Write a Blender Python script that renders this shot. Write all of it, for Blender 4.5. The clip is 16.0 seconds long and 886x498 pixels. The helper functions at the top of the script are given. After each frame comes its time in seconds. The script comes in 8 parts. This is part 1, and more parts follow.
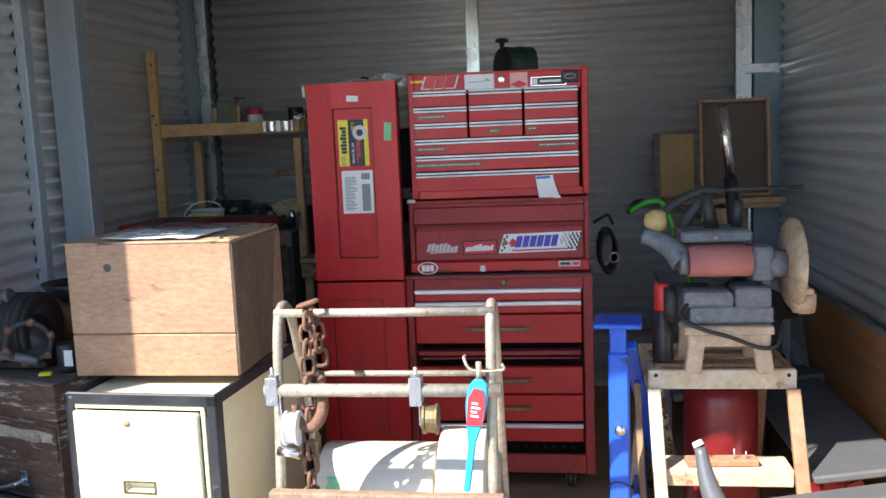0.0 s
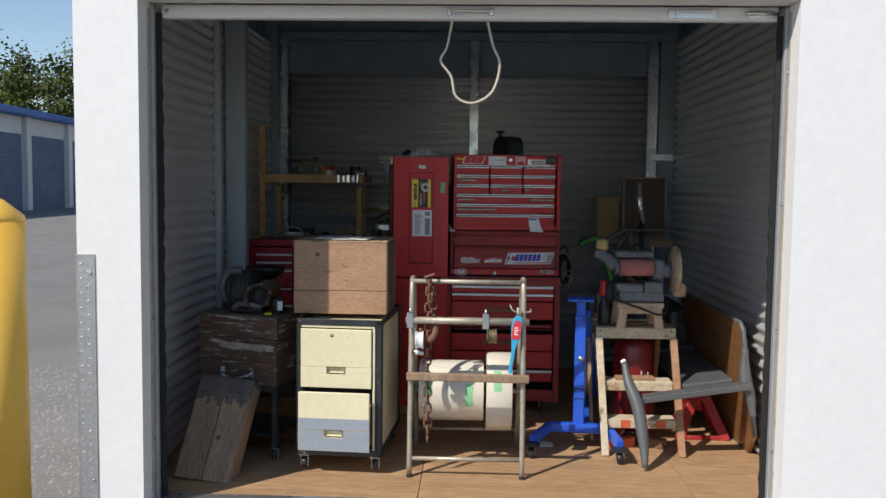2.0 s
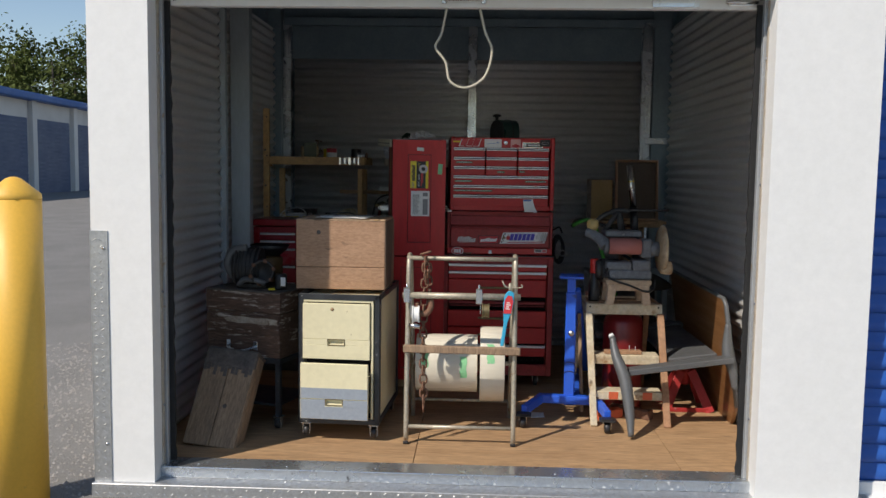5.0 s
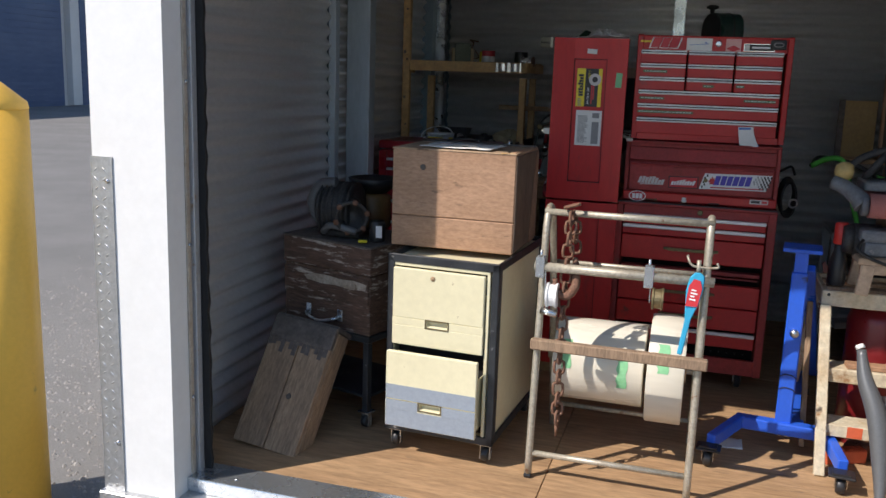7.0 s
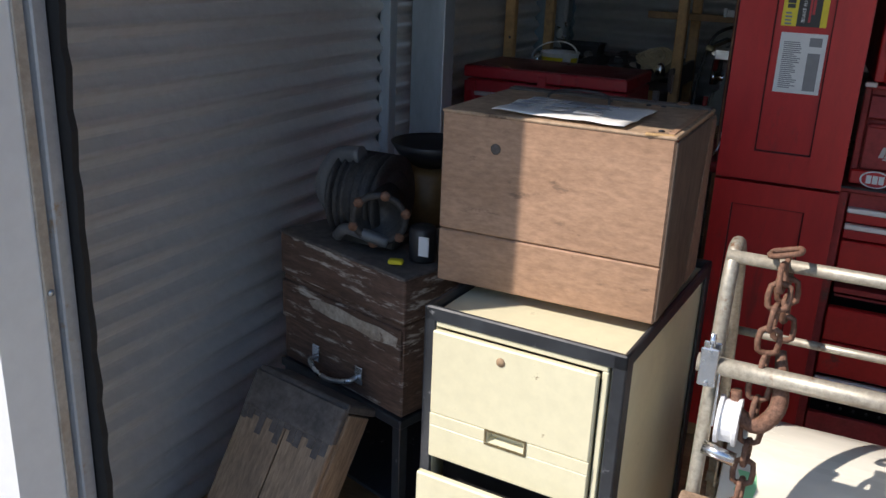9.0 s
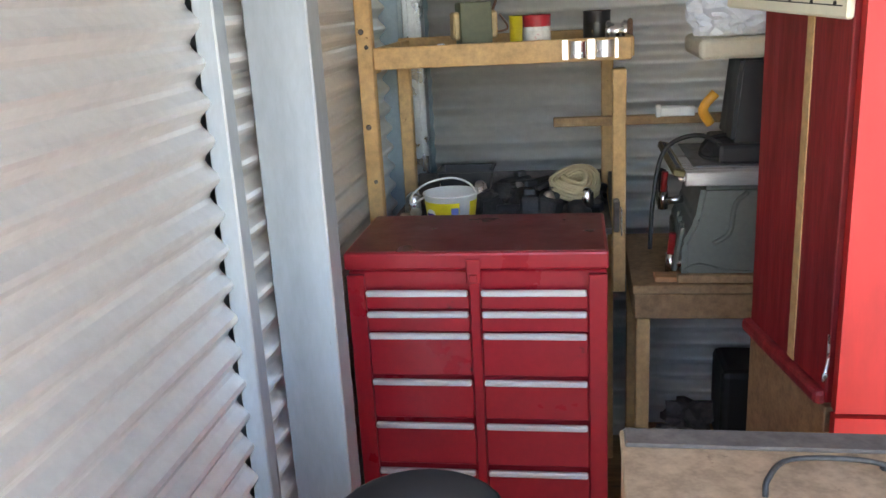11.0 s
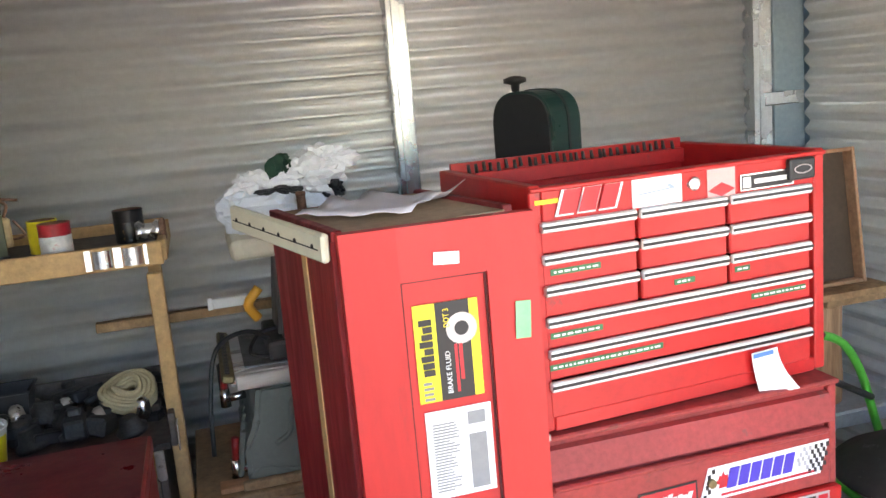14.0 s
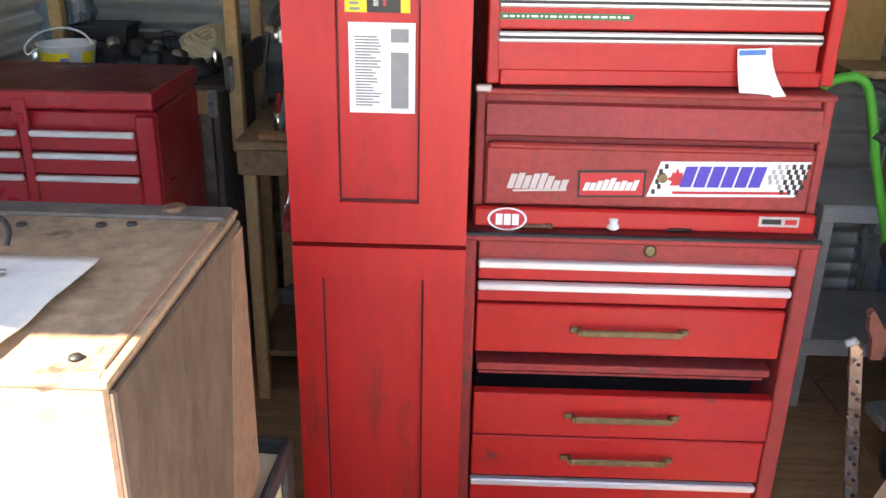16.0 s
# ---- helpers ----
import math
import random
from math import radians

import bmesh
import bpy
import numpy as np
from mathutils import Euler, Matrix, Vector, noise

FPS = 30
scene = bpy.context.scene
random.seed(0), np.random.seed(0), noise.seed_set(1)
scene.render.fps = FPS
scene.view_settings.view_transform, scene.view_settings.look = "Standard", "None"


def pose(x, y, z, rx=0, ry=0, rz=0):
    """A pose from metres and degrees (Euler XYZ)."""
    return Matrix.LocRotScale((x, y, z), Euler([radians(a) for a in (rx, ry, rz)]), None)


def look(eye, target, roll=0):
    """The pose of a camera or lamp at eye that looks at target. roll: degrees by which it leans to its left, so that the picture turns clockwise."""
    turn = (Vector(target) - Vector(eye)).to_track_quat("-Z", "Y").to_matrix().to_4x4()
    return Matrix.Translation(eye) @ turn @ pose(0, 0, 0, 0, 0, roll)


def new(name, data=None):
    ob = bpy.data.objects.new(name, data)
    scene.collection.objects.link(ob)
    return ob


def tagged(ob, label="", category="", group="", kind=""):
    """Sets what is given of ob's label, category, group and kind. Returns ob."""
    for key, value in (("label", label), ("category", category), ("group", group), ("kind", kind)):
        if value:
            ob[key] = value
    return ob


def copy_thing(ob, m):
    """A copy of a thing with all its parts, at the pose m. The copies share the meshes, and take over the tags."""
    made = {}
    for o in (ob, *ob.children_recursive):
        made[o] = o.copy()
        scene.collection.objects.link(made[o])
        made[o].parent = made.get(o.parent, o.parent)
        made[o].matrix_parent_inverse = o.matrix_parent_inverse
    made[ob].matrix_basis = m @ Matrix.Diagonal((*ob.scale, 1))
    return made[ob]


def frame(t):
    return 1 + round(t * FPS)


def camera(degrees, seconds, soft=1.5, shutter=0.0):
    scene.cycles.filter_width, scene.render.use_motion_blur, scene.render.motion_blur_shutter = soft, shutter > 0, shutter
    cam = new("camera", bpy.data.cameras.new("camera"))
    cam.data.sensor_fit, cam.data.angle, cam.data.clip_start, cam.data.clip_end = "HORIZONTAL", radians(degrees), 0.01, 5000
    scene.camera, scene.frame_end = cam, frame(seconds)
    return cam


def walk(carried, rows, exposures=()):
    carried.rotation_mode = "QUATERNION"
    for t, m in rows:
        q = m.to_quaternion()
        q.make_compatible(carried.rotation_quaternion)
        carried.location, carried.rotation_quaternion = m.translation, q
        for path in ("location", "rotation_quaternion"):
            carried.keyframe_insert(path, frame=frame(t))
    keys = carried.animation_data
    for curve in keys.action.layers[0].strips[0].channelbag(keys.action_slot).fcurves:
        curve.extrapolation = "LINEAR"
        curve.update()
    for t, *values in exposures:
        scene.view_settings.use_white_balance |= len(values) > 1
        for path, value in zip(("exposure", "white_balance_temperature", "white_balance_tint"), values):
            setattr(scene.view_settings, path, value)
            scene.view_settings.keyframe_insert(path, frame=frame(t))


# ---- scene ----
cam = camera(54.3, 16.0)
PATH = [
    (0, (0.179, -0.084, 1.401), (-0.093, 1.88, 1.139), -2.3),
    (0.5, (0.046, -0.629, 1.437), (-0.114, 1.35, 1.203), 0.5),
    (1, (-0.106, -1.144, 1.449), (-0.225, 0.846, 1.294), 0.6),
    (1.5, (-0.141, -1.652, 1.433), (-0.243, 0.34, 1.28), 1.0),
    (2, (-0.239, -2.114, 1.428), (-0.306, -0.121, 1.283), 0.7),
    (2.5, (-0.266, -2.417, 1.452), (-0.271, -0.42, 1.34), 1.1),
    (3, (-0.219, -2.552, 1.416), (-0.214, -0.556, 1.304), 1.5),
    (3.5, (-0.191, -2.585, 1.406), (-0.225, -0.59, 1.272), 1.1),
    (4, (-0.202, -2.564, 1.402), (-0.262, -0.57, 1.266), 1.1),
    (4.2, (-0.207, -2.53, 1.396), (-0.272, -0.536, 1.262), 1.0),
    (6.3, (-0.114, -1.476, 1.443), (-0.281, 0.492, 1.129), 1.2),
    (6.5, (-0.099, -1.287, 1.438), (-0.389, 0.664, 1.11), 1.4),
    (7, (-0.035, -0.912, 1.412), (-0.594, 0.968, 1.02), 2.0),
    (7.5, (-0.026, -0.529, 1.425), (-0.747, 1.271, 0.936), 1.8),
    (8, (-0.152, -0.166, 1.44), (-0.887, 1.602, 0.863), 1.6),
    (8.5, (-0.236, 0.185, 1.42), (-1.018, 1.913, 0.787), 2.2),
    (9, (-0.366, 0.475, 1.444), (-1.179, 2.184, 0.797), 2.4),
    (9.2, (-0.454, 0.56, 1.461), (-1.248, 2.281, 0.823), 2.2),
    (11.3, (-1.186, 1.607, 1.635), (-1.417, 3.512, 1.069), -3.2),
    (11.5, (-1.211, 1.67, 1.65), (-1.4, 3.575, 1.071), -2.9),
    (12, (-1.251, 1.736, 1.721), (-1.337, 3.667, 1.204), -2.1),
    (12.5, (-1.279, 1.758, 1.803), (-1.215, 3.714, 1.389), -2.1),
    (13, (-1.224, 1.764, 1.831), (-0.974, 3.719, 1.49), -3.0),
    (13.5, (-1.061, 1.714, 1.837), (-0.626, 3.639, 1.515), -4.6),
    (14, (-0.885, 1.63, 1.8), (-0.363, 3.526, 1.43), -5.0),
    (14.5, (-0.742, 1.539, 1.734), (-0.261, 3.425, 1.275), -2.5),
    (15, (-0.655, 1.488, 1.661), (-0.312, 3.39, 1.147), 0.3),
    (15.5, (-0.524, 1.515, 1.569), (-0.36, 3.414, 0.963), 1.1),
    (16, (-0.398, 1.446, 1.482), (-0.428, 3.298, 0.728), 1.2),
]
EXPOSURES = [(0.0, 1.6, 6500, 14), (0.5, 1.4, 6600, 14), (1.0, 1.25, 6700, 13), (1.5, 0.75, 6700, 12), (2.0, 0.15, 6700, 12), (2.5, -0.18, 7000, 12), (3.0, -0.28, 7000, 12), (3.5, -0.08, 7000, 12), (4.2, 0.0, 7000, 12), (6.5, 0.15, 6650, 13), (7.0, 0.35, 6650, 14), (8.0, 0.22, 6650, 14), (9.2, 0.62, 6450, 15),
             (11.3, 3.92, 7900, 17), (12.5, 4.02, 8200, 18), (13.5, 3.8, 7600, 16), (14.5, 3.25, 7500, 16), (15.5, 3.15, 7700, 16), (16.0, 3.1, 7700, 17)]
walk(cam, [(t, look(eye, target, roll)) for t, eye, target, roll in PATH], EXPOSURES)

# ---- daylight ----
SUN_ELEV, SUN_AZ = 45.0, -46.0          # degrees; azimuth: how far the sun stands towards +x behind the camera
world = bpy.data.worlds.new("sky")
scene.world = world
world.use_nodes = True
_n, _l = world.node_tree.nodes, world.node_tree.links
_n.clear()
sky = _n.new("ShaderNodeTexSky")
sky.sky_type, sky.sun_disc = "NISHITA", False
sky.sun_elevation, sky.sun_rotation = radians(SUN_ELEV), radians(180 - SUN_AZ)
sky.dust_density, sky.ozone_density = 0.1, 2.3
bg = _n.new("ShaderNodeBackground")
bg.inputs[1].default_value = 0.122
_o = _n.new("ShaderNodeOutputWorld")
_l.new(sky.outputs[0], bg.inputs[0])
_l.new(bg.outputs[0], _o.inputs[0])
sun_data = bpy.data.lights.new("sun", "SUN")
sun_data.energy, sun_data.angle, sun_data.color = 4.2, radians(0.5), (1.0, 0.95, 0.87)
sun = new("sun", sun_data)
_e, _a = radians(SUN_ELEV), radians(SUN_AZ)
SUN_FROM = Vector((math.sin(_a) * math.cos(_e), -math.cos(_a) * math.cos(_e), math.sin(_e)))
sun.matrix_world = look(SUN_FROM * 30, (0, 0, 0))


# ---- materials ----
def mat(name, base, rough=0.6, metal=0.0, second=None, scale=6.0, amount=0.5, grain=60.0, grain_amt=0.25,
        bump=0.15, bump_dist=0.002, stretch=(1, 1, 1), wear=None, wear_amt=0.0, wear_scale=9.0, spec=0.5, coat=0.0,
        jitter=0.0, rvar=1.0):
    """A surface with blotches, fine grain, bump and patches of wear, in object space."""
    m = bpy.data.materials.new(name)
    m.use_nodes = True
    nt = m.node_tree
    n, l = nt.nodes, nt.links
    n.clear()
    out = n.new("ShaderNodeOutputMaterial")
    b = n.new("ShaderNodeBsdfPrincipled")
    l.new(b.outputs[0], out.inputs[0])
    tc = n.new("ShaderNodeTexCoord")
    mp = n.new("ShaderNodeMapping")
    mp.inputs["Scale"].default_value = stretch
    info = n.new("ShaderNodeObjectInfo")
    add = n.new("ShaderNodeVectorMath")
    l.new(tc.outputs["Object"], add.inputs[0])
    sc = n.new("ShaderNodeMath")
    sc.operation = "MULTIPLY"
    sc.inputs[1].default_value = 13.0
    l.new(info.outputs["Random"], sc.inputs[0])
    l.new(sc.outputs[0], add.inputs[1])
    l.new(add.outputs[0], mp.inputs[0])

    def nz(s, detail=5, r=0.6):
        t = n.new("ShaderNodeTexNoise")
        t.inputs["Scale"].default_value, t.inputs["Detail"].default_value, t.inputs["Roughness"].default_value = s, detail, r
        l.new(mp.outputs[0], t.inputs["Vector"])
        return t

    def ramp(src, lo, hi):
        r = n.new("ShaderNodeMapRange")
        r.inputs[1].default_value, r.inputs[2].default_value = lo, hi
        l.new(src, r.inputs[0])
        return r.outputs[0]

    def mix(fac, a, c, kind="MIX"):
        x = n.new("ShaderNodeMix")
        x.data_type, x.blend_type = "RGBA", kind
        if isinstance(fac, float):
            x.inputs[0].default_value = fac
        else:
            l.new(fac, x.inputs[0])
        for k, v in ((6, a), (7, c)):
            if isinstance(v, tuple):
                x.inputs[k].default_value = (*v, 1)
            else:
                l.new(v, x.inputs[k])
        return x.outputs[2]

    second = second or tuple(c * 0.72 for c in base)
    big, fine = nz(scale), nz(grain, 3, 0.7)
    k = n.new("ShaderNodeMath")
    k.operation = "MULTIPLY"
    k.inputs[1].default_value = amount
    l.new(ramp(big.outputs[0], 0.35, 0.68), k.inputs[0])
    col = mix(k.outputs[0], base, second)
    g = n.new("ShaderNodeMapRange")
    g.inputs[1].default_value, g.inputs[2].default_value = 0.3, 0.7
    g.inputs[3].default_value, g.inputs[4].default_value = 1 - grain_amt, 1 + grain_amt * 0.4
    l.new(fine.outputs[0], g.inputs[0])
    col = mix(1.0, col, g.outputs[0], "MULTIPLY")
    if jitter:
        j = n.new("ShaderNodeMapRange")
        j.inputs[3].default_value, j.inputs[4].default_value = 1 - jitter, 1 + jitter
        l.new(info.outputs["Random"], j.inputs[0])
        col = mix(1.0, col, j.outputs[0], "MULTIPLY")
    rv = n.new("ShaderNodeMapRange")
    rv.inputs[1].default_value, rv.inputs[2].default_value = 0.3, 0.7
    rv.inputs[3].default_value, rv.inputs[4].default_value = max(rough - 0.1 * rvar, 0.03), min(rough + 0.12 * rvar, 1)
    l.new(big.outputs[0], rv.inputs[0])
    if wear:
        w = nz(wear_scale, 7, 0.7)
        f = ramp(w.outputs[0], 0.66 - 0.25 * wear_amt, 0.72 - 0.2 * wear_amt)
        col = mix(f, col, wear)
    l.new(col, b.inputs["Base Color"])
    l.new(rv.outputs[0], b.inputs["Roughness"])
    b.inputs["Metallic"].default_value = metal
    b.inputs["Specular IOR Level"].default_value = spec
    b.inputs["Coat Weight"].default_value = coat
    if bump:
        bp = n.new("ShaderNodeBump")
        bp.inputs["Strength"].default_value, bp.inputs["Distance"].default_value = bump, bump_dist
        l.new(fine.outputs[0], bp.inputs["Height"])
        l.new(bp.outputs[0], b.inputs["Normal"])
    return m


def plain(name, col, rough=0.6, metal=0.0):
    return mat(name, col, rough, metal, amount=0.25, grain_amt=0.08, bump=0.04)


M_GALV = mat("galvanised_sheet", (0.75, 0.745, 0.73), 0.37, 0.57, second=(0.71, 0.71, 0.70), scale=3, amount=0.3, grain=35, grain_amt=0.07, bump=0.0, rvar=0.15)
M_STEEL = mat("galvanised_stud", (0.62, 0.66, 0.69), 0.26, 0.85, second=(0.52, 0.56, 0.60), scale=7, amount=0.7, grain=90, grain_amt=0.12, bump=0.03, wear=(0.13, 0.13, 0.13), wear_amt=0.06, wear_scale=14)
M_POST = mat("scuffed_galvanised_post", (0.42, 0.475, 0.51), 0.42, 0.45, second=(0.36, 0.41, 0.45), scale=4, amount=0.6, grain=60, grain_amt=0.10, stretch=(1, 1, 0.25), bump=0.02, wear=(0.07, 0.07, 0.07), wear_amt=0.12, wear_scale=12)
M_MIRRORSTEEL = mat("bright_trim_steel", (0.50, 0.50, 0.50), 0.12, 1.0, grain_amt=0.06, bump=0.01, amount=0.3)
M_BLUEGREY = mat("grey_blue_post_paint", (0.25, 0.33, 0.38), 0.5, 0.2, second=(0.18, 0.24, 0.29), scale=5, grain_amt=0.12, bump=0.03)
M_ROOF = mat("roof_sheet_underside", (0.46, 0.48, 0.50), 0.6, 0.3, scale=2, grain_amt=0.1)
M_WHITE = mat("white_painted_steel", (0.80, 0.80, 0.79), 0.45, second=(0.74, 0.75, 0.74), scale=2.5, amount=0.5, grain=25, grain_amt=0.04, bump=0.02)
M_JAMB = mat("grey_jamb_trim", (0.42, 0.44, 0.46), 0.5, 0.4, scale=5, grain_amt=0.12, wear=(0.32, 0.24, 0.15), wear_amt=0.25)
M_BLACK = mat("black_rubber", (0.012, 0.012, 0.013), 0.75, second=(0.025, 0.025, 0.025), scale=8, bump=0.1)
M_DOORBLUE = mat("blue_roller_door_paint", (0.020, 0.105, 0.42), 0.42, second=(0.016, 0.085, 0.35), scale=3, amount=0.5, grain=30, grain_amt=0.08, bump=0.02)
M_PLY = mat("plywood_floor", (0.46, 0.29, 0.155), 0.75, second=(0.34, 0.20, 0.10), scale=4, amount=0.8, grain=26, grain_amt=0.35, stretch=(0.35, 2.2, 1), wear=(0.16, 0.11, 0.07), wear_amt=0.15, bump=0.2)
M_DIAMOND = mat("diamond_plate_aluminium", (0.55, 0.56, 0.57), 0.4, 0.75, scale=7, grain_amt=0.2, bump=0.1)
M_ASPHALT = mat("asphalt", (0.27, 0.26, 0.245), 0.9, second=(0.21, 0.205, 0.195), scale=1.2, amount=0.7, grain=220, grain_amt=0.65, bump=0.6, bump_dist=0.006)
M_CONC = mat("concrete_apron", (0.36, 0.34, 0.32), 0.9, scale=3, grain=120, grain_amt=0.35, bump=0.4)
M_YELLOW = mat("yellow_bollard_plastic", (0.80, 0.47, 0.07), 0.5, second=(0.72, 0.41, 0.06), scale=3, amount=0.5, grain_amt=0.06, wear=(0.35, 0.22, 0.06), wear_amt=0.08)


# ---- building blocks ----
def box(bm, c, s, rot=None, bev=0.0, seg=1, m=0):
    """A box of size s round c, turned by rot (degrees XYZ), with bevelled edges."""
    r = bmesh.ops.create_cube(bm, size=1.0)
    vs = r["verts"]
    fs = list({f for v in vs for f in v.link_faces})
    for v in vs:
        v.co = Vector((v.co.x * s[0], v.co.y * s[1], v.co.z * s[2]))
    if bev:
        es = list({e for v in vs for e in v.link_edges})
        bev = min(bev, 0.45 * min(s))
        res = bmesh.ops.bevel(bm, geom=es, offset=bev, segments=seg, affect="EDGES", profile=0.5)
        vs = list({v for f in res["faces"] for v in f.verts} | {v for v in vs if v.is_valid})
        fs = list({f for v in vs for f in v.link_faces})
    mx = Matrix.Translation(c) @ (Euler([radians(a) for a in rot]).to_matrix().to_4x4() if rot else Matrix())
    bmesh.ops.transform(bm, matrix=mx, verts=vs)
    for f in fs:
        f.material_index = m
    return vs


def rod(bm, a, b, r, r2=None, seg=14, m=0, smooth=True, cap=True):
    """A round bar from a to b."""
    a, b = Vector(a), Vector(b)
    res = bmesh.ops.create_cone(bm, cap_ends=cap, segments=seg, radius1=r, radius2=r if r2 is None else r2, depth=(b - a).length)
    mx = Matrix.Translation((a + b) / 2) @ (b - a).to_track_quat("Z", "Y").to_matrix().to_4x4()
    bmesh.ops.transform(bm, matrix=mx, verts=res["verts"])
    for f in {f for v in res["verts"] for f in v.link_faces}:
        f.material_index = m
        f.smooth = smooth and len(f.verts) == 4
    return res["verts"]


def smooth_path(pts, n=6):
    """A Catmull-Rom line through the points."""
    p = [Vector(q) for q in pts]
    p = [2 * p[0] - p[1]] + p + [2 * p[-1] - p[-2]]
    out = []
    for i in range(1, len(p) - 2):
        for k in range(n):
            t = k / n
            a, b, c, d = p[i - 1:i + 3]
            out.append(0.5 * (2 * b + (c - a) * t + (2 * a - 5 * b + 4 * c - d) * t * t + (3 * b - a - 3 * c + d) * t ** 3))
    return out + [p[-2]]


def tube(bm, pts, r, seg=8, m=0, closed=False):
    """A round tube along a line of points; r may be a list."""
    pts = [Vector(p) for p in pts]
    k = len(pts)
    rings, up = [], None
    for i, p in enumerate(pts):
        d = (pts[(i + 1) % k] - pts[i - 1]) if closed else (pts[min(i + 1, k - 1)] - pts[max(i - 1, 0)])
        d.normalize()
        if up is None:
            up = d.orthogonal().normalized()
        up = (up - d * up.dot(d)).normalized()
        s = d.cross(up)
        rr = r[i] if isinstance(r, (list, tuple)) else r
        rings.append([bm.verts.new(p + rr * (math.cos(2 * math.pi * j / seg) * up + math.sin(2 * math.pi * j / seg) * s)) for j in range(seg)])
    for i in range(k if closed else k - 1):
        a, b = rings[i], rings[(i + 1) % k]
        for j in range(seg):
            f = bm.faces.new((a[j], a[(j + 1) % seg], b[(j + 1) % seg], b[j]))
            f.smooth, f.material_index = True, m
    if not closed:
        for ring, flip in ((rings[0], True), (rings[-1], False)):
            f = bm.faces.new(ring[::-1] if flip else ring)
            f.material_index = m


def spin(bm, prof, centre=(0, 0, 0), axis="Z", seg=24, m=0, smooth=True):
    """A turned body from (radius, height) pairs."""
    rings = []
    for r, h in prof:
        ring = []
        for j in range(seg):
            a = 2 * math.pi * j / seg
            x, y = r * math.cos(a), r * math.sin(a)
            v = {"Z": (x, y, h), "X": (h, x, y), "Y": (y, h, x)}[axis]
            ring.append(bm.verts.new(Vector(centre) + Vector(v)))
        rings.append(ring)
    for a, b in zip(rings, rings[1:]):
        for j in range(seg):
            f = bm.faces.new((a[j], a[(j + 1) % seg], b[(j + 1) % seg], b[j]))
            f.smooth, f.material_index = smooth, m
    for ring, flip in ((rings[0], True), (rings[-1], False)):
        if prof[0 if flip else -1][0] > 1e-4:
            f = bm.faces.new(ring[::-1] if flip else ring)
            f.material_index = m


def plate(bm, outline, y0, y1, m=0, plane="XZ"):
    """A plate with an outline, given in one plane, between two levels of the third axis."""
    def at(p, h):
        return {"XZ": (p[0], h, p[1]), "XY": (p[0], p[1], h), "YZ": (h, p[0], p[1])}[plane]
    a = [bm.verts.new(at(p, y0)) for p in outline]
    b = [bm.verts.new(at(p, y1)) for p in outline]
    fs = [bm.faces.new(a), bm.faces.new(b[::-1])]
    k = len(a)
    for i in range(k):
        fs.append(bm.faces.new((a[i], b[i], b[(i + 1) % k], a[(i + 1) % k])))
    for f in fs:
        f.material_index = m
    bmesh.ops.recalc_face_normals(bm, faces=fs)


def mesh_of(name, bm, mats):
    bmesh.ops.recalc_face_normals(bm, faces=bm.faces[:])
    me = bpy.data.meshes.new(name)
    bm.to_mesh(me)
    bm.free()
    for m in mats if isinstance(mats, (list, tuple)) else [mats]:
        me.materials.append(m)
    return me


def part(name, bm, mats, parent=None, label=""):
    """Links a bmesh as one mesh object, under a thing or a part."""
    ob = new(name, mesh_of(name, bm, mats))
    ob.parent = parent
    if label:
        ob["label"] = label
    return ob


def thing(name, m, label, category, group="", kind=""):
    """An empty at the base of a thing, which parents its parts."""
    ob = new(name)
    ob.empty_display_size = 0.05
    ob.matrix_basis = m
    return tagged(ob, label, category, group, kind)


def solid(name, bm, mats, label="", category="", group="", kind="", at=None):
    ob = new(name, mesh_of(name, bm, mats))
    if at is not None:
        ob.matrix_basis = at
    return tagged(ob, label, category, group, kind)


def B(*boxes):
    """A bmesh of boxes, each given as the arguments of box()."""
    bm = bmesh.new()
    for b in boxes:
        box(bm, *b[:2], **(b[2] if len(b) > 2 else {}))
    return bm


def panels(parent, material, *named):
    """Each named box a part of its own under a thing."""
    for name, *b in named:
        part(name, B(tuple(b)), material, parent)


def words(name, text, size, mats, parent, m, width=0.0, depth=0.0006, shear=0.0, label="", bold=0.0):
    """Lettering as a mesh; m is its pose, the text runs along its x and stands along its y."""
    c = bpy.data.curves.new(name, "FONT")
    c.body, c.size, c.extrude, c.shear = text, size, depth, shear
    c.offset = bold
    c.align_x, c.align_y = "CENTER", "CENTER"
    c.resolution_u = 3
    tmp = bpy.data.objects.new(name, c)
    scene.collection.objects.link(tmp)
    bpy.context.view_layer.update()
    me = bpy.data.meshes.new_from_object(tmp.evaluated_get(bpy.context.evaluated_depsgraph_get()))
    bpy.data.objects.remove(tmp)
    if width:
        w = max(v.co.x for v in me.vertices) - min(v.co.x for v in me.vertices)
        for v in me.vertices:
            v.co.x *= width / w
    me.materials.clear()
    me.materials.append(mats)
    ob = new(name, me)
    ob.parent = parent
    ob.matrix_basis = m
    if label:
        ob["label"] = label
    return ob


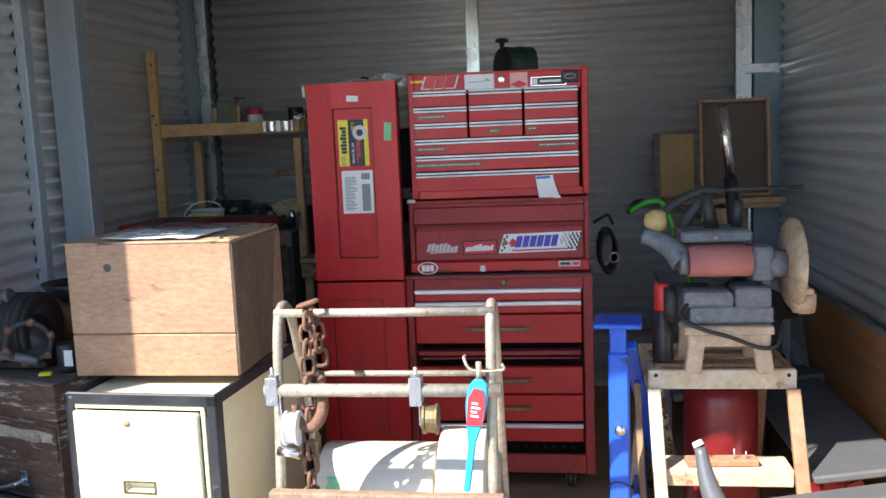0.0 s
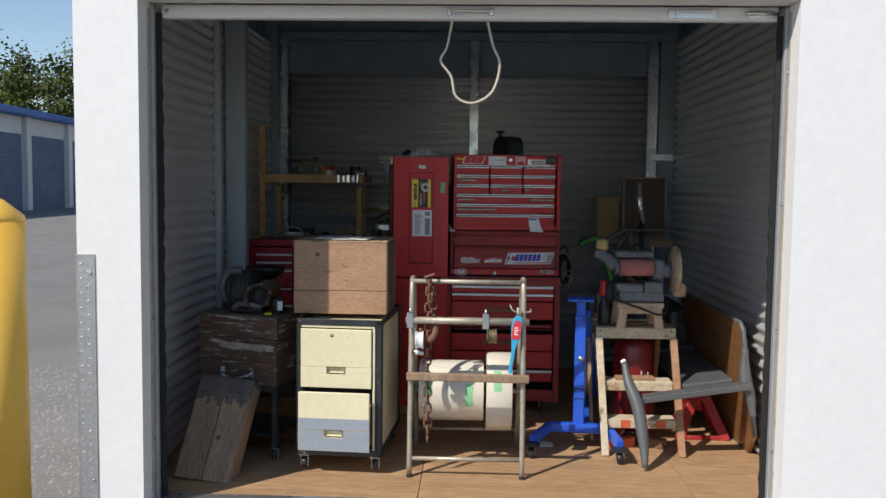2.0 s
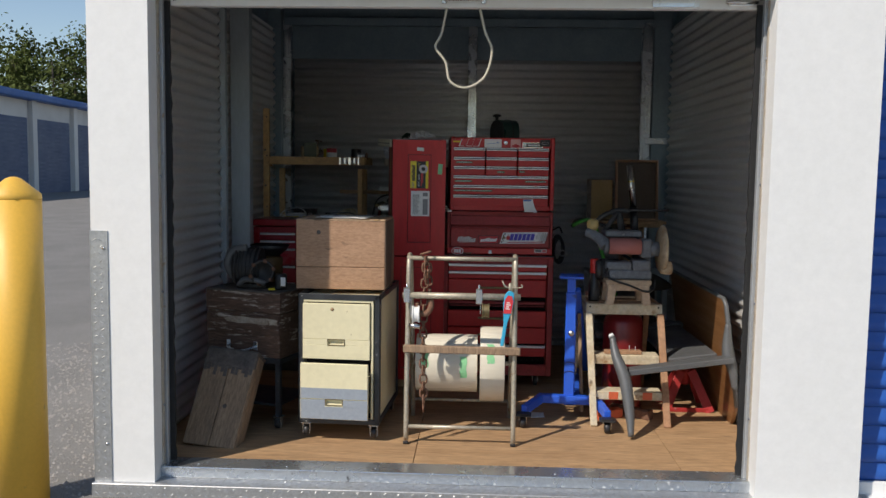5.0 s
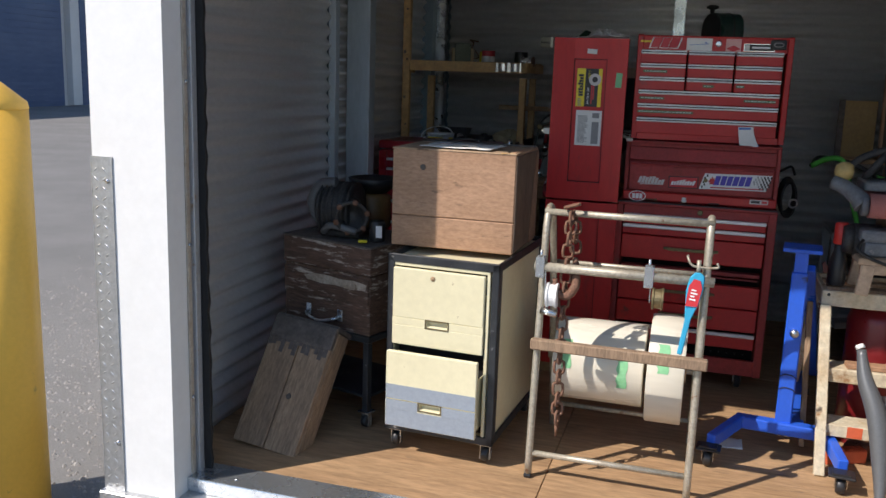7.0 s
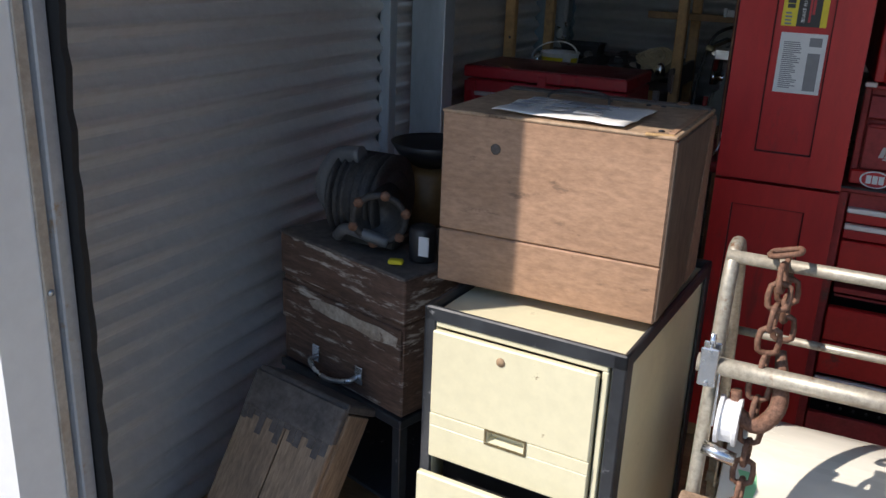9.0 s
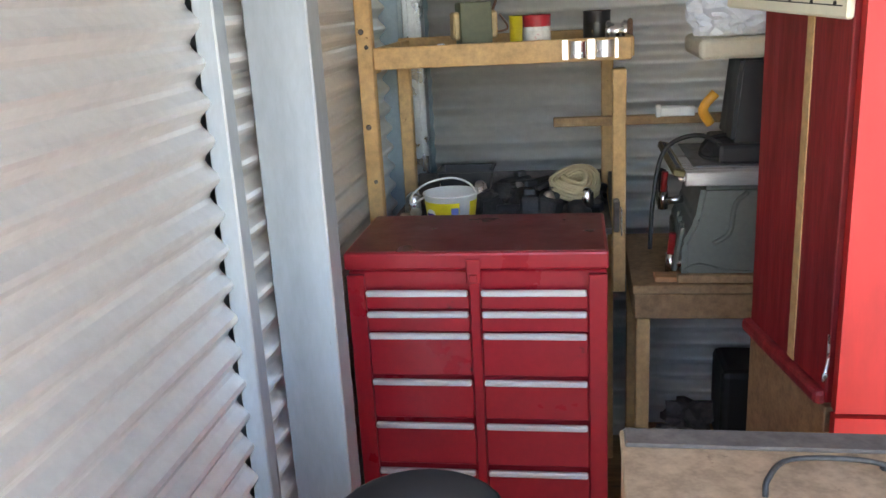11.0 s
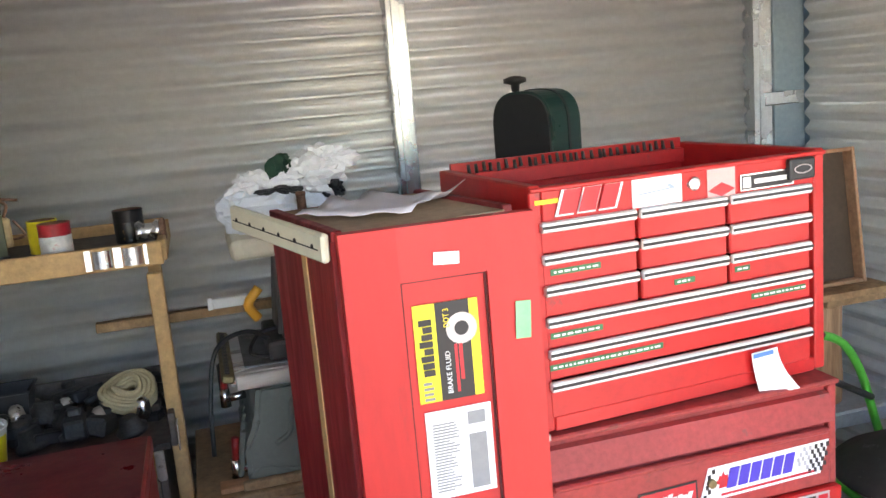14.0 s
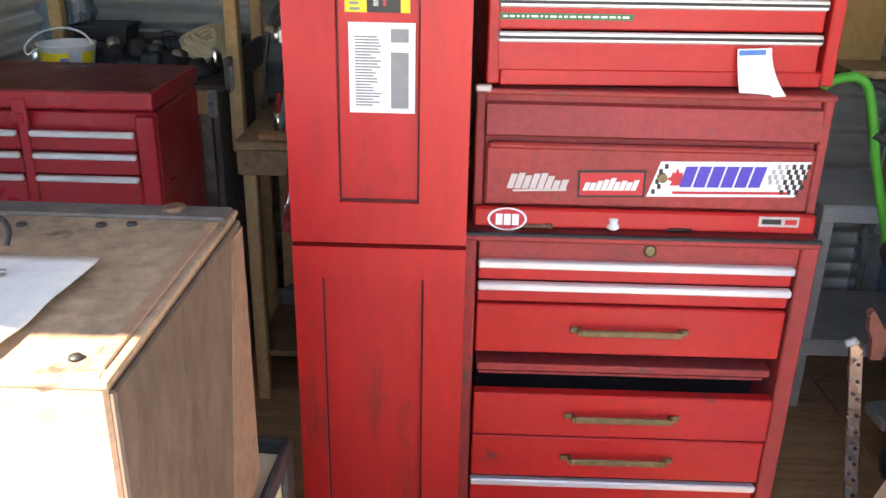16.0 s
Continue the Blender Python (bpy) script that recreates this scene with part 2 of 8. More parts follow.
def logo(name, count, h, width, material, parent, m, shear=0.0, label="", seed=1, depth=0.0012, low=0.0):
    """A mark drawn as a row of plain slanted blocks; it runs along the x of m and stands along its y."""
    rnd = random.Random(seed)
    bm = bmesh.new()
    step = width / count
    for i in range(count):
        x0, x1 = -width / 2 + i * step + step * 0.08, -width / 2 + (i + 1) * step - step * 0.08
        hh = h * (1 - low * rnd.random())
        a = [(x0 - shear * h / 2, -h / 2), (x1 - shear * h / 2, -h / 2), (x1 + shear * (hh - h / 2), hh - h / 2), (x0 + shear * (hh - h / 2), hh - h / 2)]
        plate(bm, a, 0.0, depth, plane="XY")
    ob = part(name, bm, material, parent, label)
    ob.matrix_basis = m
    return ob


FACE = pose(0, 0, 0, 90)               # lettering that stands upright and faces -y

# ---- the unit ----
FZ = 0.075                              # floor level
XL, XR, YF, YB = -1.735, 1.245, 1.33, 4.37
OL, OR, OT = -1.58, 1.024, 2.165         # the door opening


def corrugated(a, b, z0, z1, pitch=0.047, amp=0.0105, thick=0.012, seg=8):
    """A sheet with horizontal waves between the plan points a and b; it faces the left of a to b."""
    a, b = Vector((*a, 0)), Vector((*b, 0))
    d = (b - a).normalized()
    nrm = Vector((-d.y, d.x, 0))
    k = int((z1 - z0) / pitch * seg)
    bm = bmesh.new()
    rows = []
    for i in range(k + 1):
        z = z0 + (z1 - z0) * i / k
        w = amp * math.sin(2 * math.pi * z / pitch)
        rows.append([bm.verts.new((*(p + nrm * (w + amp - back)).xy, z)) for p, back in ((a, 0), (b, 0), (b, thick + amp), (a, thick + amp))])
    for r, s in zip(rows, rows[1:]):
        for j in range(4):
            f = bm.faces.new((r[j], r[(j + 1) % 4], s[(j + 1) % 4], s[j]))
            f.smooth = j == 0
    bm.faces.new(rows[0])
    bm.faces.new(rows[-1][::-1])
    return bm


def structure(name, bm, mats, label="", at=None):
    return solid(name, bm, mats, label, kind="structure", at=at)


# floor: plywood sheets on a slab
floor = structure("floor", B(((-0.22, 2.95, 0.0), (3.1, 2.84, 0.11))), M_CONC, "worn plywood floor with sawdust and stains")
xs = [XL + 0.002, -0.46, 0.76, XR]
for x0, x1 in zip(xs, xs[1:]):
    for y0, y1 in ((1.53, 3.2), (3.203, YB)):
        part("plywood_sheet", B((((x0 + x1) / 2, (y0 + y1) / 2, FZ - 0.008), (x1 - x0 - 0.003, y1 - y0, 0.016), {"bev": 0.0015})), M_PLY, floor)
sill = structure("sill", B(((-0.28, 1.463, FZ - 0.02), (2.6, 0.13, 0.05), {"bev": 0.004, "seg": 2})), M_STEEL, "galvanised door sill with screws")
for i in range(7):
    bm = bmesh.new()
    spin(bm, [(0.006, 0), (0.005, 0.003), (0.0, 0.0035)], (-1.42 + i * 0.4, 1.44, FZ + 0.005), seg=8)
    part("screw", bm, M_STEEL, sill)


def lozenges(bm, x0, x1, y0, y1, z, step=0.03, m=0, plane="XY"):
    """Raised bars of tread plate, turned this way and that."""
    i = 0
    nx, ny = int((x1 - x0) / step), int((y1 - y0) / step)
    for ix in range(nx):
        for iy in range(ny):
            c = (x0 + (ix + 0.5) * step, y0 + (iy + 0.5) * step)
            a = radians(45 if (ix + iy) % 2 else -45)
            u = Vector((math.cos(a), math.sin(a))) * 0.0115
            v = Vector((-math.sin(a), math.cos(a))) * 0.0035
            c = Vector(c)
            pts = [c + u, c + v, c - u, c - v]
            def at(p, h):
                return {"XY": (p.x, p.y, z + h), "XZ": (p.x, z - h, p.y)}[plane]
            lo = [bm.verts.new(at(p, 0)) for p in pts]
            top = bm.verts.new(at(c, 0.0022))
            for j in range(4):
                bm.faces.new((lo[j], lo[(j + 1) % 4], top))


apron = structure("apron", B(((-0.16, 1.37, -0.002), (3.38, 0.14, 0.064), {"bev": 0.003})), M_DIAMOND, "diamond plate kerb below the door")
bm = bmesh.new()
lozenges(bm, -1.57, 1.01, 1.303, 1.395, 0.0302)
lozenges(bm, -1.84, 1.5, -0.03, 0.03, 1.2998, plane="XZ")
tagged(part("tread", bm, M_DIAMOND, apron), kind="stuff")
ground = structure("ground", B(((0, 40, -0.06), (260, 260, 0.06))), M_ASPHALT, "sunlit grey asphalt yard with loose gravel")

# front wall with its returns
structure("wall_front_left", B((((-1.842 + OL) / 2, YF + 0.06, 1.58), (OL + 1.842, 0.12, 3.2))), M_WHITE, "white steel corner pillar")
pillar_r = structure("wall_front_right", B(((1.2375, YF + 0.06, 1.58), (0.435, 0.12, 3.2))), M_WHITE, "white steel pillar between the doors")
header_wall = structure("wall_header", B(((-0.28, YF + 0.063, OT + 0.51), (2.59, 0.12, 1.02))), M_WHITE, "white steel fascia over the door")
structure("wall_header_next", B(((2.76, YF + 0.063, OT + 0.51), (2.6, 0.12, 1.02))), M_WHITE, "white steel fascia over the blue door")
structure("wall_front_far", B(((4.3, YF + 0.06, 1.58), (0.46, 0.12, 3.2))), M_WHITE, "white steel pillar")
structure("wall_end", B(((-1.812, 2.955, 1.58), (0.05, 3.0, 3.2))), M_WHITE, "white steel end wall")
logo("unit_number_bars", 5, 0.042, 0.152, plain("number_blue", (0.03, 0.04, 0.22), 0.5), header_wall, pose(0.944, YF + 0.0015, 2.188) @ FACE)
M_TRIM = mat("weathered_trim", (0.48, 0.44, 0.38), 0.6, 0.2, second=(0.36, 0.28, 0.20), scale=14, amount=0.7, grain_amt=0.2)
for nm, sx, x in (("left", 1, OL), ("right", -1, OR)):
    j = structure("jamb_" + nm, B(((x - sx * 0.012, YF + 0.062, 1.1), (0.022, 0.116, 2.12)), ((x + sx * 0.004, YF + 0.135, 1.1), (0.028, 0.03, 2.12), {"bev": 0.003})), M_JAMB, "grey steel door jamb")
    part("trim", B(((x + sx * 0.0035, YF + 0.105, 1.09), (0.007, 0.022, 2.1), {"bev": 0.002})), M_TRIM, j, "weathered edge trim with screws")
    for z in (0.35, 0.86, 1.37, 1.9):
        bm = bmesh.new()
        spin(bm, [(0.007, 0), (0.006, 0.004), (0, 0.0045)], (x + sx * 0.007, YF + 0.105, z), "X", seg=8)
        if sx < 0:
            bmesh.ops.scale(bm, vec=(-1, 1, 1), space=Matrix.Translation((-(x - 0.007), 0, 0)), verts=bm.verts[:])
        part("screw", bm, M_STEEL, j)
    bm = bmesh.new()
    k = 60
    edge = [(0.014 * 0 + 0.040 + 0.004 * math.sin(i * 1.9) * (i % 3 > 0), 0.08 + 2.05 * i / k) for i in range(k + 1)]
    plate(bm, [(x, 0.08)] + [(x + sx * e, z) for e, z in edge] + [(x, 2.13)], YF + 0.152, YF + 0.166)
    structure("door_seal_" + nm, bm, M_BLACK, "black rubber door seal")

# rolled-up door
door = structure("door_1", B(((-0.275, 1.505, 2.14), (2.53, 0.022, 0.055), {"bev": 0.003}), ((-0.275, 1.525, 2.117), (2.53, 0.04, 0.006))), M_WHITE, "white roller door rolled up under the header")
M_CHROME = mat("bright_steel", (0.72, 0.72, 0.72), 0.22, 1.0, grain_amt=0.1, bump=0.02, amount=0.3)
bm = B(((-0.345, 1.49, 2.142), (0.022, 0.012, 0.03), {"bev": 0.003}), ((-0.175, 1.49, 2.142), (0.022, 0.012, 0.03), {"bev": 0.003}))
tube(bm, smooth_path([(-0.34, 1.487, 2.142), (-0.33, 1.472, 2.142), (-0.26, 1.468, 2.142), (-0.19, 1.472, 2.142), (-0.18, 1.487, 2.142)], 4), 0.006, 8)
part("lift_handle", bm, M_CHROME, door, "zinc lift handle")
bm = B(((0.66, 1.492, 2.138), (0.17, 0.006, 0.038), {"bev": 0.002}), ((0.56, 1.492, 2.138), (0.03, 0.008, 0.04), {"bev": 0.002}), ((0.92, 1.488, 2.138), (0.11, 0.012, 0.028), {"bev": 0.004}))
rod(bm, (0.85, 1.475, 2.138), (0.985, 1.475, 2.138), 0.007)
part("latch", bm, M_CHROME, door, "galvanised slide latch")
for x in (-1.52, 0.55, 0.87):
    bm = bmesh.new()
    spin(bm, [(0.009, 0), (0.008, -0.004), (0, -0.005)], (x, 1.493, 2.14), "Y", seg=10)
    part("bolt", bm, M_CHROME, door)
bm = bmesh.new()
rod(bm, (-1.6, 1.66, 2.42), (1.05, 1.66, 2.42), 0.17, seg=28)
part("door_coil", bm, M_WHITE, door)
M_ROPE = mat("pale_rope", (0.62, 0.57, 0.45), 0.85, grain=400, grain_amt=0.4, bump=0.4)
bm = bmesh.new()
tube(bm, smooth_path([(-0.333, 1.50, 2.11), (-0.355, 1.50, 2.0), (-0.38, 1.50, 1.945), (-0.335, 1.50, 1.88), (-0.315, 1.50, 1.80), (-0.245, 1.50, 1.772), (-0.165, 1.50, 1.82), (-0.135, 1.50, 1.93), (-0.165, 1.50, 2.01), (-0.19, 1.50, 2.11)], 6), 0.0055, 6)
solid("pull_rope", bm, M_ROPE, "pale braided pull rope hanging in a loop from the door", "rope")

# walls inside
structure("wall_left_front", corrugated((XL, 1.5), (XL, 2.82), FZ, 2.45, 0.062, 0.0115), M_GALV, "corrugated galvanised steel sheet")
structure("wall_left_rear", corrugated((XL, 2.9), (XL, 4.2), FZ, 2.45, 0.062, 0.0115), M_GALV, "corrugated galvanised steel sheet")
structure("wall_back", corrugated((1.06, YB - 0.012), (-1.60, YB - 0.012), FZ, 2.25, 0.0595, 0.0145), M_GALV, "corrugated galvanised steel sheet")
structure("wall_right", corrugated((XR, YB - 0.1), (XR, 1.5), FZ, 2.5, 0.062, 0.0115), M_GALV, "corrugated galvanised steel sheet")
structure("wall_back_upper", B(((-0.22, YB + 0.01, 2.5), (3.1, 0.03, 0.5))), M_BLUEGREY, "grey steel panel above the corrugated sheet")
structure("wall_shell", B(((-0.22, YB + 0.06, 1.5), (3.1, 0.06, 3.0)), ((XR + 0.06, 2.91, 1.5), (0.06, 2.87, 3.0)), ((XL - 0.055, 2.91, 1.5), (0.03, 2.87, 3.0))), M_BLUEGREY, "steel liner behind the sheets")


def channel(name, c, s, lip=0.018, face="Y", material=M_STEEL):
    """A C-shaped steel stud: web towards the camera, lips turned back."""
    x, y, z = c
    w, d, h = s
    t = 0.004
    bm = B(((x, y + t / 2, z), (w, t, h), {"bev": 0.001}), ((x - w / 2 + t / 2, y + d / 2, z), (t, d, h)), ((x + w / 2 - t / 2, y + d / 2, z), (t, d, h)),
           ((x, y - 0.0015, z), (w * 0.42, 0.004, h), {"bev": 0.0015}))
    return structure(name, bm, material, "galvanised steel stud")


channel("stud_1", (-1.645, 4.29, 1.30), (0.062, 0.06, 2.45))
channel("stud_2", (-0.238, 4.295, 1.30), (0.066, 0.055, 2.45))
channel("stud_3", (1.062, 4.285, 1.30), (0.072, 0.06, 2.45))
structure("corner_post_left", B(((-1.73, 4.28, 1.36), (0.11, 0.12, 2.6), {"bev": 0.004})), M_BLUEGREY, "blue-grey steel corner post")
structure("corner_post_right", B(((1.175, 4.32, 1.36), (0.13, 0.06, 2.6), {"bev": 0.004})), M_BLUEGREY, "blue-grey steel corner post")
structure("wall_bracket", B(((1.145, 4.278, 1.655), (0.16, 0.006, 0.046), {"bev": 0.001}), ((1.145, 4.29, 1.634), (0.16, 0.03, 0.004))), M_STEEL, "galvanised tie strip")
structure("sheet_trim", B(((XL + 0.028, 2.842, 1.26), (0.036, 0.046, 2.38), {"bev": 0.003})), M_POST, "bent galvanised edge trim")
structure("sheet_trim_return", B(((XL + 0.02, 2.874, 1.26), (0.03, 0.016, 2.38), {"bev": 0.002})), M_MIRRORSTEEL, "bright bent steel trim return")
bm = B(((-1.65, 3.0, 1.33), (0.118, 0.012, 2.5), {"bev": 0.003}), ((-1.706, 3.034, 1.33), (0.006, 0.07, 2.5)), ((-1.597, 3.034, 1.33), (0.012, 0.07, 2.5), {"bev": 0.003}))
structure("middle_post", bm, M_POST, "galvanised steel frame post with scuffs")
for y in (2.0, 2.9, 3.8):
    structure("purlin", B(((-0.22, y, 2.70), (2.95, 0.06, 0.11), {"bev": 0.003})), M_BLUEGREY, "steel roof purlin")
structure("top_rail", B(((-0.22, 4.31, 2.52), (2.9, 0.05, 0.06), {"bev": 0.003})), M_BLUEGREY, "steel top rail")
for sx in (-1, 1):
    bm = bmesh.new()
    rod(bm, (-0.22 + sx * 1.38, 3.9, 2.55), (-0.22 + sx * 0.75, 2.9, 2.66), 0.012)
    structure("roof_brace", bm, M_STEEL, "steel roof brace")
structure("ceiling", B(((-0.22, 2.87, 2.79), (3.2, 3.1, 0.05))), M_ROOF, "grey steel roof underside")
structure("roof", B(((1.3, 2.88, 3.2), (6.6, 3.26, 0.06))), M_WHITE, "flat steel roof")

# kick plate on the corner pillar
kick = structure("corner_guard", B(((-1.805, YF - 0.003, 0.58), (0.075, 0.004, 1.11)), ((-1.8435, YF + 0.03, 0.58), (0.004, 0.07, 1.11))), M_DIAMOND, "diamond plate corner guard")
bm = bmesh.new()
lozenges(bm, -1.842, -1.77, 0.03, 1.13, YF - 0.005, plane="XZ")
tagged(part("tread", bm, M_DIAMOND, kick), kind="stuff")
for z in (0.2, 1.06):
    bm = bmesh.new()
    spin(bm, [(0.008, 0), (0.007, -0.004), (0, -0.006)], (-1.785, YF - 0.005, z), "Y", seg=8)
    part("screw", bm, M_CHROME, kick)

# next unit's door: ribbed slats in a frame
SLAT0 = 0.079
nd = structure("door_2", B(((2.75, YF + 0.2, 1.12), (2.62, 0.02, 2.2))), M_BLACK, "blue ribbed roller door, closed")
bm = bmesh.new()
prof = [(0.004, 0.0), (-0.006, 0.006), (-0.013, 0.02), (-0.014, 0.034), (-0.009, 0.05), (-0.001, 0.066), (0.002, 0.0828)]
ra = [bm.verts.new((1.46, YF + 0.13 + y, z)) for y, z in prof]
rb = [bm.verts.new((4.06, YF + 0.13 + y, z)) for y, z in prof]
for i in range(6):
    bm.faces.new((ra[i], rb[i], rb[i + 1], ra[i + 1])).smooth = True
slat_mesh = mesh_of("slat", bm, M_DOORBLUE)
for i in range(24):
    o = new("slat", slat_mesh)
    o.location = (0, 0, SLAT0 + i * 0.0828)
    o.parent = nd

structure("sill_next", B(((2.76, YF + 0.075, 0.0), (2.58, 0.09, 0.06), {"bev": 0.003}), ((2.76, YF + 0.11, 0.055), (2.58, 0.02, 0.06), {"bev": 0.003})), M_WHITE, "pale painted sill under the blue door")

# ---- more materials ----
M_RED = mat("red_tool_chest_enamel", (0.52, 0.016, 0.016), 0.40, second=(0.41, 0.014, 0.014), scale=5, amount=0.5, grain=50, grain_amt=0.12, bump=0.03, wear=(0.20, 0.03, 0.03), wear_amt=0.12, wear_scale=7)
M_REDDUST = mat("dusty_red_enamel", (0.38, 0.032, 0.030), 0.6, second=(0.27, 0.048, 0.042), scale=6, amount=0.8, grain=70, grain_amt=0.25, bump=0.05, wear=(0.14, 0.05, 0.04), wear_amt=0.2)
M_REDWOOD = mat("red_painted_wood", (0.56, 0.018, 0.018), 0.48, second=(0.45, 0.014, 0.014), scale=3, amount=0.5, grain=30, grain_amt=0.14, stretch=(1, 1, 0.25), bump=0.08, wear=(0.30, 0.022, 0.02), wear_amt=0.3, wear_scale=6)
M_GROOVESHADE = mat("grimy_shaded_red_groove", (0.11, 0.014, 0.014), 0.7, second=(0.05, 0.012, 0.012), scale=14, amount=0.8, grain_amt=0.3)
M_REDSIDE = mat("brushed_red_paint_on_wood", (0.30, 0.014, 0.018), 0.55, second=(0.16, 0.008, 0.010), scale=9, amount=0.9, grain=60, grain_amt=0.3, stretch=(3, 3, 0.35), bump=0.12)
M_ALU = mat("aluminium_pull", (0.70, 0.70, 0.71), 0.3, 0.9, scale=12, grain_amt=0.15, stretch=(0.2, 1, 1), bump=0.03)
M_PULL = mat("bright_drawer_pull", (0.80, 0.81, 0.82), 0.38, 0.5, scale=12, grain_amt=0.1, stretch=(0.2, 1, 1), bump=0.02)
# near-black: painted shade inside gaps and holes, also a printed line
M_DARK = mat("black_gap_shade_and_print", (0.014, 0.012, 0.012), 0.9)
M_BRASS = mat("tarnished_brass", (0.24, 0.19, 0.10), 0.5, 0.7, grain_amt=0.3)
M_PAPER = mat("white_sticker", (0.78, 0.78, 0.77), 0.6, second=(0.70, 0.70, 0.68), scale=14, grain_amt=0.05, bump=0.02)
M_GREENTAPE = mat("green_label_tape", (0.03, 0.16, 0.06), 0.4, grain_amt=0.1)
M_MASK = mat("green_masking_tape", (0.20, 0.52, 0.26), 0.6, second=(0.30, 0.60, 0.34), scale=20, grain_amt=0.1)
M_STKRED = plain("sticker_red", (0.55, 0.02, 0.03), 0.35)
M_STKBLUE = plain("sticker_blue", (0.06, 0.04, 0.42), 0.35)
M_STKYEL = plain("sticker_yellow", (0.85, 0.68, 0.03), 0.4)
M_STKBLK = plain("sticker_black", (0.015, 0.013, 0.015), 0.4)
M_STKGREY = plain("sticker_grey_print", (0.25, 0.25, 0.26), 0.5)
M_SILVER = plain("sticker_silver", (0.50, 0.46, 0.46), 0.4, 0.4)
M_CREAM = mat("cream_enamel", (0.74, 0.68, 0.46), 0.42, second=(0.68, 0.62, 0.41), scale=5, amount=0.5, grain=30, grain_amt=0.06, bump=0.02, wear=(0.30, 0.22, 0.12), wear_amt=0.02, wear_scale=30)
M_LOWERGREY = mat("flat_blue_grey", (0.29, 0.33, 0.38), 0.6, second=(0.25, 0.29, 0.34), scale=8, grain_amt=0.1)
M_BLKPAINT = mat("chipped_black_paint", (0.020, 0.022, 0.026), 0.45, second=(0.04, 0.045, 0.05), scale=12, amount=0.7, grain_amt=0.2, wear=(0.30, 0.30, 0.30), wear_amt=0.06, wear_scale=25)
M_CRATE = mat("aged_plywood", (0.44, 0.262, 0.16), 0.72, second=(0.31, 0.175, 0.10), scale=3.5, amount=0.8, grain=55, grain_amt=0.26, stretch=(0.7, 0.7, 1.9), bump=0.2, wear=(0.20, 0.12, 0.075), wear_amt=0.16, wear_scale=11)
M_PINE = mat("pine_lumber", (0.58, 0.37, 0.17), 0.65, second=(0.46, 0.27, 0.11), scale=5, amount=0.8, grain=40, grain_amt=0.3, stretch=(1, 1, 1), bump=0.12, wear=(0.20, 0.10, 0.04), wear_amt=0.05, wear_scale=24)
M_BENCH = mat("workbench_wood", (0.36, 0.22, 0.11), 0.75, second=(0.24, 0.14, 0.07), scale=6, amount=0.9, grain=45, grain_amt=0.35, bump=0.2)
M_OLDWOOD = mat("flaking_painted_old_wood", (0.10, 0.055, 0.035), 0.8, second=(0.17, 0.10, 0.07), scale=7, amount=0.9, grain=35, grain_amt=0.5, stretch=(0.6, 1, 4), bump=0.5, bump_dist=0.004, wear=(0.52, 0.45, 0.38), wear_amt=0.42, wear_scale=9)
M_GREYWOOD = mat("weathered_grey_board", (0.36, 0.24, 0.15), 0.85, second=(0.24, 0.165, 0.11), scale=6, amount=0.8, grain=45, grain_amt=0.4, stretch=(3, 3, 0.5), bump=0.3)
M_STAIN = mat("dark_stained_board", (0.10, 0.085, 0.075), 0.85, second=(0.16, 0.13, 0.11), scale=9, amount=0.8, grain=45, grain_amt=0.4, bump=0.3)
M_PIPE = mat("pitted_galvanised_tube", (0.50, 0.46, 0.37), 0.5, 0.5, second=(0.36, 0.31, 0.24), scale=14, amount=0.8, grain=90, grain_amt=0.3, bump=0.1, wear=(0.24, 0.12, 0.06), wear_amt=0.2, wear_scale=16)
M_RUST = mat("rusty_chain_iron", (0.20, 0.095, 0.055), 0.8, 0.3, second=(0.28, 0.16, 0.11), scale=30, amount=0.9, grain=150, grain_amt=0.5, bump=0.5)
M_FILM = mat("milky_plastic_film_roll", (0.70, 0.66, 0.56), 0.3, second=(0.62, 0.57, 0.46), scale=5, amount=0.6, grain=16, grain_amt=0.1, stretch=(0.2, 1, 1), bump=0.05, spec=0.6)
M_CARD = mat("cardboard_core", (0.42, 0.28, 0.16), 0.8)
M_IRON = mat("dark_cast_iron", (0.045, 0.045, 0.047), 0.6, 0.5, second=(0.09, 0.085, 0.08), scale=16, amount=0.9, grain=120, grain_amt=0.4, bump=0.4)
M_CAST = mat("grey_machine_paint", (0.17, 0.18, 0.195), 0.55, 0.1, second=(0.12, 0.12, 0.125), scale=9, amount=0.8, grain=60, grain_amt=0.3, bump=0.1, wear=(0.35, 0.33, 0.30), wear_amt=0.05, wear_scale=18)
M_BLACKP = mat("black_plastic", (0.018, 0.018, 0.02), 0.42, second=(0.03, 0.03, 0.032), scale=10, grain_amt=0.12)
M_CABLE = mat("black_cable", (0.015, 0.015, 0.016), 0.5)


def sticker(name, parent, x, y, z, w, h, material, label="", tilt=0.0, lift=0.0015):
    """A thin label on a front that faces -y."""
    ob = part(name, B(((0, 0, 0), (w, 0.0012, h))), material, parent, label)
    ob.matrix_basis = pose(x, y - lift, z, 0, tilt, 0)
    return ob


def bars(parent, x, y, z, w, h, rows, material, seed=1, lift=0.0025, name="print_line"):
    """Unreadable print as bars of uneven length, one mesh."""
    rnd = random.Random(seed)
    bm = bmesh.new()
    for i in range(rows):
        ww = w * rnd.uniform(0.6, 1.0)
        box(bm, (x - (w - ww) / 2, y - lift, z + h / 2 - h * (i + 0.5) / rows), (ww, 0.0008, h / rows * 0.5))
    return part(name, bm, material, parent)


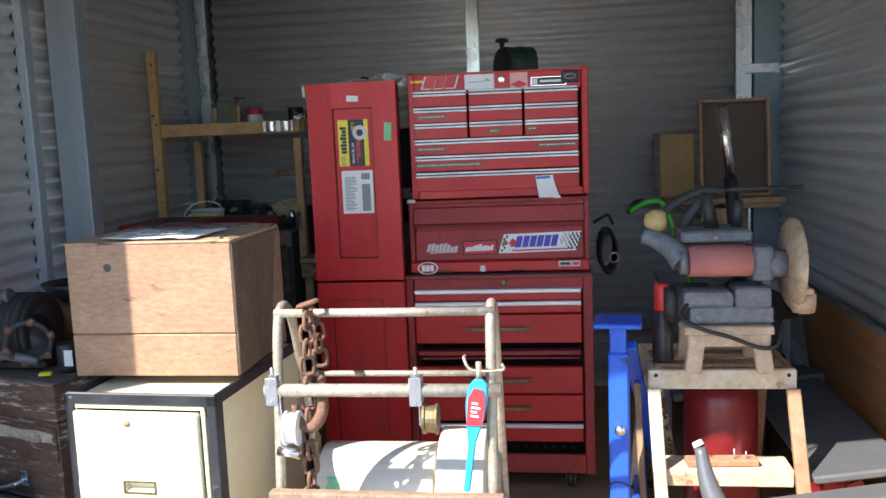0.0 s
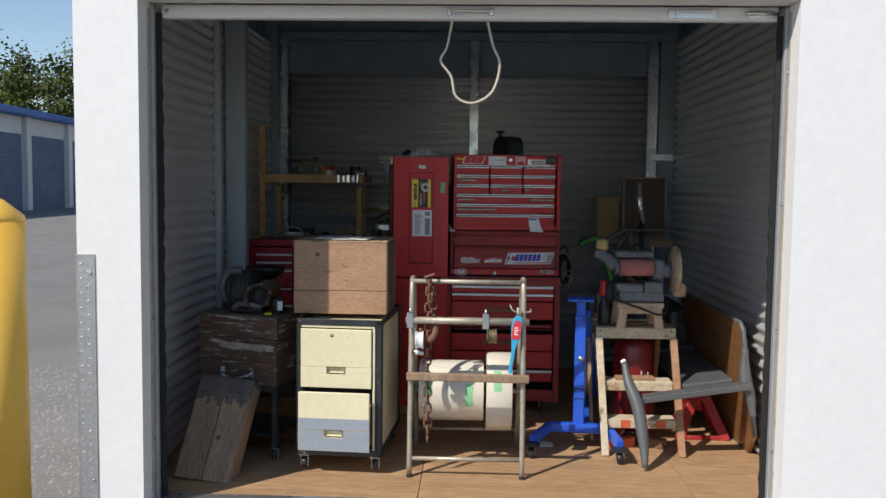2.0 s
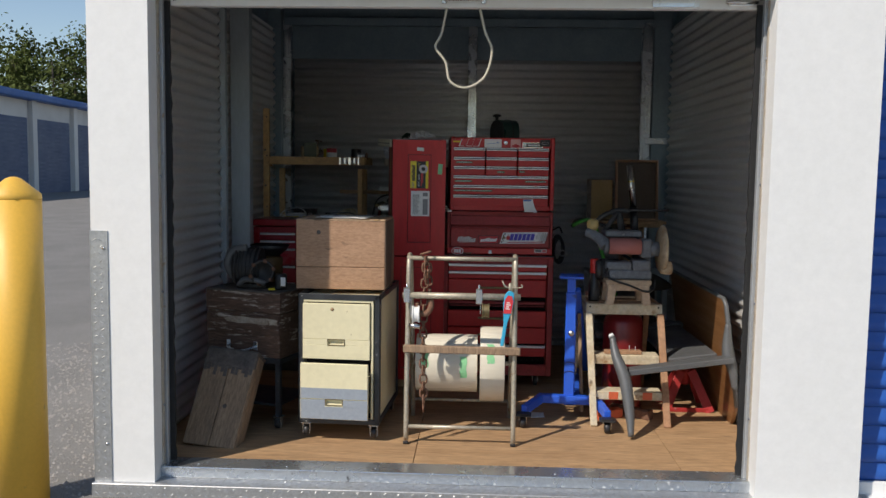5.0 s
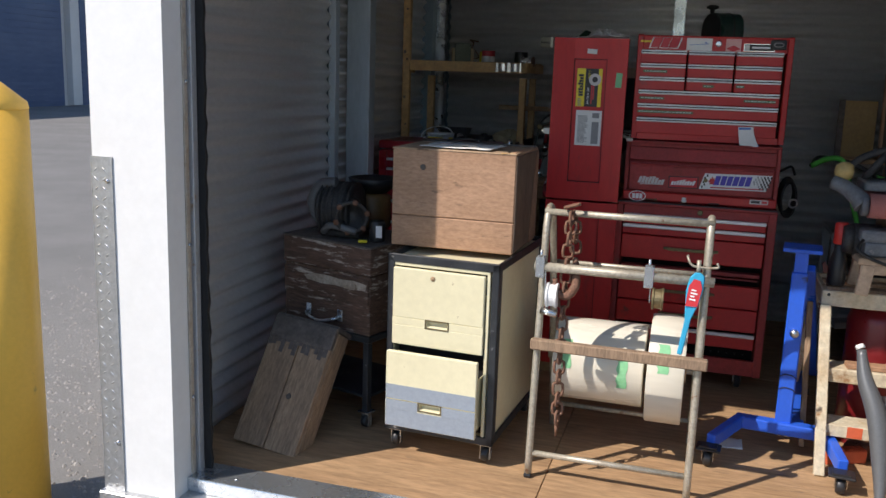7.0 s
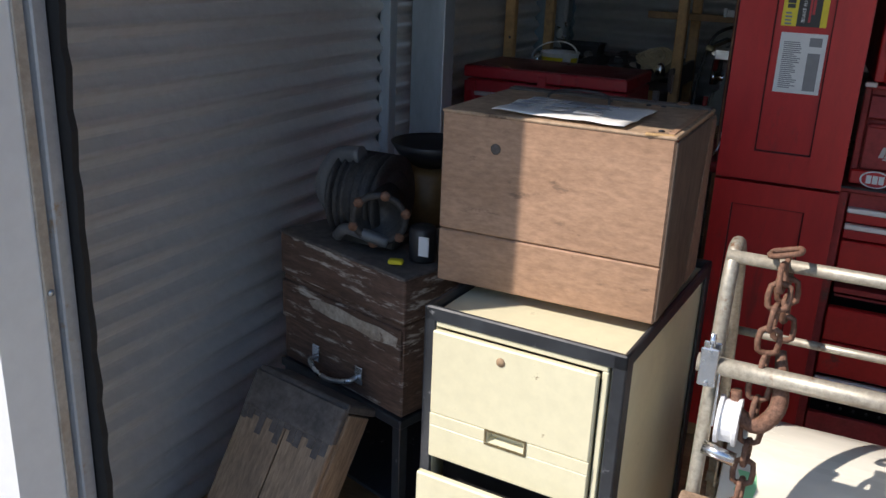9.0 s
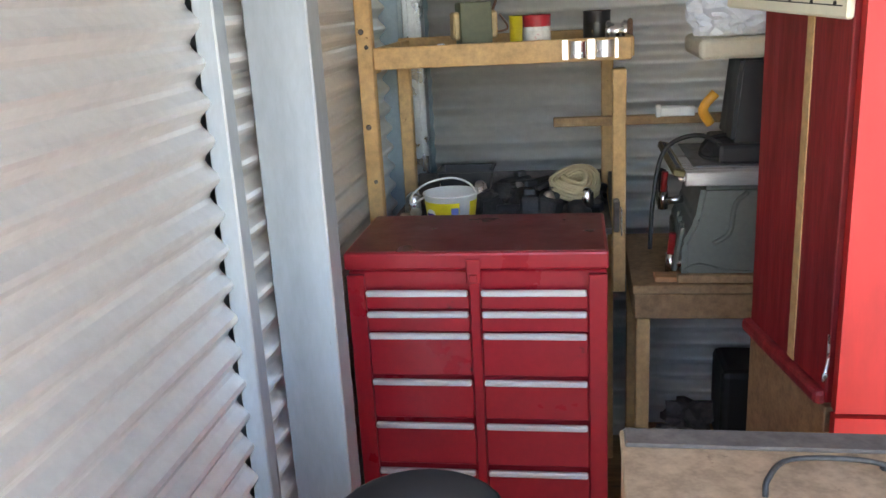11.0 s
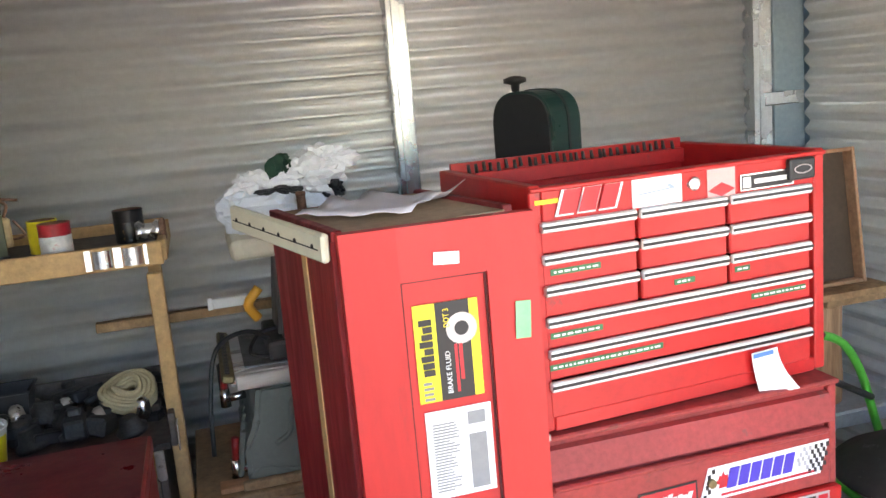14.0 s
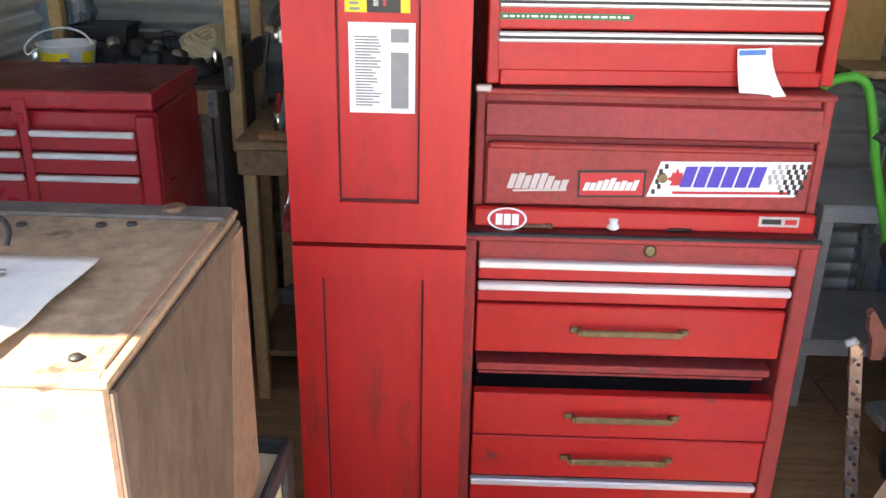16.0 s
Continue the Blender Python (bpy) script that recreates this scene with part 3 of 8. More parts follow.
def caster(parent, x, y, ztop, r=0.03, yaw=0.0, material=None):
    bm = bmesh.new()
    spin(bm, [(0.004, -0.013), (r * 0.85, -0.013), (r, -0.008), (r, 0.008), (r * 0.85, 0.013), (0.004, 0.013)], (x, y, ztop - 0.02 - r), "X", 18)
    w = part("caster", bm, material or M_BLACKP, parent)
    bm = B(((x - 0.017, y, ztop - 0.022 - r * 0.5), (0.003, 0.022, r + 0.03)), ((x + 0.017, y, ztop - 0.022 - r * 0.5), (0.003, 0.022, r + 0.03)), ((x, y, ztop - 0.006), (0.05, 0.05, 0.006), {"bev": 0.001}))
    rod(bm, (x - 0.019, y, ztop - 0.02 - r), (x + 0.019, y, ztop - 0.02 - r), 0.004, seg=8)
    part("fork", bm, M_STEEL, w, "zinc fork")
    return w


# ---- red tool chest stack ----
CX0, CX1, CY = -0.352, 0.285, 2.995


def upper_chest():
    t = thing("tool_chest", pose(CX0, CY, 1.172) @ pose(0, 0, 0, 0, 0, 4) @ pose(-CX0, -CY, 0), "red steel tool chest with chrome drawer pulls and stickers", "tool chest")
    d = 0.44
    w, cx = CX1 - CX0, (CX0 + CX1) / 2
    panels(t, M_RED, ("side_panel", (CX0 + 0.012, CY + d / 2, 0.225), (0.024, d, 0.446), {"bev": 0.003}), ("side_panel", (CX1 - 0.012, CY + d / 2, 0.225), (0.024, d, 0.446), {"bev": 0.003}),
           ("top_rail", (cx, CY + 0.012, 0.411), (w - 0.05, 0.022, 0.066), {"bev": 0.002}), ("bottom_rail", (cx, CY + 0.012, 0.014), (w - 0.05, 0.022, 0.028), {"bev": 0.002}),
           ("back_panel", (cx, CY + d - 0.006, 0.23), (w - 0.05, 0.012, 0.46)), ("bottom_panel", (cx, CY + d / 2, 0.006), (w - 0.05, d - 0.03, 0.012)),
           ("tray_floor", (cx, CY + 0.22, 0.385), (w - 0.05, 0.40, 0.006)), ("top_lip", (cx, CY - 0.002, 0.44), (w - 0.002, 0.01, 0.008), {"bev": 0.002}))
    # black sheet paints the shade behind the drawers
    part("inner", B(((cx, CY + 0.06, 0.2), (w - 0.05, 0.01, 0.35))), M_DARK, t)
    rows = [(0.375, 0.045), (0.318, 0.045), (0.262, 0.045), (0.205, 0.046), (0.147, 0.046), (0.087, 0.062)]
    thirds = [(-0.336, -0.142), (-0.138, 0.054), (0.058, 0.25)]
    for i, (zt, h) in enumerate(rows):
        spans = thirds if i < 3 else [(-0.336, 0.25)]
        if i == 5:
            h = 0.058
        for a, b in spans:
            xm, ww = (a + b) / 2, b - a - 0.003
            dr = part("drawer", B(((xm, CY + 0.014, zt - 0.003 - h / 2), (ww, 0.03, h), {"bev": 0.003})), M_RED, t)
            pull = part("drawer_pull", B(((xm, CY - 0.004, zt - 0.001), (ww, 0.013, 0.0185), {"bev": 0.003})), M_PULL, dr, "ribbed chrome pull")
            part("groove", B(((xm, CY - 0.0112, zt - 0.001), (ww - 0.002, 0.0016, 0.0055))), M_STKBLK, dr, "black pull insert")
    # embossed label tapes
    for x, z, ww in ((-0.27, 0.293, 0.10), (-0.045, 0.236, 0.045), (0.085, 0.239, 0.035), (0.17, 0.180, 0.13), (-0.275, 0.179, 0.105), (-0.215, 0.121, 0.235)):
        s = sticker("label_tape", t, x, CY - 0.001, z, ww, 0.011, M_GREENTAPE, "green embossed label tape")
        rnd = random.Random(int(ww * 1000))
        bm, p = bmesh.new(), -ww / 2 + 0.006
        while p < ww / 2 - 0.01:
            q = rnd.uniform(0.004, 0.013)
            box(bm, (p + q / 2, -0.001, 0), (q, 0.0006, 0.0035))
            p += q + 0.004
        part("print_line", bm, M_PAPER, s)
    y = CY + 0.001
    logo("logo", 3, 0.042, 0.118, M_STKRED, t, pose(-0.235, y - 0.0042, 0.414) @ FACE, 0.35, "red slanted brand mark with a white outline")
    logo("logo_outline", 3, 0.048, 0.13, M_PAPER, t, pose(-0.235, y - 0.0026, 0.414) @ FACE, 0.35)
    sticker("sticker", t, -0.318, y, 0.418, 0.045, 0.008, M_STKYEL, "yellow strip sticker")
    s = sticker("sticker", t, -0.096, y, 0.410, 0.105, 0.052, M_PAPER, "white sticker with a faint blue bird shape")
    part("print", B(((0, -0.001, 0.0), (0.08, 0.0005, 0.003), {"rot": (0, -4, 0)}), ((0.028, -0.001, 0.006), (0.012, 0.0005, 0.006), {"rot": (0, 30, 0)})), plain("faint_blue", (0.3, 0.38, 0.6)), s)
    bm = bmesh.new()
    spin(bm, [(0.013, 0.004), (0.013, -0.005), (0.009, -0.006), (0.0, -0.006)], (-0.018, CY, 0.414), "Y", 16)
    part("lock", bm, M_CHROME, t, "round chrome key lock")
    s = sticker("sticker", t, 0.043, y, 0.407, 0.062, 0.058, plain("sticker_pale_red", (0.75, 0.40, 0.38), 0.4), "red and white crest sticker")
    bm = bmesh.new()
    plate(bm, [(-0.03, -0.012), (0, -0.024), (0.03, -0.012), (0, 0.002)], -0.002, -0.001)
    part("print", bm, M_STKRED, s)
    s = sticker("badge", t, 0.147, y, 0.402, 0.118, 0.026, M_STKBLK, "black maker's badge with a silver rim", lift=0.003)
    part("rim", B(((0, 0.0003, 0), (0.124, 0.0012, 0.031))), M_CHROME, s)
    part("print", B(((-0.048, -0.0012, 0), (0.018, 0.0006, 0.02)), ((0.012, -0.0012, 0), (0.085, 0.0006, 0.009))), M_PAPER, s)
    s = part("key_box", B(((0.222, CY - 0.006, 0.415), (0.062, 0.014, 0.042), {"bev": 0.005, "seg": 2})), M_BLACKP, t, "black magnetic key box")
    bm = bmesh.new()
    tube(bm, [(0.222 + 0.02 * math.cos(a * 0.5236), CY - 0.0135, 0.415 + 0.008 * math.sin(a * 0.5236)) for a in range(12)], 0.0012, 5, closed=True)
    part("outline", bm, M_SILVER, s)
    bm = bmesh.new()
    g = [[bm.verts.new((-0.031 + 0.062 * i / 6 + 0.022 * (j / 8) ** 1.6 - 0.012 * (j / 8) ** 2 * (1 - i / 6), -0.034 * (j / 8) ** 2 * (0.25 + 0.75 * i / 6), 0.042 - 0.088 * j / 8 + 0.008 * (j / 8) ** 2 * (i / 6))) for j in range(9)] for i in range(7)]
    for i in range(6):
        for j in range(8):
            bm.faces.new((g[i][j], g[i + 1][j], g[i + 1][j + 1], g[i][j + 1])).smooth = True
    s = part("tag", bm, M_PAPER, t, "curled white paper tag with a blue heading")
    s.matrix_basis = pose(0.125, CY - 0.014, 0.03, 0, -2, 0)
    part("print", B(((-0.004, -0.0015, 0.035), (0.048, 0.0005, 0.009))), plain("print_blue", (0.08, 0.2, 0.55)), s)
    # sockets standing in the top tray
    rnd = random.Random(4)
    bm = bmesh.new()
    rod(bm, (0, 0, 0), (0, 0.004, 0.02), 0.0045, 0.0035, seg=6)
    sock = mesh_of("socket", bm, M_IRON)
    for i in range(30):
        o = new("socket", sock)
        o.parent = t
        o.location = (CX0 + 0.06 + i * 0.0178 + rnd.uniform(-0.003, 0.003), CY + 0.415 + rnd.uniform(-0.008, 0.004), 0.437 + rnd.uniform(-0.003, 0.003))
    part("socket_rail", B(((cx, CY + 0.417, 0.42), (w - 0.06, 0.02, 0.034), {"bev": 0.002})), M_RED, t)
    return t


upper_chest()


def middle_chest():
    t = thing("tool_chest", pose(0, 0, 0.905), "dusty red intermediate tool chest with a drop front and stickers", "tool chest")
    x0, x1 = -0.368, 0.278
    cx, w = (x0 + x1) / 2, x1 - x0
    panels(t, M_REDDUST, ("side_panel", (x0 + 0.009, CY + 0.205, 0.13), (0.018, 0.40, 0.26), {"bev": 0.003}), ("side_panel", (x1 - 0.009, CY + 0.205, 0.13), (0.018, 0.40, 0.26), {"bev": 0.003}), ("top_panel", (cx, CY + 0.2, 0.256), (w, 0.41, 0.01), {"bev": 0.003}),
           ("bottom_panel", (cx, CY + 0.21, 0.005), (w - 0.04, 0.39, 0.01)), ("back_panel", (cx, CY + 0.395, 0.13), (w - 0.04, 0.012, 0.25)), ("inner_panel", (cx, CY + 0.02, 0.135), (w - 0.04, 0.006, 0.23)))
    bm = bmesh.new()
    plate(bm, [(CY + 0.004, 0.172), (CY - 0.014, 0.18), (CY + 0.002, 0.232), (CY + 0.014, 0.236), (CY + 0.014, 0.172)], x0 + 0.02, x1 - 0.02, plane="YZ")
    part("drawer", bm, M_REDDUST, t, "narrow sloped till front")
    d = part("drop_front", B(((cx, CY + 0.003, 0.102), (w - 0.044, 0.014, 0.118), {"bev": 0.003}), ((cx, CY + 0.001, 0.157), (w - 0.05, 0.018, 0.012), {"bev": 0.004})), M_REDDUST, t)
    bm = bmesh.new()
    rod(bm, (-0.02, CY - 0.014, 0.104), (-0.02, CY, 0.104), 0.009, seg=12)
    part("knob", bm, M_BRASS, d)
    part("lower_rail", B(((cx, CY - 0.004, 0.02), (w - 0.004, 0.022, 0.038), {"bev": 0.004})), M_RED, t)
    part("corner_chip", B(((x0 + 0.012, CY - 0.004, 0.262), (0.03, 0.01, 0.014), {"bev": 0.003})), M_SILVER, t, "bare bent metal corner")
    yf = CY - 0.004
    logo("logo", 8, 0.032, 0.112, M_SILVER, t, pose(-0.247, yf - 0.0022, 0.092) @ FACE, 0.3, "worn silver script mark", 4, low=0.5)
    part("sticker_bar", B(((-0.245, yf - 0.001, 0.073), (0.1, 0.001, 0.004), {"rot": (0, -2, 0)})), M_SILVER, t)
    s = sticker("sticker", t, -0.112, yf - 0.001, 0.089, 0.125, 0.052, M_STKBLK, "red brand sticker with white script", tilt=-1.5)
    part("field", B(((0, -0.001, 0), (0.117, 0.001, 0.044))), M_STKRED, s)
    logo("logo", 9, 0.024, 0.1, M_PAPER, s, pose(0, -0.0018, 0) @ FACE, 0.35, seed=6, low=0.45)
    s = new("sticker", None)
    bm = bmesh.new()
    plate(bm, [(-0.15, -0.034), (0.125, -0.034), (0.147, 0.034), (-0.128, 0.034)], -0.001, 0.0)
    bpy.data.objects.remove(s)
    s = part("sticker", bm, M_PAPER, t, "white racing sticker with a chequered flag")
    s.matrix_basis = pose(0.104, yf - 0.0012, 0.103, 0, -1.2, 0)
    logo("logo", 6, 0.04, 0.152, M_STKBLUE, s, pose(-0.012, -0.0018, 0.005) @ FACE, 0.25, "blue brand mark")
    part("stripe", B(((0.005, -0.0016, -0.026), (0.215, 0.0006, 0.005))), M_STKRED, s)
    sq = B(((0, 0, 0), (0.0068, 0.0006, 0.0095)))
    sq2 = B(((0, 0, 0), (0.0064, 0.0006, 0.009)))
    cell = None
    for i in range(12):
        for j in range(6):
            if (i + j) % 2 or 2 <= i < 5 and j < 2:
                continue
            x = -0.138 + i * 0.007 + j * 0.0028 if i < 2 else 0.072 + (i - 2) * 0.0068 + j * 0.002
            if cell is None:
                cell = c = part("chequer", sq, M_STKBLK, s)
                worn = part("chequer", sq2, mat("faded_print", (0.42, 0.42, 0.42), 0.5), s)
                worn.matrix_basis = pose(0.074, -0.0016, 0.005)
            else:
                c = new("chequer", worn.data if 2 <= i < 6 else cell.data)
                c.parent = s
            c.matrix_basis = pose(x, -0.0016, -0.024 + j * 0.0098)
    bm = bmesh.new()
    plate(bm, [(-0.108, -0.012), (-0.105, -0.004), (-0.115, 0.0), (-0.107, 0.006), (-0.105, 0.014), (-0.1, 0.012), (-0.096, 0.022), (-0.092, 0.012), (-0.087, 0.014), (-0.086, 0.006), (-0.079, 0.0), (-0.088, -0.004), (-0.088, -0.012)], -0.002, -0.0012)
    part("leaf", bm, M_STKRED, s, "red maple leaf")
    bm = bmesh.new()
    spin(bm, [(0.0, -0.0015), (0.034, -0.0012), (0.034, 0)], (0, 0, 0), "Y", 24, smooth=False)
    bmesh.ops.scale(bm, vec=(1.1, 1, 0.68), verts=bm.verts[:])
    s = part("sticker", bm, M_PAPER, t, "oval red and white oil sticker")
    s.matrix_basis = pose(-0.303, CY - 0.016, 0.018)
    bm = bmesh.new()
    spin(bm, [(0.0, -0.0022), (0.030, -0.0020), (0.030, -0.001)], (0, 0, 0), "Y", 24, smooth=False)
    bmesh.ops.scale(bm, vec=(1.1, 1, 0.66), verts=bm.verts[:])
    part("field", bm, M_STKRED, s)
    logo("logo", 3, 0.022, 0.046, M_PAPER, s, pose(0, -0.0028, 0) @ FACE)
    s = sticker("sticker", t, 0.205, CY - 0.015, 0.026, 0.075, 0.02, M_SILVER, "small dark and red brand sticker")
    part("print", B(((-0.014, -0.0012, 0), (0.036, 0.0006, 0.01))), M_STKBLK, s)
    part("print", B(((0.022, -0.0012, 0), (0.022, 0.0006, 0.01))), M_STKRED, s)
    return t


middle_chest()
bm = bmesh.new()
spin(bm, [(0.006, 0), (0.012, 0.004), (0.012, 0.010), (0.008, 0.013), (0.009, 0.022), (0.0, 0.023)], (-0.103, CY - 0.016, 0.9065), "Z", 12)
solid("plastic_nozzle", bm, M_PAPER, "small white plastic nozzle lying on the roller cabinet", "nozzle")
bm = bmesh.new()
rod(bm, (-0.27, 2.977, 0.9105), (-0.225, 2.979, 0.9105), 0.004, seg=8)
rod(bm, (-0.228, 2.979, 0.9105), (-0.218, 2.981, 0.9105), 0.006, seg=6)
solid("bolt", bm, M_RUST, "rusty bolt lying on the roller cabinet", "bolt")
bm = bmesh.new()
tube(bm, smooth_path([(0.0, 2.978, 0.9095), (0.02, 2.975, 0.911), (0.045, 2.98, 0.9095)]), 0.003, 6)
solid("wire_scrap", bm, M_CABLE, "dark scrap of wire on the roller cabinet", "wire")


def roller_cabinet():
    t = thing("roller_cabinet", pose(0, 0, FZ), "red steel roller cabinet with drawers, one drawer missing its front", "tool cabinet")
    x0, x1, y0 = -0.385, 0.285, 2.972
    cx, w = (x0 + x1) / 2, x1 - x0
    z = lambda v: v - FZ
    panels(t, M_REDDUST, ("side_panel", (x0 + 0.013, y0 + 0.2, z(0.525)), (0.026, 0.42, 0.74), {"bev": 0.003}), ("side_panel", (x1 - 0.017, y0 + 0.2, z(0.525)), (0.034, 0.42, 0.74), {"bev": 0.003}), ("top_panel", (cx, y0 + 0.2, z(0.892)), (w, 0.43, 0.016), {"bev": 0.004}),
           ("top_rail", (cx, y0 + 0.01, z(0.862)), (w - 0.06, 0.02, 0.045), {"bev": 0.002}), ("bottom_rail", (cx, y0 + 0.01, z(0.19)), (w - 0.06, 0.02, 0.07), {"bev": 0.002}), ("back_panel", (cx, y0 + 0.40, z(0.52)), (w - 0.05, 0.012, 0.72)), ("bottom_panel", (cx, y0 + 0.2, z(0.162)), (w - 0.05, 0.39, 0.014)))
    # black sheet stands in for shade in the drawer gaps
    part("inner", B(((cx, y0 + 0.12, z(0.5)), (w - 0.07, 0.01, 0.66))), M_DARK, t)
    part("top_edge", B(((cx, y0 - 0.008, z(0.897)), (w + 0.004, 0.014, 0.008), {"bev": 0.002})), M_BLKPAINT, t, "dark dirty top edge")
    bm = bmesh.new()
    spin(bm, [(0.012, 0.004), (0.012, -0.004), (0.006, -0.005), (0.0, -0.003)], (-0.03, y0, z(0.868)), "Y", 14)
    part("lock", bm, M_BRASS, t, "brass lock barrel")
    dx = (x0 + 0.03, x1 - 0.04)
    xm, ww = sum(dx) / 2, dx[1] - dx[0]
    for zc, h in ((0.818, 0.034), (0.772, 0.034), (0.305, 0.06)):
        d = part("drawer", B(((xm, y0 + 0.012, z(zc)), (ww, 0.03, h), {"bev": 0.003})), M_RED, t)
        part("drawer_pull", B(((xm, y0 - 0.009, z(zc + h / 2 + 0.003)), (ww, 0.018, 0.016), {"bev": 0.003})), M_PULL, d, "aluminium strip pull")
    part("drawer", B(((xm, y0 + 0.03, z(0.605)), (ww - 0.01, 0.05, 0.016), {"bev": 0.002}), ((xm, y0 + 0.04, z(0.582)), (ww - 0.02, 0.03, 0.006))), M_REDDUST, t, "drawer slide with its front missing")
    for zc, h, out in ((0.698, 0.105, 0.0), (0.512, 0.098, 0.018), (0.407, 0.098, 0.012)):
        d = part("drawer", B(((xm, y0 + 0.008 - out, z(zc)), (ww, 0.03, h), {"bev": 0.003})), M_RED, t)
        bm = B(((xm - 0.105, y0 - 0.012 - out, z(zc + 0.004)), (0.022, 0.008, 0.012), {"bev": 0.002}), ((xm + 0.105, y0 - 0.012 - out, z(zc + 0.004)), (0.022, 0.008, 0.012), {"bev": 0.002}),
               ((xm, y0 - 0.026 - out, z(zc + 0.004)), (0.19, 0.006, 0.014), {"bev": 0.002}), ((xm - 0.098, y0 - 0.019 - out, z(zc + 0.004)), (0.006, 0.018, 0.012)), ((xm + 0.098, y0 - 0.019 - out, z(zc + 0.004)), (0.006, 0.018, 0.012)))
        part("drawer_handle", bm, M_BRASS, d, "tarnished brass bar handle")
    for i in range(16):
        bm = bmesh.new()
        rod(bm, (x0 + 0.08 + i * 0.034, y0 - 0.002, z(0.252)), (x0 + 0.08 + i * 0.034, y0 + 0.004, z(0.252)), 0.004, seg=8)
        part("rivet", bm, M_IRON, t)
    for x in (x0 + 0.09, x1 - 0.09):
        for y in (y0 + 0.07, y0 + 0.34):
            caster(t, x, y, 0.09, 0.033)
    return t


roller_cabinet()


# ---- tall red wooden cabinet ----
M_TOPBOARD = mat("dusty_hardboard", (0.46, 0.33, 0.21), 0.8, second=(0.36, 0.25, 0.16), scale=6, amount=0.6, grain=50, grain_amt=0.2, bump=0.1)


def red_cabinet():
    x0, x1, y0, d = -0.697, -0.380, 2.9, 0.40
    cx, w = (x0 + x1) / 2, x1 - x0
    t = thing("wooden_cabinet", pose(0, 0, FZ), "tall narrow red-painted wooden cabinet with two panelled doors", "cabinet")
    z = lambda v: v - FZ
    skew = pose(x0, y0, 0) @ pose(0, 0, 0, 0, 0, 9.5) @ pose(-x0, -y0, 0)
    body = []
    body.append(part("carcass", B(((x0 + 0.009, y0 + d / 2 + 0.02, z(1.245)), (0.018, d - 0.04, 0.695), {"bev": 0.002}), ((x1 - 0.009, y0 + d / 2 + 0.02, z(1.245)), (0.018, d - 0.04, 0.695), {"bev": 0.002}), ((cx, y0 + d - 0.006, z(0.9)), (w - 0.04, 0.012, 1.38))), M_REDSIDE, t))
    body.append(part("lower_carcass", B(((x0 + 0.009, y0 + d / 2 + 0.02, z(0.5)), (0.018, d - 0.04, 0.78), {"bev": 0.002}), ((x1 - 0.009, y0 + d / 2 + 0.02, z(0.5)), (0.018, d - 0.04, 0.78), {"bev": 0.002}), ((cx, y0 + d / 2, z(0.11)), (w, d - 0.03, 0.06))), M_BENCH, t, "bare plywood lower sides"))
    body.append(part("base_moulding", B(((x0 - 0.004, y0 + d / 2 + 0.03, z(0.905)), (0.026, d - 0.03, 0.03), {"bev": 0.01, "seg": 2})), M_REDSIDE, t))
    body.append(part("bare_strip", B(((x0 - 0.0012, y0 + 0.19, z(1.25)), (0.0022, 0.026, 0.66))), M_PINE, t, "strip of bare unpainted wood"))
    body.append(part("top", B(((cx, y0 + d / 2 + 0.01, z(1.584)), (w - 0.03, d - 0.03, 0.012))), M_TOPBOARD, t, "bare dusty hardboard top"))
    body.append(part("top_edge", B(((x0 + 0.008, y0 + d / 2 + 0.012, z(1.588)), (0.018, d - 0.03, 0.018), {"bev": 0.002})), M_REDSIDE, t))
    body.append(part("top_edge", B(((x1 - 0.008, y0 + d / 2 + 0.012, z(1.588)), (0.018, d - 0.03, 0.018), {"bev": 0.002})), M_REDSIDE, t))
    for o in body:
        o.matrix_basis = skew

    def door(za, zb, px0, px1, pza, pzb, nm):
        h = zb - za
        yb = y0 + 0.02
        o = part("door", B(((cx, yb, z((za + zb) / 2)), (w, 0.016, h))), M_REDWOOD, t)
        part("stile", B((((x0 + px0) / 2, yb - 0.013, z((za + zb) / 2)), (px0 - x0, 0.012, h))), M_REDWOOD, o)
        part("stile", B((((x1 + px1) / 2, yb - 0.013, z((za + zb) / 2)), (x1 - px1, 0.012, h))), M_REDWOOD, o)
        part("rail", B((((px0 + px1) / 2, yb - 0.013, z((pzb + zb) / 2)), (px1 - px0, 0.012, zb - pzb))), M_REDWOOD, o)
        part("rail", B((((px0 + px1) / 2, yb - 0.013, z((pza + za) / 2)), (px1 - px0, 0.012, pza - za))), M_REDWOOD, o)
        # dark red edging: grime plus painted shade at the panel recess
        zm, zh, yg = z((pza + pzb) / 2), pzb - pza, yb - 0.0095
        panels(o, M_GROOVESHADE, ("groove", (px0 + 0.0017, yg, zm), (0.0035, 0.004, zh)), ("groove", (px1 - 0.0017, yg, zm), (0.0035, 0.004, zh)), ("groove", ((px0 + px1) / 2, yg, z(pza) + 0.002), (px1 - px0 - 0.007, 0.004, 0.004)), ("groove", ((px0 + px1) / 2, yg, z(pzb) - 0.0017), (px1 - px0 - 0.007, 0.004, 0.0035)))
        return o
    up = door(0.897, 1.594, -0.608, -0.466, 0.975, 1.507, "upper")
    door(0.13, 0.888, -0.645, -0.456, 0.2, 0.826, "lower")
    bm = bmesh.new()
    tube(bm, smooth_path([(x0 - 0.003, y0 + 0.045, z(1.0)), (x0 - 0.008, y0 + 0.04, z(0.97)), (x0 - 0.016, y0 + 0.03, z(0.945)), (x0 - 0.012, y0 + 0.022, z(0.96))]), 0.003, 6)
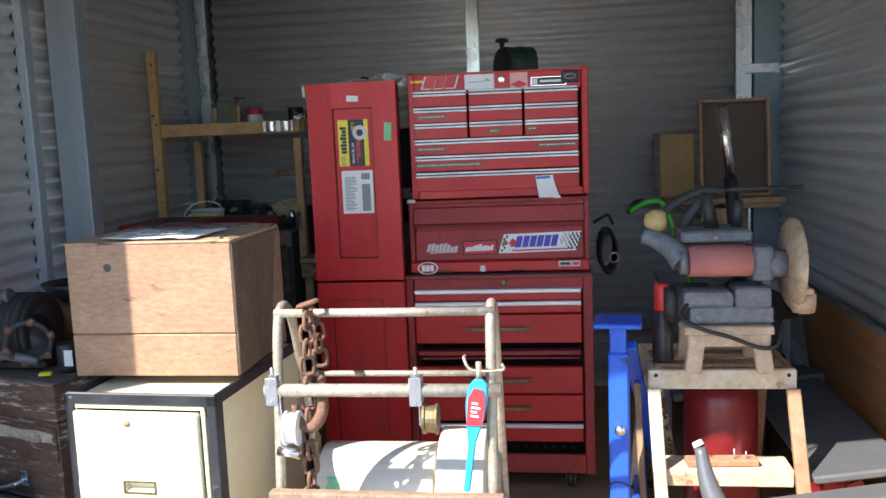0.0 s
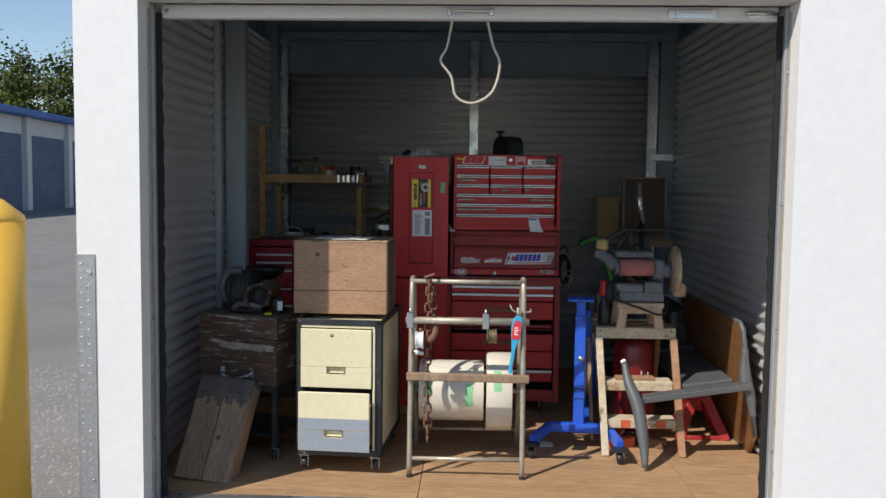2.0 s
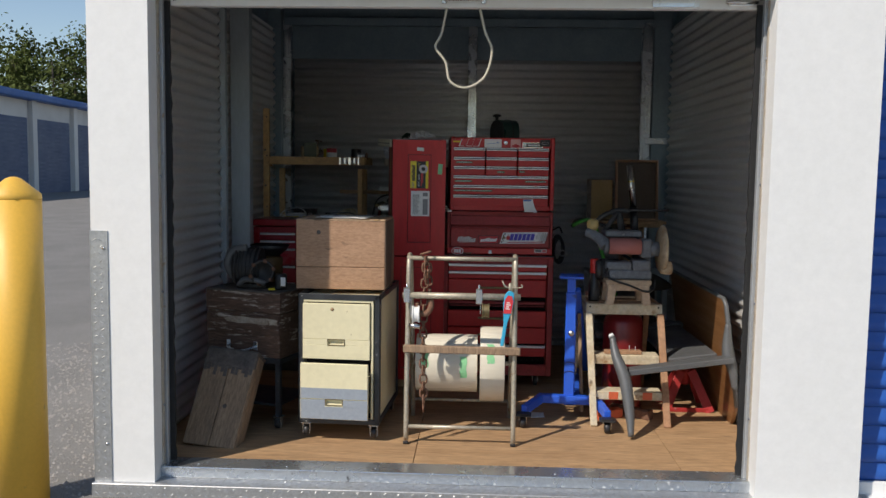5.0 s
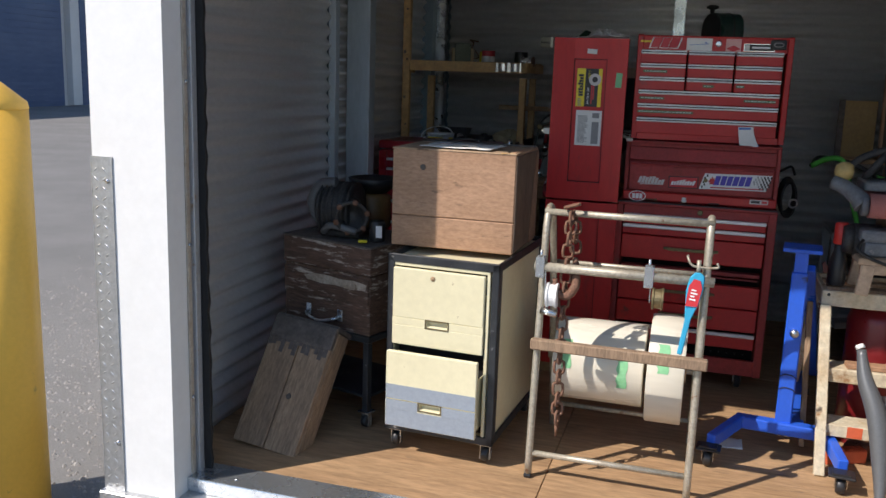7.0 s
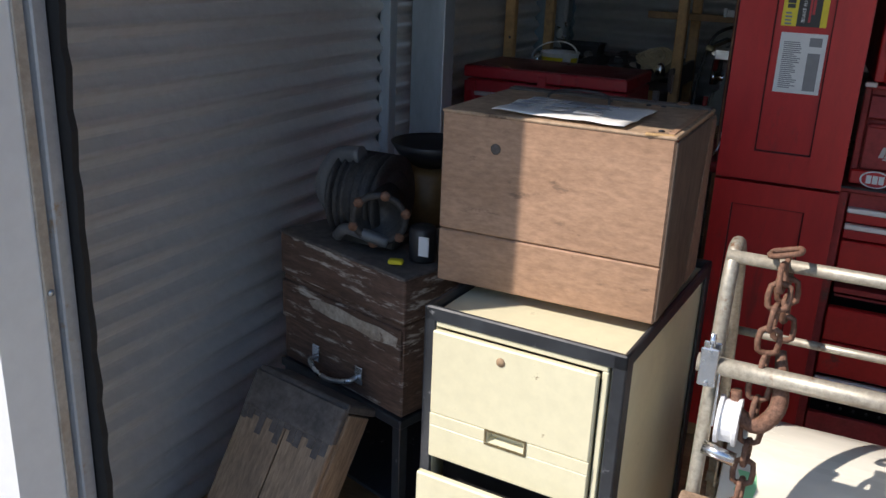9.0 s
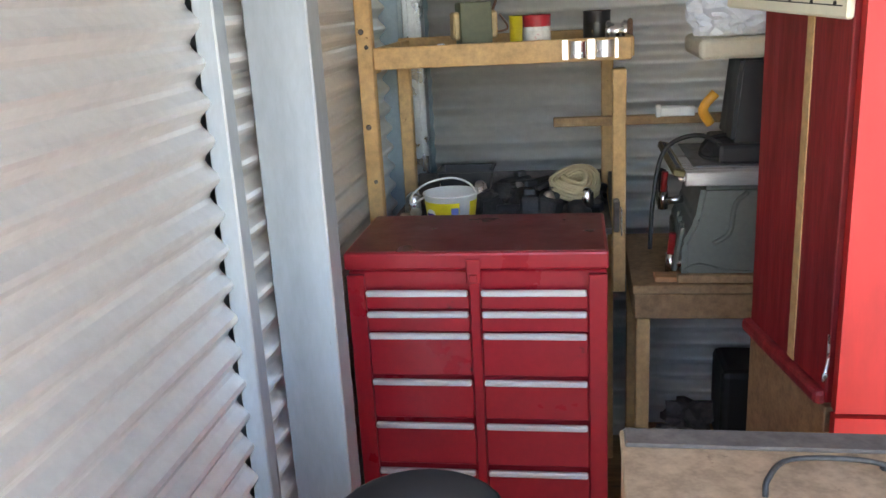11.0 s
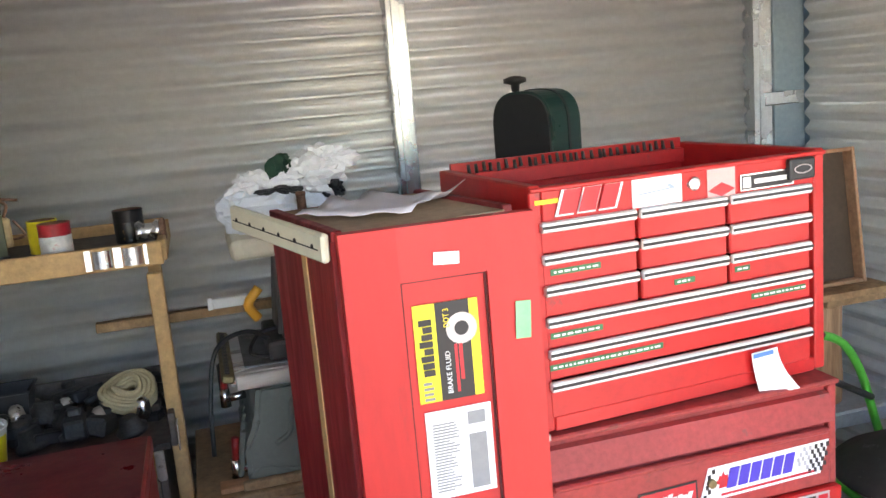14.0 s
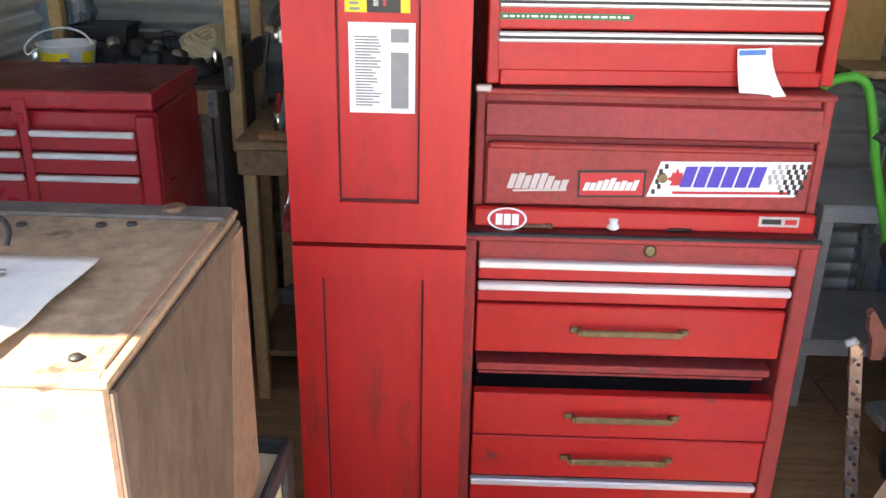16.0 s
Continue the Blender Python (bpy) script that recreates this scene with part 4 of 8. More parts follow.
    part("hook_plate", B(((x0 - 0.006, y0 + 0.05, z(1.0)), (0.004, 0.02, 0.05), {"bev": 0.001})), M_STEEL, t)
    part("hook", bm, M_STEEL, t, "steel hook and eye")
    yf = y0 + 0.0115
    # brake fluid label laid on its side
    s = sticker("sticker", up, -0.538, yf - 0.0005, z(1.385), 0.108, 0.162, M_STKYEL, "yellow and black brake fluid label", lift=0.0012)
    part("field", B(((0.0105, -0.001, 0), (0.056, 0.0008, 0.162))), M_STKBLK, s)
    logo("logo", 8, 0.022, 0.095, M_STKBLK, s, pose(-0.036, -0.0012, 0.01) @ FACE @ pose(0, 0, 0, 0, 0, 90), seed=9, low=0.35)
    words("lettering", "BRAKE FLUID", 0.012, M_PAPER, s, pose(-0.002, -0.0018, -0.035) @ FACE @ pose(0, 0, 0, 0, 0, 90), width=0.07)
    words("lettering", "DOT 3", 0.014, M_STKYEL, s, pose(0.0, -0.0018, 0.055) @ FACE @ pose(0, 0, 0, 0, 0, 90), width=0.03)
    part("print", B(((0.012, -0.0018, -0.03), (0.005, 0.0006, 0.08)), ((0.02, -0.0018, -0.02), (0.006, 0.0006, 0.06))), M_STKRED, s)
    bm = bmesh.new()
    for a in range(20):
        b0, b1 = 2 * math.pi * a / 20, 2 * math.pi * (a + 1) / 20
        vs = [bm.verts.new((0.024 + r * math.cos(q), -0.002, 0.035 + r * math.sin(q))) for r, q in ((0.012, b0), (0.026, b0), (0.026, b1), (0.012, b1))]
        bm.faces.new(vs)
    part("disc_print", bm, M_SILVER, s, "printed brake disc")
    bars(s, -0.036, 0, -0.062, 0.02, 0.035, 4, M_STKGREY, 3, 0.0018)
    s = sticker("sticker", up, -0.531, yf, z(1.212), 0.112, 0.152, M_PAPER, "white label with small print")
    bars(s, -0.023, 0, -0.005, 0.045, 0.12, 24, M_STKGREY, 5, 0.001)
    part("print", B(((0.03, -0.001, -0.02), (0.03, 0.0006, 0.095)), ((0.03, -0.001, 0.055), (0.03, 0.0006, 0.022))), M_STKGREY, s)
    sticker("tape", up, -0.532, y0 - 0.0008, z(1.538), 0.042, 0.02, M_PAPER, "torn white tape", tilt=4)
    sticker("tape", up, -0.412, y0 - 0.0008, z(1.42), 0.026, 0.062, M_MASK, "green masking tape", tilt=3)
    return t


red_cabinet()
ru = solid("notched_strip", B(((0, 0.2, 0), (0.014, 0.40, 0.046), {"bev": 0.004})), mat("cream_plastic", (0.72, 0.68, 0.52), 0.5, grain_amt=0.05), "cream plastic strip with screw holes along the red cabinet", "strip", at=pose(-0.712, 2.925, 1.572, 2.5, 0, 17))
for i in range(6):
    bm = bmesh.new()
    rod(bm, (-0.0085, 0.035 + i * 0.066, 0.0), (-0.006, 0.035 + i * 0.066, 0.0), 0.004, seg=8)
    part("screw_hole", bm, M_DARK, ru)
part("printed_line", B(((-0.0073, 0.2, -0.003), (0.0008, 0.37, 0.002))), M_DARK, ru)


def crumpled(bm, c, s, seed, amp=0.5, sub=3, flat=0.0):
    """A crumpled skin round a centre, with sharp folds."""
    r = bmesh.ops.create_icosphere(bm, subdivisions=sub, radius=1.0)
    off = Vector((seed * 3.1, seed * 1.7, seed * 0.9))
    for v in r["verts"]:
        d = v.co.normalized()
        k = 1 + amp * (noise.noise(d * 1.6 + off) + 0.5 * abs(noise.noise(d * 4 + off)) - 0.25)
        p = d * k
        v.co = Vector((c[0] + p.x * s[0], c[1] + p.y * s[1], max(c[2] + p.z * s[2], flat if flat else -99)))
    for v in r["verts"]:
        for f in v.link_faces:
            f.smooth = False


# loose sheet on the red cabinet
def sheet(name, x0, x1, y0, y1, z, amp, material, label, category, seed=1, n=14, rot=0.0, at=None):
    bm = bmesh.new()
    g = [[bm.verts.new((x0 + (x1 - x0) * i / n, y0 + (y1 - y0) * j / n, z + 0.003 + amp * max(0, noise.noise(Vector((i * 0.35 + seed * 5, j * 0.3, seed))) + 0.25) * (0.4 + abs(i / n - 0.5) * 1.6))) for j in range(n + 1)] for i in range(n + 1)]
    for i in range(n):
        for j in range(n):
            f = bm.faces.new((g[i][j], g[i + 1][j], g[i + 1][j + 1], g[i][j + 1]))
            f.smooth = True
    r = bmesh.ops.extrude_face_region(bm, geom=bm.faces[:])
    for v in r["geom"]:
        if isinstance(v, bmesh.types.BMVert):
            v.co.z -= 0.0015
    return solid(name, bm, material, label, category, at=at)


M_POLY = mat("white_plastic_bag", (0.84, 0.82, 0.83), 0.35, second=(0.76, 0.75, 0.77), scale=9, grain_amt=0.06, bump=0.1)
sheet("paper_sheet", -0.11, 0.11, -0.13, 0.13, 0.0, 0.03, mat("pinkish_paper", (0.80, 0.74, 0.77), 0.6, second=(0.74, 0.68, 0.72), scale=5, grain_amt=0.04), "curled pale paper sheets lying on the red cabinet", "paper", 6, 10, at=pose(-0.565, 3.16, 1.5925, 0, 0, -38))

# ---- filing cabinet ----
def filing_cabinet():
    t = thing("filing_cabinet", pose(-0.8505, 1.836, FZ, 0, 0, -3.6), "cream steel filing cabinet in a black frame, lower drawer ajar", "filing cabinet")
    w, d, h = 0.405, 0.6, 0.645
    zb = 0.085
    for sx in (-1, 1):
        part("side_panel", B(((sx * (w / 2 - 0.012), d / 2 + 0.01, zb + h / 2 - 0.01), (0.004, d - 0.03, h - 0.04))), M_CREAM, t)
    part("back_panel", B(((0, d - 0.012, zb + h / 2 - 0.01), (w - 0.03, 0.004, h - 0.04))), M_CREAM, t)
    part("top_panel", B(((0, d / 2, zb + h - 0.02), (w - 0.03, d - 0.03, 0.004))), M_CREAM, t)
    part("bottom_panel", B(((0, d / 2, zb + 0.02), (w - 0.03, d - 0.03, 0.004))), M_CREAM, t)
    part("stile", B(((-0.182, 0.012, zb + 0.31), (0.014, 0.02, 0.59), {"bev": 0.002})), M_CREAM, t)
    part("stile", B(((0.165, 0.012, zb + 0.31), (0.012, 0.02, 0.59), {"bev": 0.002})), M_CREAM, t)
    part("top_rail", B(((-0.01, 0.012, zb + 0.612), (0.36, 0.02, 0.014), {"bev": 0.002})), M_CREAM, t)
    # added black sheet: shade seen round the drawer fronts
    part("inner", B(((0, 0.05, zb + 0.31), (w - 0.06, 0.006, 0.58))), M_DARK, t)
    bm = B(((0, 0.004, zb + h - 0.014), (w, 0.012, 0.03), {"bev": 0.003}), ((0, d - 0.006, zb + h - 0.014), (w, 0.012, 0.03), {"bev": 0.003}))
    for sx in (-1, 1):
        box(bm, (sx * (w / 2 - 0.005), d / 2, zb + h - 0.014), (0.01, d, 0.03), bev=0.003)
        box(bm, (sx * (w / 2 - 0.013), 0.004, zb + h / 2), (0.026, 0.012, h), bev=0.003)
        box(bm, (sx * (w / 2 - 0.004), 0.02, zb + h / 2), (0.008, 0.035, h), bev=0.002)
        box(bm, (sx * (w / 2 - 0.004), d - 0.02, zb + h / 2), (0.008, 0.035, h), bev=0.002)
        box(bm, (sx * (w / 2 - 0.004), d / 2, zb + 0.015), (0.008, d, 0.03), bev=0.002)
    box(bm, (0, 0.004, zb + 0.015), (w, 0.012, 0.03), bev=0.003)
    part("frame", bm, M_BLKPAINT, t, "chipped black angle-iron frame")

    def drawer(zc, hh, out, lower):
        y = -out
        cx, ww = -0.012, 0.334
        zf = zc + zb
        hz = zf - 0.06
        o = part("drawer", B(((cx, y, zf + hh / 2 - (hh / 2 + 0.04) / 2), (ww, 0.016, hh / 2 + 0.04), {"bev": 0.003}), ((cx - ww / 2 + (ww / 2 - 0.04) / 2, y, hz + 0.007), (ww / 2 - 0.04, 0.016, 0.026), {"bev": 0.001}),
                             ((cx + ww / 2 - (ww / 2 - 0.04) / 2, y, hz + 0.007), (ww / 2 - 0.04, 0.016, 0.026), {"bev": 0.001}), ((cx, y, (zf - hh / 2 + hz - 0.006) / 2), (ww, 0.016, hz - 0.006 - zf + hh / 2), {"bev": 0.002})), M_CREAM, t)
        panels(o, M_CREAM, ("drawer_bottom", (cx, y + 0.25, zf - hh / 2 + 0.02), (ww - 0.02, 0.48, 0.004)), ("drawer_side", (cx - ww / 2 + 0.01, y + 0.25, zf - 0.03), (0.003, 0.48, hh - 0.09)), ("drawer_side", (cx + ww / 2 - 0.01, y + 0.25, zf - 0.03), (0.003, 0.48, hh - 0.09)))
        part("handle_cup", B(((cx, y + 0.012, hz + 0.007), (0.078, 0.004, 0.026)), ((cx, y + 0.002, hz - 0.004), (0.078, 0.016, 0.004), {"rot": (20, 0, 0)}), ((cx - 0.0395, y + 0.003, hz + 0.007), (0.003, 0.02, 0.026)), ((cx + 0.0395, y + 0.003, hz + 0.007), (0.003, 0.02, 0.026))), M_CREAM, o, "recessed cream handle")
        part("handle_rim", B(((cx, y - 0.0085, hz + 0.0215), (0.086, 0.003, 0.004)), ((cx, y - 0.0085, hz - 0.0075), (0.086, 0.003, 0.004)), ((cx - 0.042, y - 0.0085, hz + 0.007), (0.004, 0.003, 0.03)), ((cx + 0.042, y - 0.0085, hz + 0.007), (0.004, 0.003, 0.03))), M_BRASS, o)
        if lower:
            # blue-grey over the lower part of this front, left open round the handle
            part("primer_patch", B(((cx, y - 0.0084, zf - hh / 2 + 0.0325), (ww - 0.004, 0.001, 0.061)), ((cx - 0.105, y - 0.0084, zf - hh / 2 + 0.08), (0.12, 0.001, 0.036)), ((cx + 0.105, y - 0.0084, zf - hh / 2 + 0.08), (0.12, 0.001, 0.036)), ((cx, y - 0.0084, zf - hh / 2 + 0.128), (ww - 0.004, 0.001, 0.052))), M_LOWERGREY, o, "blue-grey lower half")
        else:
            bm = bmesh.new()
            spin(bm, [(0.009, 0), (0.0085, -0.002), (0, -0.0025)], (cx - 0.02, y - 0.008, zf + 0.11), "Y", 14)
            part("lock_plug", bm, M_CARD, o)
        return o
    drawer(0.4625, 0.275, 0.0, False)
    drawer(0.175, 0.275, 0.045, True)
    for sx in (-0.17, 0.17):
        for y in (0.04, d - 0.05):
            caster(t, sx, y, 0.085, 0.026)
    return t


filing_cabinet()


# ---- plywood crate on it ----
def crate():
    t = thing("wooden_box", pose(-0.865, 1.968, 0.812, 0, 0, -0.5), "aged plywood box with a lid, standing on the filing cabinet", "box")
    w, d, h = 0.447, 0.36, 0.346
    part("lower_box", B(((0, d / 2, 0.055), (w, d, 0.11), {"bev": 0.003})), M_CRATE, t)
    l = part("lid", B(((0, d / 2, 0.112 + 0.117), (w, d, 0.234), {"bev": 0.003})), M_CRATE, t)
    part("top_board", B(((0, d / 2, h + 0.0015), (w + 0.004, d + 0.004, 0.007), {"bev": 0.003, "seg": 2})), mat("grimy_plywood_top", (0.47, 0.32, 0.20), 0.75, second=(0.30, 0.20, 0.125), scale=5, amount=0.9, grain=50, grain_amt=0.35, bump=0.25, wear=(0.11, 0.07, 0.045), wear_amt=0.2, wear_scale=10), l, "grimy scuffed top board")
    bm = bmesh.new()
    tube(bm, smooth_path([(-0.1, 0.24, h + 0.004), (-0.096, 0.25, h + 0.018), (-0.07, 0.275, h + 0.024), (0.0, 0.275, h + 0.024), (0.028, 0.255, h + 0.018), (0.032, 0.24, h + 0.004)], 5), 0.0028, 6)
    part("handle", bm, M_IRON, l, "bent wire handle")
    part("chipped_corner", B(((w / 2 - 0.03, 0.004, h + 0.004), (0.05, 0.012, 0.004), {"rot": (0, 0, 10), "bev": 0.001})), M_PINE, l)
    # grimy plywood, its colour also darkened for the shade on this side
    g = mat("grimy_shaded_plywood_side", (0.17, 0.115, 0.08), 0.8, second=(0.10, 0.07, 0.05), scale=4, amount=0.9, grain=50, grain_amt=0.35, stretch=(1, 1, 0.4), bump=0.2)
    part("side_board", B(((w / 2 + 0.002, d / 2, h / 2), (0.006, d - 0.006, h - 0.01), {"bev": 0.002})), g, t, "grimy side board, darkened for shade")
    bm = bmesh.new()
    plate(bm, [(d * 0.66, 0.004), (d - 0.004, 0.004), (d - 0.004, h - 0.012), (d * 0.88, h - 0.012)], w / 2 + 0.005, w / 2 + 0.0068, plane="YZ")
    part("side_patch", bm, mat("reddish_plywood_patch", (0.27, 0.16, 0.105), 0.75, grain=50, grain_amt=0.3, bump=0.15), t, "paler reddish strip of plywood")
    part("rear_batten", B(((0, d - 0.02, h + 0.0068), (w - 0.004, 0.036, 0.005), {"bev": 0.002})), M_STAIN, l, "dark batten along the back edge")
    bm = bmesh.new()
    spin(bm, [(0.006, 0.0), (0.013, 0.0), (0.012, 0.004), (0.006, 0.004)], (0.162, d - 0.016, h + 0.0093), "Z", 14)
    part("washer", bm, M_RUST, l, "rusty washer")
    part("edge_strip", B(((w / 2 - 0.012, d / 2 - 0.015, h + 0.006), (0.012, d - 0.06, 0.003), {"bev": 0.0012})), M_CRATE, l, "worn edge strip")
    for x, y in ((0.13, d - 0.055), (0.1, d - 0.06), (0.02, d - 0.065), (0.19, 0.03)):
        bm = bmesh.new()
        spin(bm, [(0.006, 0.0), (0.005, 0.0025), (0.0, 0.003)], (x, y, h + 0.0055 if y < d - 0.04 else h + 0.009), "Z", 8)
        part("screw_head", bm, M_IRON, l)
    bm = bmesh.new()
    for x, z in ((-0.11, 0.285),):
        spin(bm, [(0.011, 0.0), (0.008, -0.0008), (0.0, -0.001)], (x, 0.0, z), "Y", 9)
    part("knot", bm, M_STAIN, l, "dark wood knot")
    return t


crate()
nw = sheet("newspaper", -0.13, 0.13, -0.098, 0.098, 0.0, 0.005, mat("newsprint", (0.80, 0.78, 0.73), 0.8, second=(0.74, 0.71, 0.65), scale=12, grain_amt=0.08), "folded newspaper with dark print lying on the plywood box", "newspaper", 5, at=pose(-0.858, 2.075, 1.1665, 0, 0, -4))
rnd = random.Random(15)
for k in range(9):
    x, y = -0.09 + 0.065 * (k % 3), 0.05 - 0.045 * (k // 3)
    bm = bmesh.new()
    for i in range(4):
        q = rnd.uniform(0.03, 0.052)
        box(bm, (x + q / 2 - 0.02, y - i * 0.008, 0.0105), (q, 0.0035, 0.001))
    part("print_line", bm, M_STKGREY, nw)
part("print_block", B(((0.0, 0.03, 0.0108), (0.05, 0.035, 0.001))), M_STKGREY, nw, "dark printed picture block")

# ---- reel rack with film rolls and chain ----
def reel_rack():
    t = thing("reel_rack", pose(-0.255, 1.82, FZ), "pitted steel tube rack with arched sides holding plastic film rolls", "rack")
    W = 0.262

    def side(x):
        bm = bmesh.new()
        tube(bm, smooth_path([(x, 0.0, 0.0), (x, 0.035, 0.35), (x, 0.08, 0.72), (x, 0.10, 0.86), (x, 0.135, 0.915), (x, 0.19, 0.90), (x, 0.24, 0.82), (x, 0.33, 0.55), (x, 0.50, 0.0)], 5), 0.0125, 10)
        return part("side_frame", bm, M_PIPE, t)
    side(-W), side(W)

    def bar(name, y, z, r, x0=-W - 0.01, x1=W + 0.01, material=M_PIPE, label=""):
        bm = bmesh.new()
        rod(bm, (x0, y, z), (x1, y, z), r)
        return part(name, bm, material, t, label)
    bar("crossbar", 0.115, 0.905, 0.011)
    bar("crossbar", 0.30, 0.70, 0.008)
    mb = bar("clamp_bar", 0.055, 0.728, 0.016, -W - 0.025, W + 0.025, label="thick worn tube held by clamps")
    bm = B(((0.0, 0.0, 0.0), (0.57, 0.03, 0.036), {"bev": 0.004}))
    o = part("front_rail", bm, M_GREYWOOD, t, "weathered wooden rail")
    o.matrix_basis = pose(0.005, 0.022, 0.468, 0, 0.4, 0)
    bar("crossbar", 0.012, 0.085, 0.010)
    bar("crossbar", 0.47, 0.10, 0.009)
    for x in (-W, W):
        part("foot_plug", B(((x, 0.0, 0.008), (0.027, 0.027, 0.016), {"bev": 0.006, "seg": 2})), M_BLACKP, t)
    for x in (-W - 0.005, 0.085):
        bm = B(((x, 0.04, 0.728), (0.03, 0.006, 0.07), {"bev": 0.002}), ((x, 0.07, 0.728), (0.03, 0.006, 0.07), {"bev": 0.002}))
        for z in (0.70, 0.756):
            rod(bm, (x, 0.03, z), (x, 0.08, z), 0.004, seg=8)
        rod(bm, (x, 0.055, 0.75), (x, 0.055, 0.785), 0.005, seg=8)
        part("pipe_clamp", bm, M_STEEL, mb, "rusty bolted pipe clamp")
    bm = bmesh.new()
    tube(bm, smooth_path([(0.2, 0.1, 0.80), (0.2, 0.07, 0.80), (0.22, 0.06, 0.775), (0.29, 0.06, 0.775), (0.29, 0.06, 0.79)], 4), 0.004, 6)
    rod(bm, (0.235, 0.06, 0.745), (0.235, 0.06, 0.795), 0.007, seg=8)
    part("wing_screw", bm, M_PIPE, t, "bent wing screw")
    # tape guide wheels on brackets
    for x, z, r, m, lb in ((-0.222, 0.635, 0.042, M_PAPER, "white ridged plastic wheel"), (0.118, 0.66, 0.036, M_BRASS, "brass-coloured tape wheel")):
        bm = bmesh.new()
        spin(bm, [(0.01, -0.018), (r, -0.018), (r, -0.012), (r * 0.88, -0.01), (r * 0.88, 0.01), (r, 0.012), (r, 0.018), (0.01, 0.018)], (x, 0.05, z), "X", 20, smooth=False)
        w = part("guide_wheel", bm, m, t, lb)
        part("bracket", B(((x - 0.025, 0.05, z + 0.04), (0.004, 0.018, 0.11), {"bev": 0.001})), M_STEEL, w)
    bm = bmesh.new()
    rod(bm, (-0.255, 0.03, 0.585), (-0.2, 0.025, 0.577), 0.012, seg=10)
    part("clip", bm, M_CHROME, t, "bright metal clip")
    rod_y = 0.36
    bar("axle", rod_y, 0.33, 0.012, label="steel axle through the rolls")

    def roll(x0, x1, r, name, lb):
        bm = bmesh.new()
        spin(bm, [(0.04, x0), (r * 0.99, x0), (r, x0 + 0.004), (r, x1 - 0.004), (r * 0.99, x1), (0.04, x1)], (0, rod_y, 0.33), "X", 40)
        o = part(name, bm, M_FILM, t, lb)
        bm = bmesh.new()
        spin(bm, [(0.03, x0 - 0.006), (0.042, x0 - 0.006), (0.042, x1 + 0.006), (0.03, x1 + 0.006)], (0, rod_y, 0.33), "X", 20)
        part("core", bm, M_CARD, o, "cardboard core")
        return o
    a = roll(-0.235, 0.083, 0.150, "film_roll", "wide milky plastic film roll")
    b = roll(0.097, 0.222, 0.195, "film_roll", "narrow tall plastic film roll")

    def curved(parent, x, w, r, a0, a1, mat_, lb):
        bm = bmesh.new()
        n = 8
        ra = []
        for i in range(n + 1):
            q = radians(a0 + (a1 - a0) * i / n)
            yy, zz = rod_y - (r + 0.0012) * math.cos(q), 0.33 + (r + 0.0012) * math.sin(q)
            ra.append([bm.verts.new((x - w / 2 + 0.004 * math.sin(i * 2.1), yy, zz)), bm.verts.new((x + w / 2 + 0.003 * math.sin(i * 1.3), yy, zz))])
        for p, q in zip(ra, ra[1:]):
            bm.faces.new((p[0], p[1], q[1], q[0]))
        part("tape_strip", bm, mat_, parent, lb)
    curved(a, -0.185, 0.034, 0.15, 2, 42, M_MASK, "green masking tape")
    curved(a, 0.012, 0.034, 0.15, -18, 24, M_MASK, "green masking tape")
    curved(b, 0.15, 0.036, 0.195, 12, 42, M_MASK, "green masking tape")
    for x in (-0.19, 0.19):
        part("roll_hanger", B(((x * 1.33, 0.36, 0.41), (0.006, 0.026, 0.19), {"bev": 0.001})), M_PIPE, t)
    return t


reel_rack()


def link(bm, c, d, side, L=0.044, W=0.017, r=0.0052):
    """One chain link round c, along d."""
    d, s = Vector(d).normalized(), Vector(side).normalized()
    c = Vector(c)
    pts = []
    for k in range(12):
        a = 2 * math.pi * k / 12
        pts.append(c + d * (math.sin(a) * W * 0.55 + (1 if math.sin(a) > 0.01 else -1 if math.sin(a) < -0.01 else 0) * (L / 2 - W * 0.55)) + s * math.cos(a) * W)
    tube(bm, pts, r, 6, closed=True)


def chain():
    t = thing("chain", pose(-0.437, 1.91, 0.98), "heavy rusty chain with a hook, hung over the rack", "chain")
    paths = [[(0.0, 0.0, 0.02), (0.004, -0.016, -0.03), (0.0, -0.02, -0.12), (-0.004, -0.024, -0.35), (0.0, -0.055, -0.56), (0.004, -0.06, -0.70)],
             [(0.004, 0.02, 0.02), (0.012, 0.035, -0.04), (0.018, 0.035, -0.14)]]
    made = 0
    for p in paths:
        pts = smooth_path(p, 12)
        acc, last, k = 0.0, pts[0], 0
        for q in pts[1:]:
            acc += (q - last).length
            if acc >= 0.031:
                acc = 0.0
                bm = bmesh.new()
                link(bm, q, q - last, (1, 0.2, 0) if k % 2 else (0.15, 1, 0))
                part("chain_link", bm, M_RUST, t)
                k += 1
            last = q
    bm = bmesh.new()
    link(bm, (0.002, 0.004, 0.028), (1, 0, 0.3), (0, 1, 0), 0.05)
    part("chain_link", bm, M_RUST, t)
    bm = bmesh.new()
    pts = smooth_path([(0.02, 0.02, -0.15), (0.03, -0.01, -0.19), (0.032, -0.03, -0.235), (0.005, -0.035, -0.27), (-0.028, -0.03, -0.255), (-0.036, -0.03, -0.215)], 5)
    tube(bm, pts, [0.009 + 0.006 * math.sin(math.pi * min(1, i / len(pts) * 1.1)) for i in range(len(pts))], 10)
    part("hook", bm, M_RUST, t, "forged rusty hook")
    bm = bmesh.new()
    rod(bm, (0.004, -0.06, -0.71), (0.002, -0.06, -0.755), 0.008, 0.003, 8)
    part("end_pin", bm, M_RUST, t)


chain()
